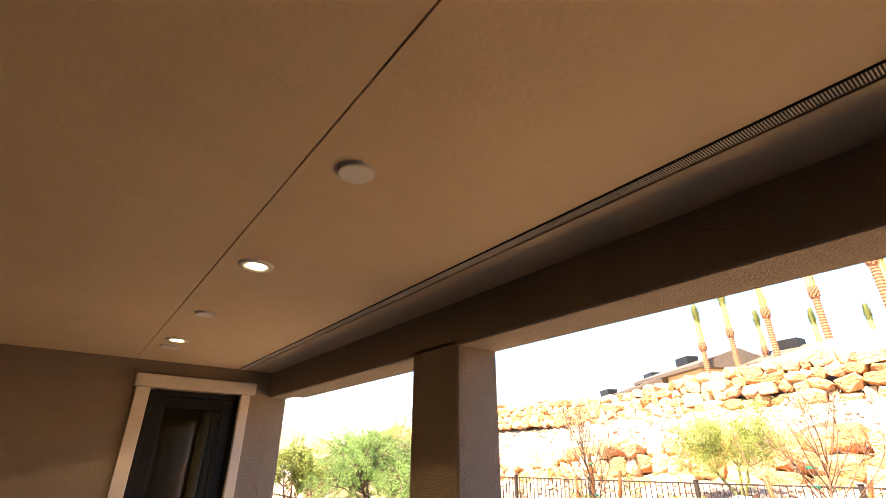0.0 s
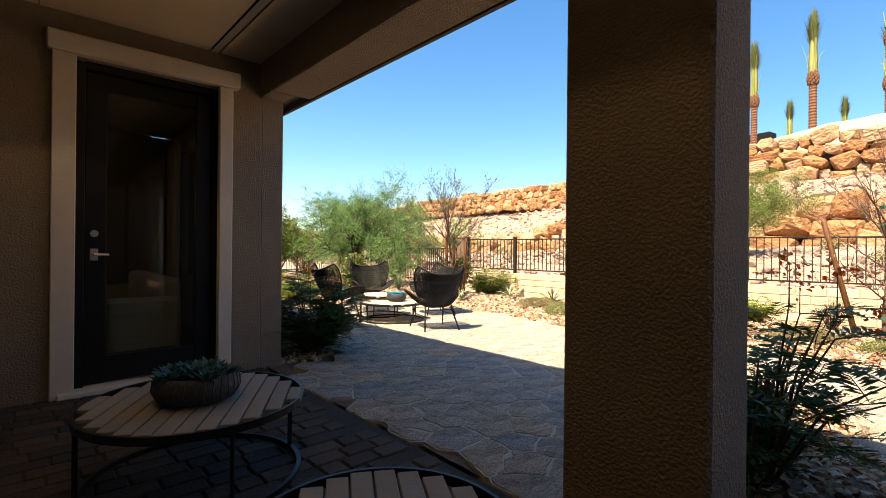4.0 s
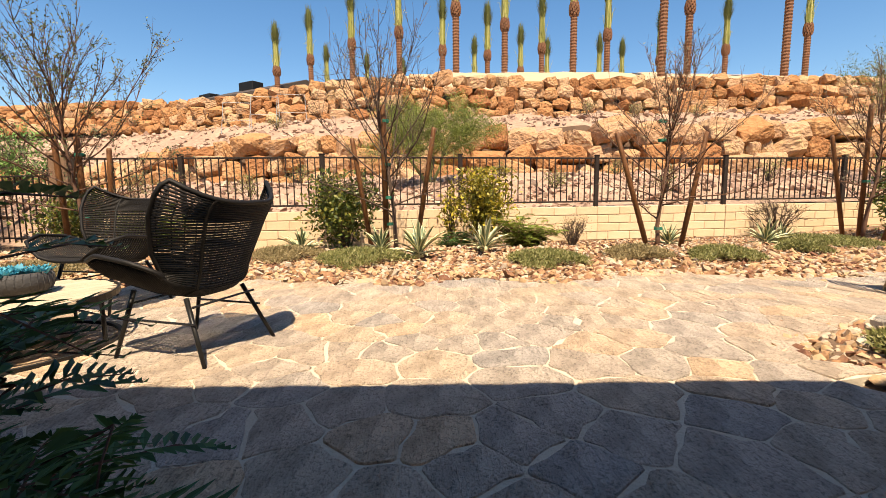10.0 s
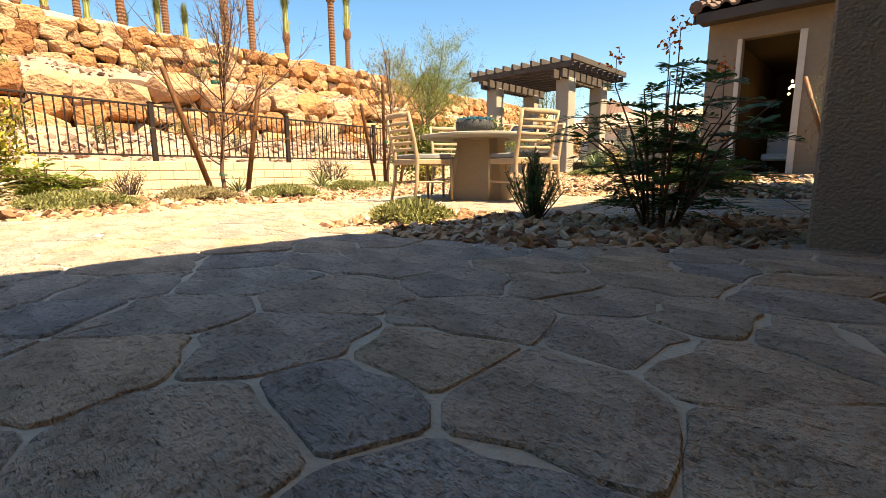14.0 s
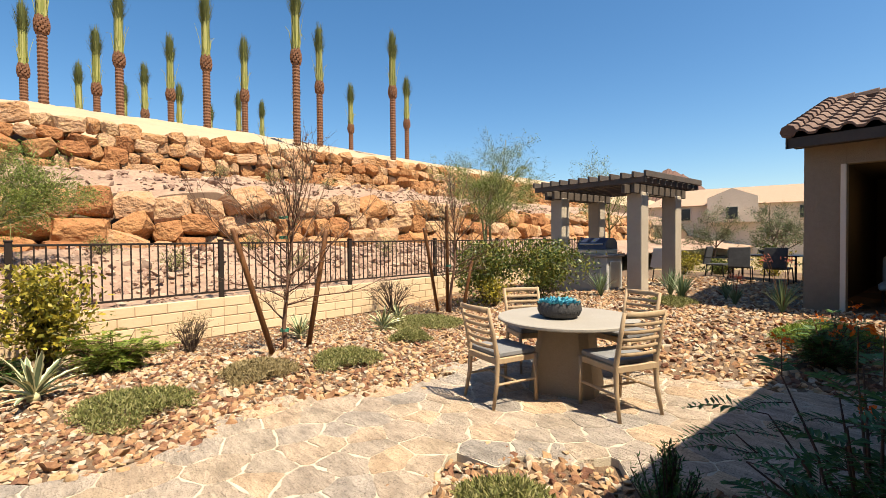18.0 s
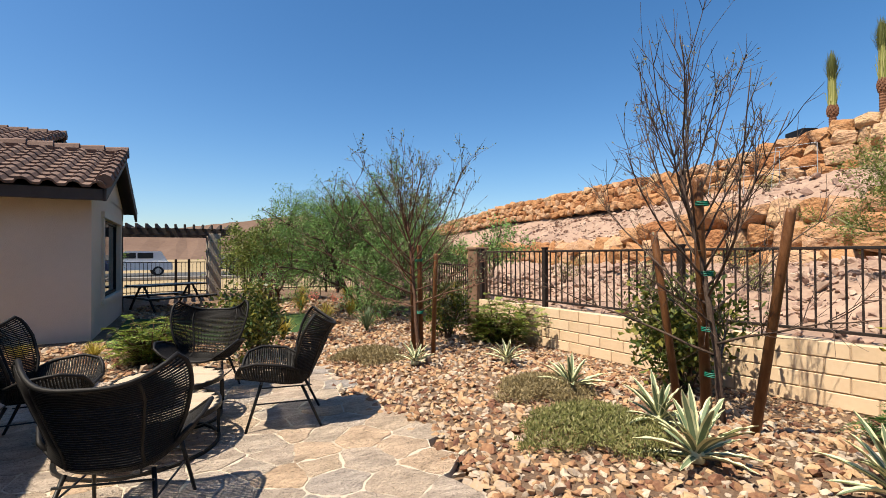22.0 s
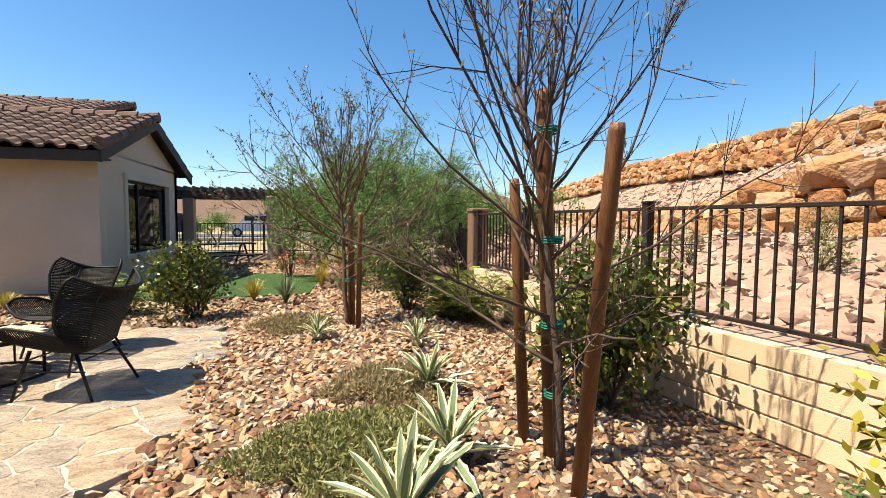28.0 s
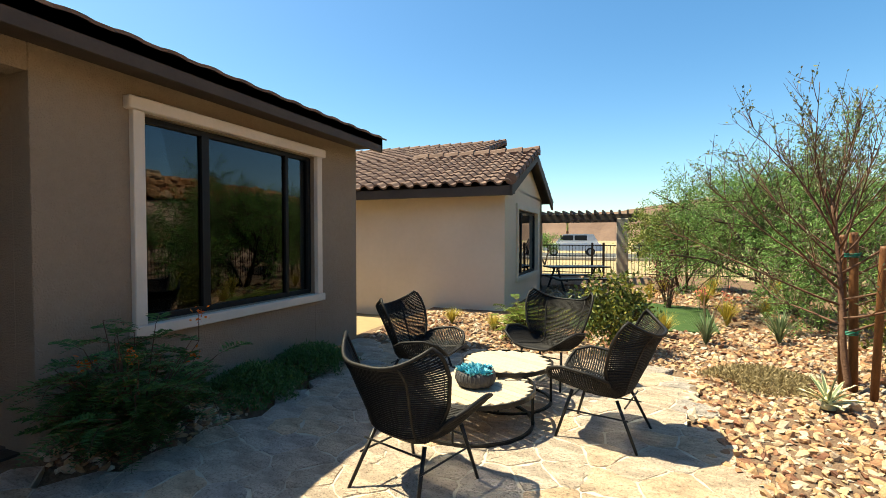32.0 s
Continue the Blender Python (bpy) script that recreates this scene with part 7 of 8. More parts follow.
def spiky(name, m, r, h, n, seed, leaf, label, cat, flower=None, width=0.008):
    """A tuft of thin arching blades."""
    rng = np.random.default_rng(seed)
    t = thing(name, label, cat, m)
    g = Geo()
    for _ in range(n):
        a, e = rng.uniform(0, 2 * np.pi), rng.uniform(0.15, 1.0)
        d = np.array([math.cos(a), math.sin(a), 0])
        s = np.array([-math.sin(a), math.cos(a), 0]) * width
        ln = h * rng.uniform(0.7, 1.1)
        pts = [d * r * e * k ** 1.4 + np.array([0, 0, ln * (k - 0.28 * e * k * k)]) for k in (0, 0.35, 0.7, 1.0)]
        v = []
        for k, p in enumerate(pts):
            w = (1.0, 0.9, 0.6, 0.08)[k]
            v += [p - s * w, p + s * w]
        g.add(v, [(0, 1, 3, 2), (2, 3, 5, 4), (4, 5, 7, 6)])
    part("blade_tuft", g, leaf, t, "thin arching blades", kind="stuff")
    if flower:
        st, fl = Geo(), []
        for k in range(4):
            a = rng.uniform(0, 6.28)
            e = np.array([math.cos(a) * r * 0.7, math.sin(a) * r * 0.7, h * 1.6])
            st.tube([(0, 0, 0), e * 0.5 + np.array([0, 0, 0.1]), e], [0.006, 0.005, 0.003], 4)
            fl.append(e - np.array([0, 0, 0.12]) + rng.normal(0, 0.035, (16, 3)))
        part("flower_stalk", st, BARK_RED, t, "slender flower stalks")
        v = leaves(np.concatenate(fl), 0.05, 0.016, rng)
        part("blossom", Geo().add(v, quads(v)), flower, t, "coral flowers", kind="stuff")
    return t


for i, (x, y, r, h, kind) in enumerate(((7.5, 12.4, 0.3, 0.42, 0), (8.0, 12.1, 0.34, 0.5, 2), (8.9, 12.4, 0.36, 0.48, 1), (8.5, 13.6, 0.32, 0.5, 0), (7.5, 16.6, 0.32, 0.5, 0), (8.5, 15.9, 0.35, 0.5, 0), (9.2, 14.3, 0.32, 0.45, 0), (4.3, 12.3, 0.25, 0.3, 0),
                                       (5.1, 12.0, 0.25, 0.3, 0), (8.9, 17.6, 0.4, 0.6, 0), (10.5, 18.8, 0.4, 0.6, 0), (7.9, 18.3, 0.35, 0.5, 0), (6.1, 12.6, 0.25, 0.32, 0), (6.1, -3.5, 0.45, 0.62, 2), (7.7, -3.6, 0.48, 0.66, 1), (8.2, -4.3, 0.5, 0.68, 1), (9.2, -3.3, 0.45, 0.62, 1),
                                       (7.3, -4.7, 0.34, 0.45, 1), (6.9, -3.9, 0.3, 0.4, 2), (9.7, 13.6, 0.35, 0.45, 1))):
    spiky(("grass_clump", "yucca", "flowering_yucca")[kind], pose(x, y, zt(x, y)), r, h, 160 if kind == 0 else 70, 400 + i, (LEAF_GRASS, LEAF_YUCCA, LEAF_YUCCA)[kind],
          ("yellow ornamental grass clump", "spiky grey-green yucca clump", "spiky yucca with coral flower stalks")[kind], "grass" if kind == 0 else "yucca", FLOWER_RED if kind == 2 else None, 0.006 if kind == 0 else 0.011)


def ferny(m, h, r, n, seed, leaf, label, flowers=0):
    """A shrub of feathery fronds on thin stems."""
    rng = np.random.default_rng(seed)
    t = thing("feathery_shrub", label, "shrub", m)
    stems, lf, fl = Geo(), [], []
    for i in range(n):
        a, e = rng.uniform(0, 2 * np.pi), rng.uniform(0.1, 1.0) ** 0.7
        base = np.array([math.cos(a) * 0.1 * r, math.sin(a) * 0.1 * r, 0])
        top = np.array([math.cos(a) * r * e * 0.75, math.sin(a) * r * e * 0.75, h * rng.uniform(0.45, 1.0) * (1.05 - 0.4 * e)])
        mid = (base + top) / 2 + np.array([0, 0, 0.12 * h])
        stems.tube([base, mid, top], [0.008, 0.006, 0.003], 4)
        for k in range(7):
            p0 = base * 0.7 + mid * 0.3 + (top - base * 0.7 - mid * 0.3) * (k / 6)
            b = rng.uniform(0, 2 * np.pi)
            d = np.array([math.cos(b), math.sin(b), rng.uniform(0.0, 0.6)])
            d /= np.linalg.norm(d)
            side = np.cross(d, (0, 0, 1))
            side /= np.linalg.norm(side)
            fr = rng.uniform(0.16, 0.30) * (0.75 + 0.4 * h)
            q = 13
            s = np.linspace(0.12, 1, q)
            pts = p0 + d * fr * s[:, None] + np.array([0, 0, -0.35 * fr]) * (s ** 2)[:, None]
            stems.tube([p0, pts[q // 2], pts[-1]], [0.003, 0.0025, 0.0012], 3)
            for sg in (-1, 1):
                pl = fr * 0.27 * np.sin(np.pi * np.clip(0.16 + 0.8 * s, 0, 1))[:, None]
                dirs = side * sg + d * 0.35 + rng.normal(0, 0.12, (q, 3))
                tip = pts + dirs * pl
                wv = d * 0.0085 * (0.7 + h * 0.5)
                lf.append(np.stack([pts - wv * 0.4, (pts + tip) / 2 - wv + (0, 0, 0.004), tip, (pts + tip) / 2 + wv + (0, 0, 0.004)], 1).reshape(-1, 3))
        if i < flowers:
            st = top + np.array([0, 0, rng.uniform(0.1, 0.3)])
            stems.tube([top, st], [0.004, 0.002], 3)
            fl.append(st + rng.normal(0, 0.028, (26, 3)))
    part("branchwork", stems, BARK_RED, t, "thin branching stems", kind="stuff")
    v = np.concatenate(lf)
    part("foliage", Geo().add(v, quads(v)), leaf, t, "feathery divided fronds", kind="stuff")
    if fl:
        v = leaves(np.concatenate(fl), 0.03, 0.02, rng)
        part("blossom", Geo().add(v, quads(v)), FLOWER_ORANGE, t, "orange-red flowers", kind="stuff")
    return t


ferny(pose(3.92, 7.18, -0.02), 1.0, 0.74, 66, 1, LEAF_FERN, "dark feathery shrub with orange flowers in the house bed", 5)
ferny(pose(4.25, 3.2, -0.02), 1.05, 0.72, 22, 4, LEAF_FERN, "open feathery shrub with orange flowers in the gravel island", 5)
ferny(pose(5.05, -0.7, 0.02), 0.6, 0.6, 34, 5, LEAF_FERN, "dark feathery shrub in the bed by the wing", 3)
ferny(pose(10.42, 4.95, -0.08), 0.62, 0.66, 50, 6, LEAF_SUN_TINT, "sunlit feathery green shrub by the wall")
ferny(pose(10.45, 10.6, -0.1), 0.92, 0.9, 64, 7, LEAF_SUN_TINT, "sunlit feathery green shrub near the pilaster")
ferny(pose(5.75, 11.6, -0.03), 0.72, 0.7, 46, 8, LEAF_SUN_TINT, "feathery green shrub by the side building")
ferny(pose(10.75, 5.95, -0.12), 0.35, 0.4, 16, 9, LEAF_FERN, "small feathery shrub at the foot of the wall")
rm = thing("rosemary_shrub", "dark upright needle-leaved shrub in the gravel island", "shrub", pose(4.98, 3.3, -0.02))
rng = np.random.default_rng(77)
stems, lf = Geo(), []
for i in range(60):
    a, e = rng.uniform(0, 6.28), rng.uniform(0, 1)
    top = np.array([math.cos(a) * 0.2 * e, math.sin(a) * 0.2 * e, rng.uniform(0.28, 0.46) * (1 - 0.3 * e)])
    stems.tube([top * (0.15, 0.15, 0), top], [0.006, 0.003], 4)
    s = rng.uniform(0.1, 1, (70, 1))
    lf.append(top * s + rng.normal(0, 0.006, (70, 3)))
part("branchwork", stems, BARK, rm, "upright stems", kind="stuff")
v = leaves(np.concatenate(lf), 0.035, 0.006, rng, aim=np.array([0, 0, 0.7]))
part("foliage", Geo().add(v, quads(v)), LEAF_FERN, rm, "short dark needles", kind="stuff")
LAWN = [(5.05, 13.0), (6.3, 12.6), (8.3, 12.95), (8.5, 15.5), (6.9, 16.3), (5.05, 16.3)]
structure("turf_strip", Geo().prism(LAWN, -0.2, 0.012), TURF, "bright green artificial turf patch", "lawn")


# palms with tied-up fronds on the crest
def palm():
    rng = np.random.default_rng(9)
    t = thing("palm_tree", "young date palm with its fronds tied upright", "palm", None, "palms on the crest")
    g = Geo()
    zs = np.linspace(-3.6, 4.3, 80)
    g.tube([(0, 0, z) for z in zs], [0.27 + 0.045 * (i % 2) + 0.0 for i in range(80)], 10)
    part("trunk", g, PALM_TRUNK, t, "ringed reddish trunk")
    hub = Geo()
    for i in range(54):
        a, z = i * 2.4, 3.95 + 0.85 * i / 54
        r = 0.27 + 0.12 * math.sin(math.pi * (i + 6) / 60)
        hub.box((r * math.cos(a), r * math.sin(a), z), (0.15, 0.18, 0.2), 0.03, a)
    part("boot_collar", hub, PALM_TRUNK, t, "cut frond bases", kind="stuff")
    rows = [("frond_sheaf", LEAF_PALM, "bundled yellow-green fronds", 320), ("crown_tip", LEAF_PALM_TIP, "dark green ragged frond ends", 520)]
    for nm, mat, lb, n in rows:
        v = []
        for _ in range(n):
            a, e = rng.uniform(0, 6.28), rng.uniform(0.35, 1) ** 0.5
            d = np.array([math.cos(a), math.sin(a), 0])
            s = np.array([-math.sin(a), math.cos(a), 0])
            if nm == "frond_sheaf":
                z0, z1 = rng.uniform(4.4, 5.2), rng.uniform(6.6, 8.0)
                r0, r1, w0, w1 = 0.35 * e, (0.24 + 0.1 * rng.uniform(-1, 1)) * e, 0.028, 0.016
            else:
                z0 = rng.uniform(6.6, 8.1)
                z1 = z0 + rng.uniform(0.6, 1.3)
                r0, r1, w0, w1 = 0.27 * e, (0.40 + 0.26 * rng.uniform(-1, 1)) * e * (1.45 if z0 < 7.4 else 0.9), 0.03, 0.005
            p, q = d * r0 + (0, 0, z0), d * r1 + (rng.normal(0, 0.04), rng.normal(0, 0.04), z1)
            v += [p - s * w0, p + s * w0, q + s * w1, q - s * w1]
        part(nm, Geo().add(v, quads(v)), mat, t, lb, kind="stuff")
    for k in range(5):
        a = k * 1.3 + 0.4
        d = np.array([math.cos(a), math.sin(a), 0])
        part("loose_frond", Geo().tube([d * 0.3 + (0, 0, 4.8), d * 0.5 + (0, 0, 5.9), d * 0.8 + (0, 0, 5.6 + 0.3 * k)], [0.03, 0.025, 0.008], 4), LEAF_PALM, t)
    return t


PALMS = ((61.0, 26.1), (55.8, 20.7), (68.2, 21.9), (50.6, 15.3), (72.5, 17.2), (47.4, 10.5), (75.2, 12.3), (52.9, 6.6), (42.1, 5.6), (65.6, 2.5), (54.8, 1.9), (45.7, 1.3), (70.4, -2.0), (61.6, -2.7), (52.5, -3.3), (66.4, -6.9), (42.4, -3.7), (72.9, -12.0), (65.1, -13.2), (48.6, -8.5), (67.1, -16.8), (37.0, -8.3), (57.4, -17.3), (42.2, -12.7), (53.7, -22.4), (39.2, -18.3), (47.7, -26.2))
first_palm = None
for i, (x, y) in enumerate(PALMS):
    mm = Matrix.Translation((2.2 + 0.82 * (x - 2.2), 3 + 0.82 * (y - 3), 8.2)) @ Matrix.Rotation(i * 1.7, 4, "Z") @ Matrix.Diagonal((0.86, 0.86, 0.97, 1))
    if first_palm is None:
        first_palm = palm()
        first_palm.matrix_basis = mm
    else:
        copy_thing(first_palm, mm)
for x, y in ((12, 120), (22, 125), (-6, 118), (34, 130), (-30, 122)):
    copy_thing(first_palm, Matrix.Translation((x, y, -0.5)) @ Matrix.Scale(0.75, 4))


# ---- stones, laid last ----
def rock_shapes(n, seed, rough=0.25, pts=14, flat=(1.0, 0.8, 0.6), block=0.0):
    """Angular stones: hulls of random points."""
    out = []
    rng = np.random.default_rng(seed)
    for _ in range(n):
        p = rng.normal(size=(pts, 3))
        p /= np.linalg.norm(p, axis=1)[:, None]
        if block:
            p = np.sign(p) * np.abs(p) ** (1 - block)
            p /= np.abs(p).max(axis=1)[:, None] ** block
        p *= rng.uniform(1 - rough, 1 + rough, (pts, 1)) * np.array(flat) * 0.5
        bm = bmesh.new()
        for q in p:
            bm.verts.new(q)
        res = bmesh.ops.convex_hull(bm, input=bm.verts)
        drop = [e for e in res["geom_interior"] + res["geom_unused"] if isinstance(e, bmesh.types.BMVert)]
        bmesh.ops.delete(bm, geom=list(set(drop)), context="VERTS")
        bm.verts.ensure_lookup_table()
        bm.verts.index_update()
        v = np.array([w.co[:] for w in bm.verts])
        f = [tuple(w.index for w in q.verts) for q in bm.faces]
        bm.free()
        out.append((v, f))
    return out


PEBBLES = rock_shapes(24, 1, 0.22, 13, (1.15, 0.85, 0.55))


def scatter(name, label, points, sizes, mat, seed, sink=0.25):
    """One mesh of many loose stones."""
    rng = np.random.default_rng(seed)
    g = Geo()
    for (x, y, z), s in zip(points, sizes):
        v, f = PEBBLES[rng.integers(len(PEBBLES))]
        a = rng.uniform(0, 6.283)
        c, sn = math.cos(a), math.sin(a)
        t = rng.normal(0, 0.35, 2)
        r = np.array([[c, -sn, 0], [sn, c, 0], [0, 0, 1]]) @ np.array([[1, 0, t[0]], [0, 1, t[1]], [-t[0], -t[1], 1]])
        w = (v * s) @ r.T
        w += (x, y, z - w[:, 2].min() * (1 - 2 * sink) - s * 0.05)
        g.add(w, f)
    return tagged(part(name, g, mat, None), label, "rocks", kind="stuff")


def field(x0, x1, y0, y1, pitch, seed, keep):
    rng = np.random.default_rng(seed)
    xs, ys = np.meshgrid(np.arange(x0, x1, pitch), np.arange(y0, y1, pitch))
    x = xs.ravel() + rng.uniform(-0.5, 0.5, xs.size) * pitch
    y = ys.ravel() + rng.uniform(-0.5, 0.5, xs.size) * pitch
    k = keep(x, y)
    x, y = x[k], y[k]
    return np.stack([x, y, yard_z(x, y)], 1), rng


def loose(x, y):
    return ~on_paving(x, y) & (x < wall_x(y) - 0.1) & (x > 3.46)


pts, rng = field(6.9, 11.0, -3.6, 11.4, 0.056, 1, lambda x, y: loose(x, y) & ((x < 10.5) | (y < 0.5)) & ~((y > 10.9) & (x < 7.4)))
scatter("landscape_rocks", "loose angular tan, ochre and brown landscape rocks", pts, rng.uniform(0.036, 0.08, len(pts)) * rng.choice([0.8, 1.0, 1.3], len(pts), p=[0.35, 0.5, 0.15]), ROCK, 2)
pts, rng = field(7.3, 8.7, 3.5, 7.4, 0.12, 8, loose)
scatter("landscape_rocks", "larger angular tan rocks edging the paving", pts, rng.uniform(0.055, 0.10, len(pts)), ROCK, 3)
pts, rng = field(10.0, 12.6, -3.6, 12.6, 0.062, 4, lambda x, y: loose(x, y) & (x > 10.2))
scatter("gravel", "small tan gravel along the foot of the wall", pts, rng.uniform(0.03, 0.065, len(pts)), ROCK, 5)
pts, rng = field(3.46, 6.3, 2.2, 4.5, 0.055, 6, lambda x, y: inside(ISLAND, x, y))
scatter("gravel", "mixed brown gravel of the planted island", pts, rng.uniform(0.035, 0.085, len(pts)), ROCK, 7)
pts, rng = field(3.46, 4.4, 6.8, 10.4, 0.055, 9, lambda x, y: inside(HOUSE_BED, x, y))
scatter("gravel", "mixed brown gravel of the bed along the house", pts, rng.uniform(0.035, 0.085, len(pts)), ROCK, 8)
pts, rng = field(3.5, 11.4, 10.5, 13.4, 0.085, 10, lambda x, y: loose(x, y) & ((y > 11.2) | (x < 7.4)) & ~inside(LAWN, x, y))
scatter("gravel", "tan gravel beside the side building", pts, rng.uniform(0.05, 0.09, len(pts)), ROCK, 9)
pts, rng = field(4.6, 11.6, 13.4, 19.5, 0.17, 11, lambda x, y: loose(x, y) & ~inside(LAWN, x, y) & ((x > 5.0)))
scatter("gravel", "tan gravel of the side yard", pts, rng.uniform(0.07, 0.13, len(pts)), ROCK, 10)
pts, rng = field(3.5, 9.5, -4.1, 1.0, 0.085, 12, lambda x, y: loose(x, y) & (x < 8.6))
scatter("landscape_rocks", "angular tan rocks between the dining paving and the wing", pts, rng.uniform(0.05, 0.10, len(pts)), ROCK, 11)
pts, rng = field(6.0, 13.2, -9.5, -3.6, 0.15, 13, lambda x, y: x < wall_x(y) - 0.15)
scatter("gravel", "tan gravel round the grill pergola", pts, rng.uniform(0.06, 0.11, len(pts)), ROCK, 12)

# rocks that spill over the edge of the paving
rng = np.random.default_rng(71)
edge_pts = []
for line in (PATIO_EDGE[4:-1], ISLAND + ISLAND[:1]):
    for (x0, y0), (x1, y1) in zip(line, line[1:]):
        if min(x0, x1) < 3.5:
            continue
        for s in np.arange(0, 1, 0.03 / math.hypot(x1 - x0, y1 - y0)):
            edge_pts.append((x0 + (x1 - x0) * s + rng.normal(0, 0.07), y0 + (y1 - y0) * s + rng.normal(0, 0.07), -0.02))
scatter("landscape_rocks", "tan and brown rocks spilling along the edge of the flagstones", edge_pts, [rng.uniform(0.035, 0.07) if x < 6.2 and 2.2 < y < 4.5 else rng.uniform(0.05, 0.11) for x, y, z in edge_pts], ROCK, 72)

# rubble on the slope behind the fence and on the terrace
rng = np.random.default_rng(21)
n = 11000
y = rng.uniform(-16, 26, n)
x = wall_x(y) + 0.35 + rng.uniform(0, 1, n) ** 0.9 * 5.6
s = rng.choice([0.06, 0.1, 0.15, 0.23], n, p=[0.3, 0.35, 0.25, 0.1])
x = np.concatenate([x, 18.6 + shift_x(ty := rng.uniform(-20, 40, 2600)) + rng.uniform(0, 4.6, 2600)])
y = np.concatenate([y, ty])
s = np.concatenate([s, rng.choice([0.12, 0.2, 0.32], 2600, p=[0.55, 0.35, 0.1])])
scatter("slope_rubble", "loose pinkish tan rubble on the slope", np.stack([x, y, hill_z(x, y)], 1), s, RUBBLE, 22)

# stacked boulder walls
BOULDERS = []
for k, (v, f) in enumerate(rock_shapes(24, 31, 0.12, 34, (1.05, 1.05, 1.05), 0.42)):
    g = Geo().add(v, f)
    me = g.mesh("boulder")
    me.materials.append(BOULDER)
    BOULDERS.append((me, v, f))


def boulder_wall(name, label, x0, lean, z0, courses, width, height, y_lo, y_hi, near, seed, rise):
    rng = np.random.default_rng(seed)
    t = thing(name, label, "boulder wall", kind="structure")
    rest = Geo()
    made = 0
    for c in range(courses):
        y = y_lo + rng.uniform(0, width)
        while y < y_hi:
            w = width * rng.choice([0.6, 0.85, 1.05, 1.3], p=[0.22, 0.33, 0.28, 0.17])
            h = height * rng.uniform(0.85, 1.3)
            yc = y + w / 2
            fade = 1 - 0.25 * float(smooth_step(45, 90, yc))
            z = (z0 + (c + 0.45) * height + rng.normal(0, 0.11) * height + 0.10 * math.sin(yc * 0.35 + seed) + float(rise(yc))) * fade
            x = x0 + lean * (c + 0.5) + float(shift_x(yc)) + rng.normal(0, 0.05)
            k = rng.integers(len(BOULDERS))
            m = pose(x, yc, z, rng.normal(0, 11), rng.normal(0, 11), rng.normal(0, 14)) @ Matrix.Diagonal((max(w, height) * rng.uniform(0.85, 1.05), w * 0.955, h * 1.03, 1))
            if near[0] < yc < near[1] and made < 300:
                part("boulder", BOULDERS[k][0], BOULDER, t, at=m)
                made += 1
            else:
                a = np.array(m)
                rest.add(BOULDERS[k][1] @ a[:3, :3].T + a[:3, 3], BOULDERS[k][2])
            y += w * 0.97
    part("boulder_mass", rest, BOULDER_FAR, t, "ochre boulders further along", kind="stuff")
    return t


boulder_wall("wall_boulder_lower", "wall of large stacked ochre boulders on the slope", 17.4, 0.16, 1.0, 3, 0.84, 0.57, -30, 60, (-9, 17), 41, lambda y: -lower_drop(y))
boulder_wall("wall_boulder_upper", "upper wall of stacked ochre boulders below the bank", 23.4, 0.13, 3.72, 4, 0.66, 0.45, -34, 75, (-8, 21), 43, upper_lift)


# flagstones: cells round scattered seeds, cut to the paving's outline
def clip(poly, nx, ny, d):
    """The part of a convex polygon where nx * x + ny * y <= d."""
    out = []
    for (x0, y0), (x1, y1) in zip(poly, poly[1:] + poly[:1]):
        a, b = nx * x0 + ny * y0 - d, nx * x1 + ny * y1 - d
        if a <= 0:
            out.append((x0, y0))
        if a * b < 0:
            t = a / (a - b)
            out.append((x0 + (x1 - x0) * t, y0 + (y1 - y0) * t))
    return out


def cells(seeds, reach):
    seeds = np.array(seeds)
    for i, (sx, sy) in enumerate(seeds):
        poly = [(sx - reach, sy - reach), (sx + reach, sy - reach), (sx + reach, sy + reach), (sx - reach, sy + reach)]
        d = seeds - seeds[i]
        r = np.hypot(*d.T)
        for j in np.argsort(r)[1:22]:
            if r[j] > 2 * reach:
                break
            nx, ny = d[j] / r[j]
            poly = clip(poly, nx, ny, nx * (sx + seeds[j, 0]) / 2 + ny * (sy + seeds[j, 1]) / 2)
            if len(poly) < 3:
                break
        if len(poly) >= 3:
            yield poly


def shrink(poly, d):
    out = list(poly)
    for (x0, y0), (x1, y1) in zip(poly, poly[1:] + poly[:1]):
        ex, ey = x1 - x0, y1 - y0
        ln = math.hypot(ex, ey)
        if ln < 1e-6:
            continue
        nx, ny = ey / ln, -ex / ln
        out = clip(out, nx, ny, nx * x0 + ny * y0 - d)
        if len(out) < 3:
            return []
    return out


def wavy(poly, rng, step=0.07, amp=0.011):
    """Splits edges and shakes them a little, rounding corners."""
    out = []
    n = len(poly)
    for i in range(n):
        (xa, ya), (x0, y0), (x1, y1) = poly[i - 1], poly[i], poly[(i + 1) % n]
        ln = math.hypot(x1 - x0, y1 - y0)
        la = math.hypot(xa - x0, ya - y0)
        c = min(0.014, ln * 0.3, la * 0.3)
        out.append((x0 + (xa - x0) / (la + 1e-9) * c, y0 + (ya - y0) / (la + 1e-9) * c))
        out.append((x0 + (x1 - x0) / (ln + 1e-9) * c, y0 + (y1 - y0) / (ln + 1e-9) * c))
        k = int(ln / step)
        for j in range(1, k):
            t = j / k
            out.append((x0 + (x1 - x0) * t + rng.normal(0, amp), y0 + (y1 - y0) * t + rng.normal(0, amp)))
    return out


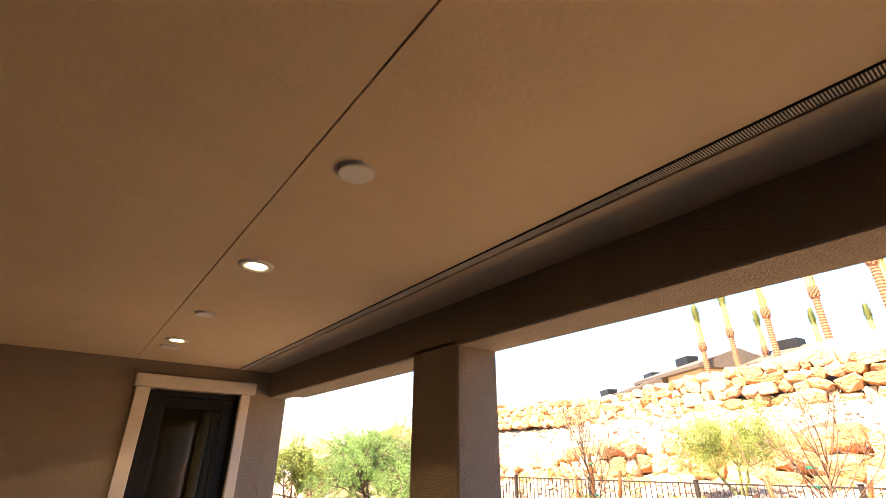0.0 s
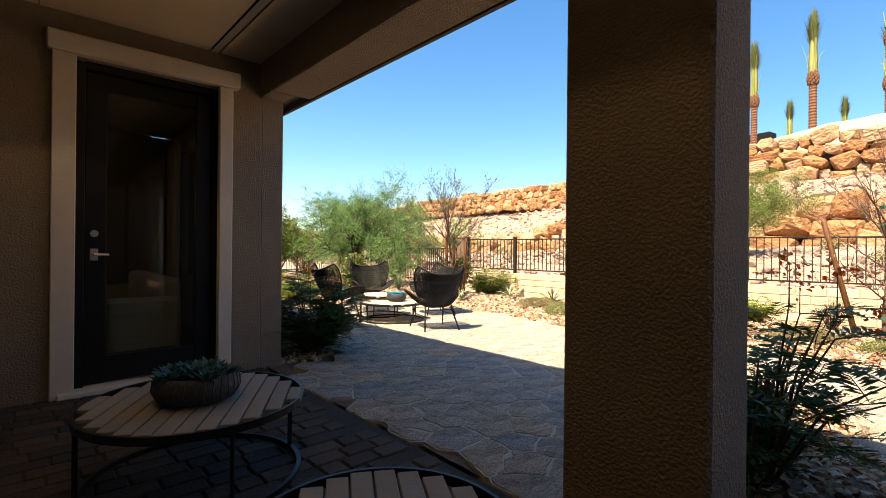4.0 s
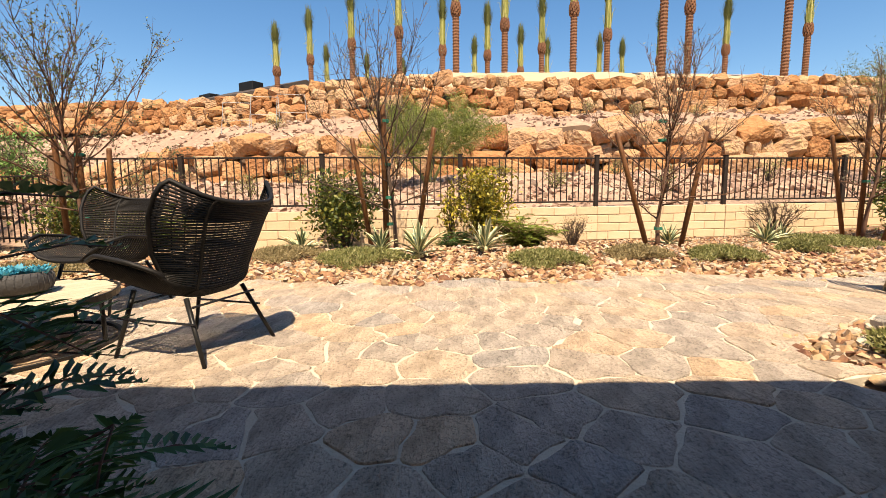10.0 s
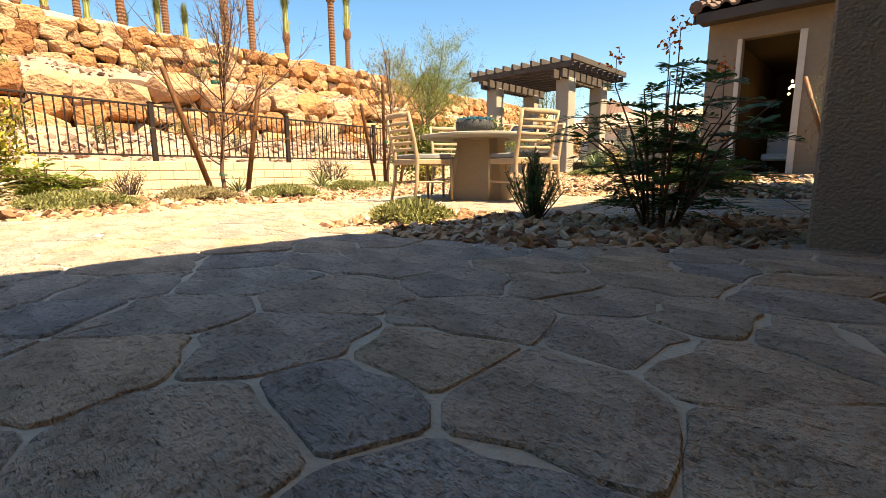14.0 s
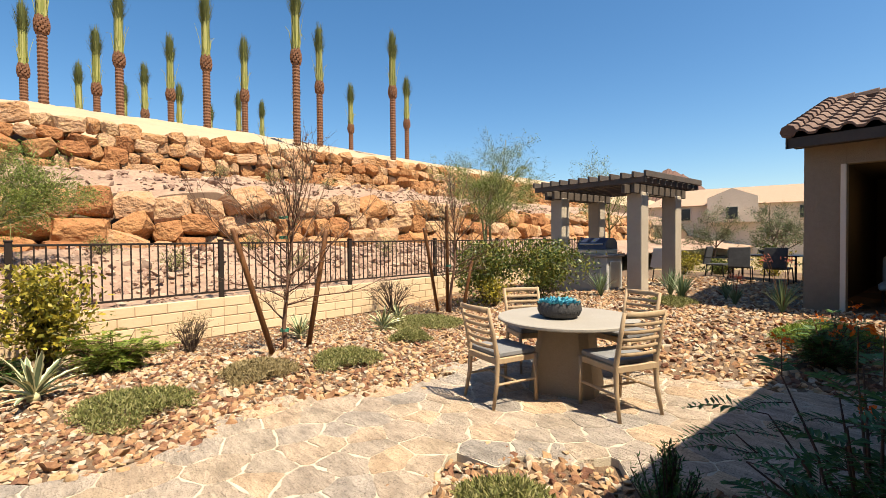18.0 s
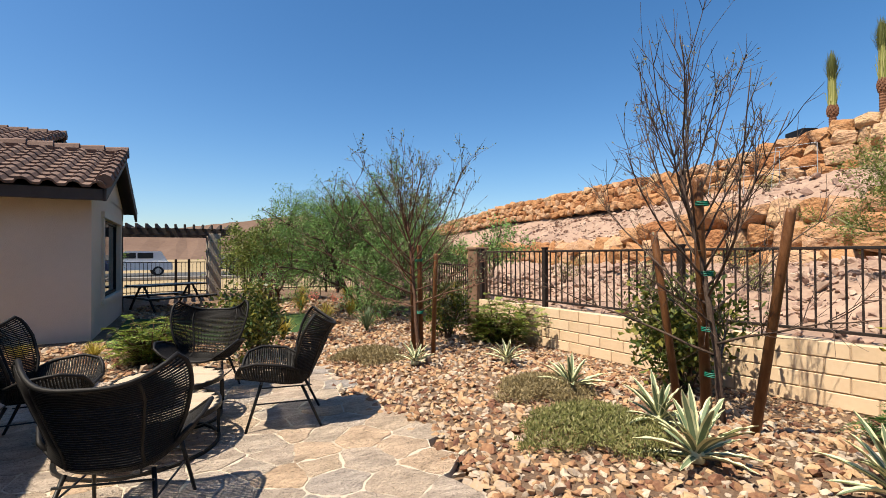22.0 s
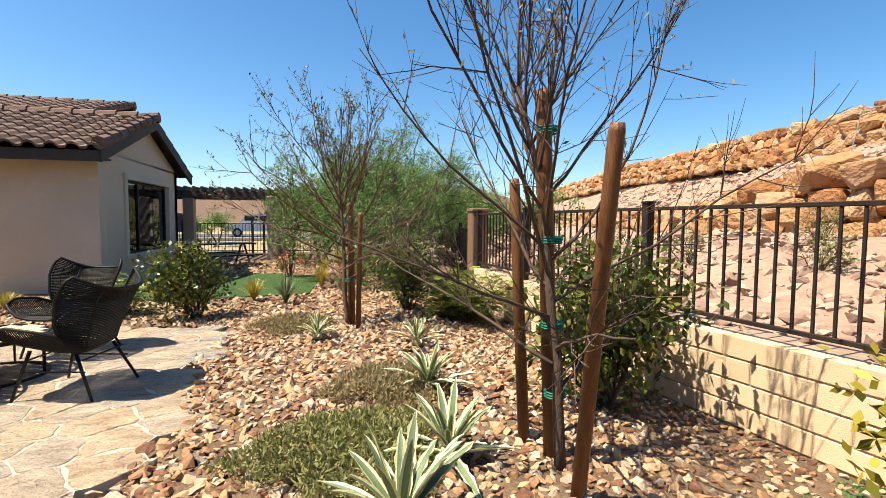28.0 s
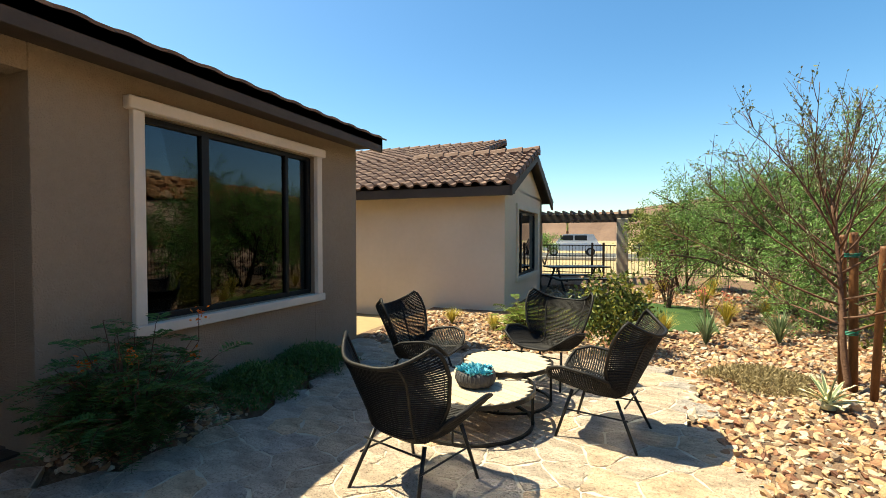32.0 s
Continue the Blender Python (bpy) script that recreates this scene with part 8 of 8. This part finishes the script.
rng = np.random.default_rng(14)
seeds = []
for reach, tries in ((0.36, 420), (0.25, 2600), (0.17, 4600), (0.12, 2200)):
    for _ in range(tries):
        x, y = rng.uniform(3.0, 8.6), rng.uniform(-0.8, 11.4)
        if all((x - a) ** 2 + (y - b) ** 2 > ((reach + r) / 2) ** 2 for a, b, r in seeds):
            seeds.append((x, y, reach))
seeds = [(x, y) for x, y, r in seeds]
paving = thing("floor_paving", "irregular flagstone patio with pale mortar joints", "paving", kind="structure")
stones = 0
mortar, far_flags = Geo(), Geo()
for poly in cells(seeds, 0.75):
    cx, cy = np.mean(poly, axis=0)
    if not (3.26 < cx < 8.2):
        continue
    pin = [bool(on_paving(x, y)) or x < 3.5 for x, y in poly]
    if sum(pin) < len(poly) * 0.4 or not (bool(on_paving(cx, cy)) or (cx < 3.5 and -0.1 < cy < 6.8)):
        continue
    poly = clip(poly, -1, 0, -3.26)
    if len(poly) < 3:
        continue
    if cy > 6.3:
        poly = clip(poly, -1, 0, -3.46) if cx > 3.46 else []
    if len(poly) < 3:
        continue
    mortar.prism(poly, -0.06, -0.0045)
    inner = shrink(poly, rng.uniform(0.004, 0.0078))
    if len(inner) < 3:
        continue
    top = wavy(inner, rng)
    if len(top) < 5:
        continue
    c = np.mean(top, axis=0)
    n = len(top)
    tilt = rng.normal(0, 0.003, 2)
    zo = rng.normal(0, 0.0012)
    ring = lambda k, z: [((x - c[0]) * k, (y - c[1]) * k, z + zo + tilt[0] * (x - c[0]) + tilt[1] * (y - c[1])) for x, y in top]
    bulk = [np.abs(rng.normal(0, 0.003, n)) for _ in (0, 1)]
    v = ring(1.0, -0.05) + ring(1.0, -0.004) + ring(0.985, 0.001)
    v += [(x, y, z + b) for (x, y, z), b in zip(ring(0.74, 0.001), bulk[0])] + [(x, y, z + b) for (x, y, z), b in zip(ring(0.38, 0.001), bulk[1])]
    f = [(i + a * n, (i + 1) % n + a * n, (i + 1) % n + (a + 1) * n, i + (a + 1) * n) for a in (0, 1, 2, 3) for i in range(n)] + [tuple(range(4 * n, 5 * n))]
    if stones < 300 and c[0] < 6.6 and 3.8 < c[1] < 8.4:
        part("flagstone", Geo().add(v, f), FLAG, paving, at=Matrix.Translation((c[0], c[1], 0)))
        stones += 1
    else:
        far_flags.add(np.array(v) + (c[0], c[1], 0), f)
part("flagstone_mass", far_flags, FLAG_FAR, paving, "flagstones of the far end of the patio", kind="stuff")
part("mortar_bed", mortar, MORTAR, paving, "pale sandy mortar between the stones", kind="stuff")

# tumbled pavers under the patio roof
patio_floor = thing("floor_patio", "dark tumbled pavers under the patio roof", "paving", kind="structure")
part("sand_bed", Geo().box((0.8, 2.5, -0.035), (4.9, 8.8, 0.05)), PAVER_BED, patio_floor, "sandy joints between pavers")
PAVES = [Geo().box((0, 0, 0), (w - 0.008, 0.118, 0.06), 0.008).mesh("paver") for w in (0.126, 0.19, 0.25)]
rng = np.random.default_rng(51)
rest = Geo()
count = 0
for row in range(70):
    y = -1.8 + row * 0.126
    x = -1.6 + rng.uniform(0, 0.1)
    while x < 3.22:
        k = rng.integers(3)
        w = (0.126, 0.19, 0.25)[k]
        if x + w > 3.25:
            break
        z = -0.029 + rng.normal(0, 0.0012)
        if x > 1.3 and 2.9 < y < 6.6 and count < 300:
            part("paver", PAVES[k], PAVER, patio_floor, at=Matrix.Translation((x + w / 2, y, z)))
            count += 1
        else:
            rest.box((x + w / 2, y, z), (w - 0.008, 0.118, 0.06), 0.006)
        x += w
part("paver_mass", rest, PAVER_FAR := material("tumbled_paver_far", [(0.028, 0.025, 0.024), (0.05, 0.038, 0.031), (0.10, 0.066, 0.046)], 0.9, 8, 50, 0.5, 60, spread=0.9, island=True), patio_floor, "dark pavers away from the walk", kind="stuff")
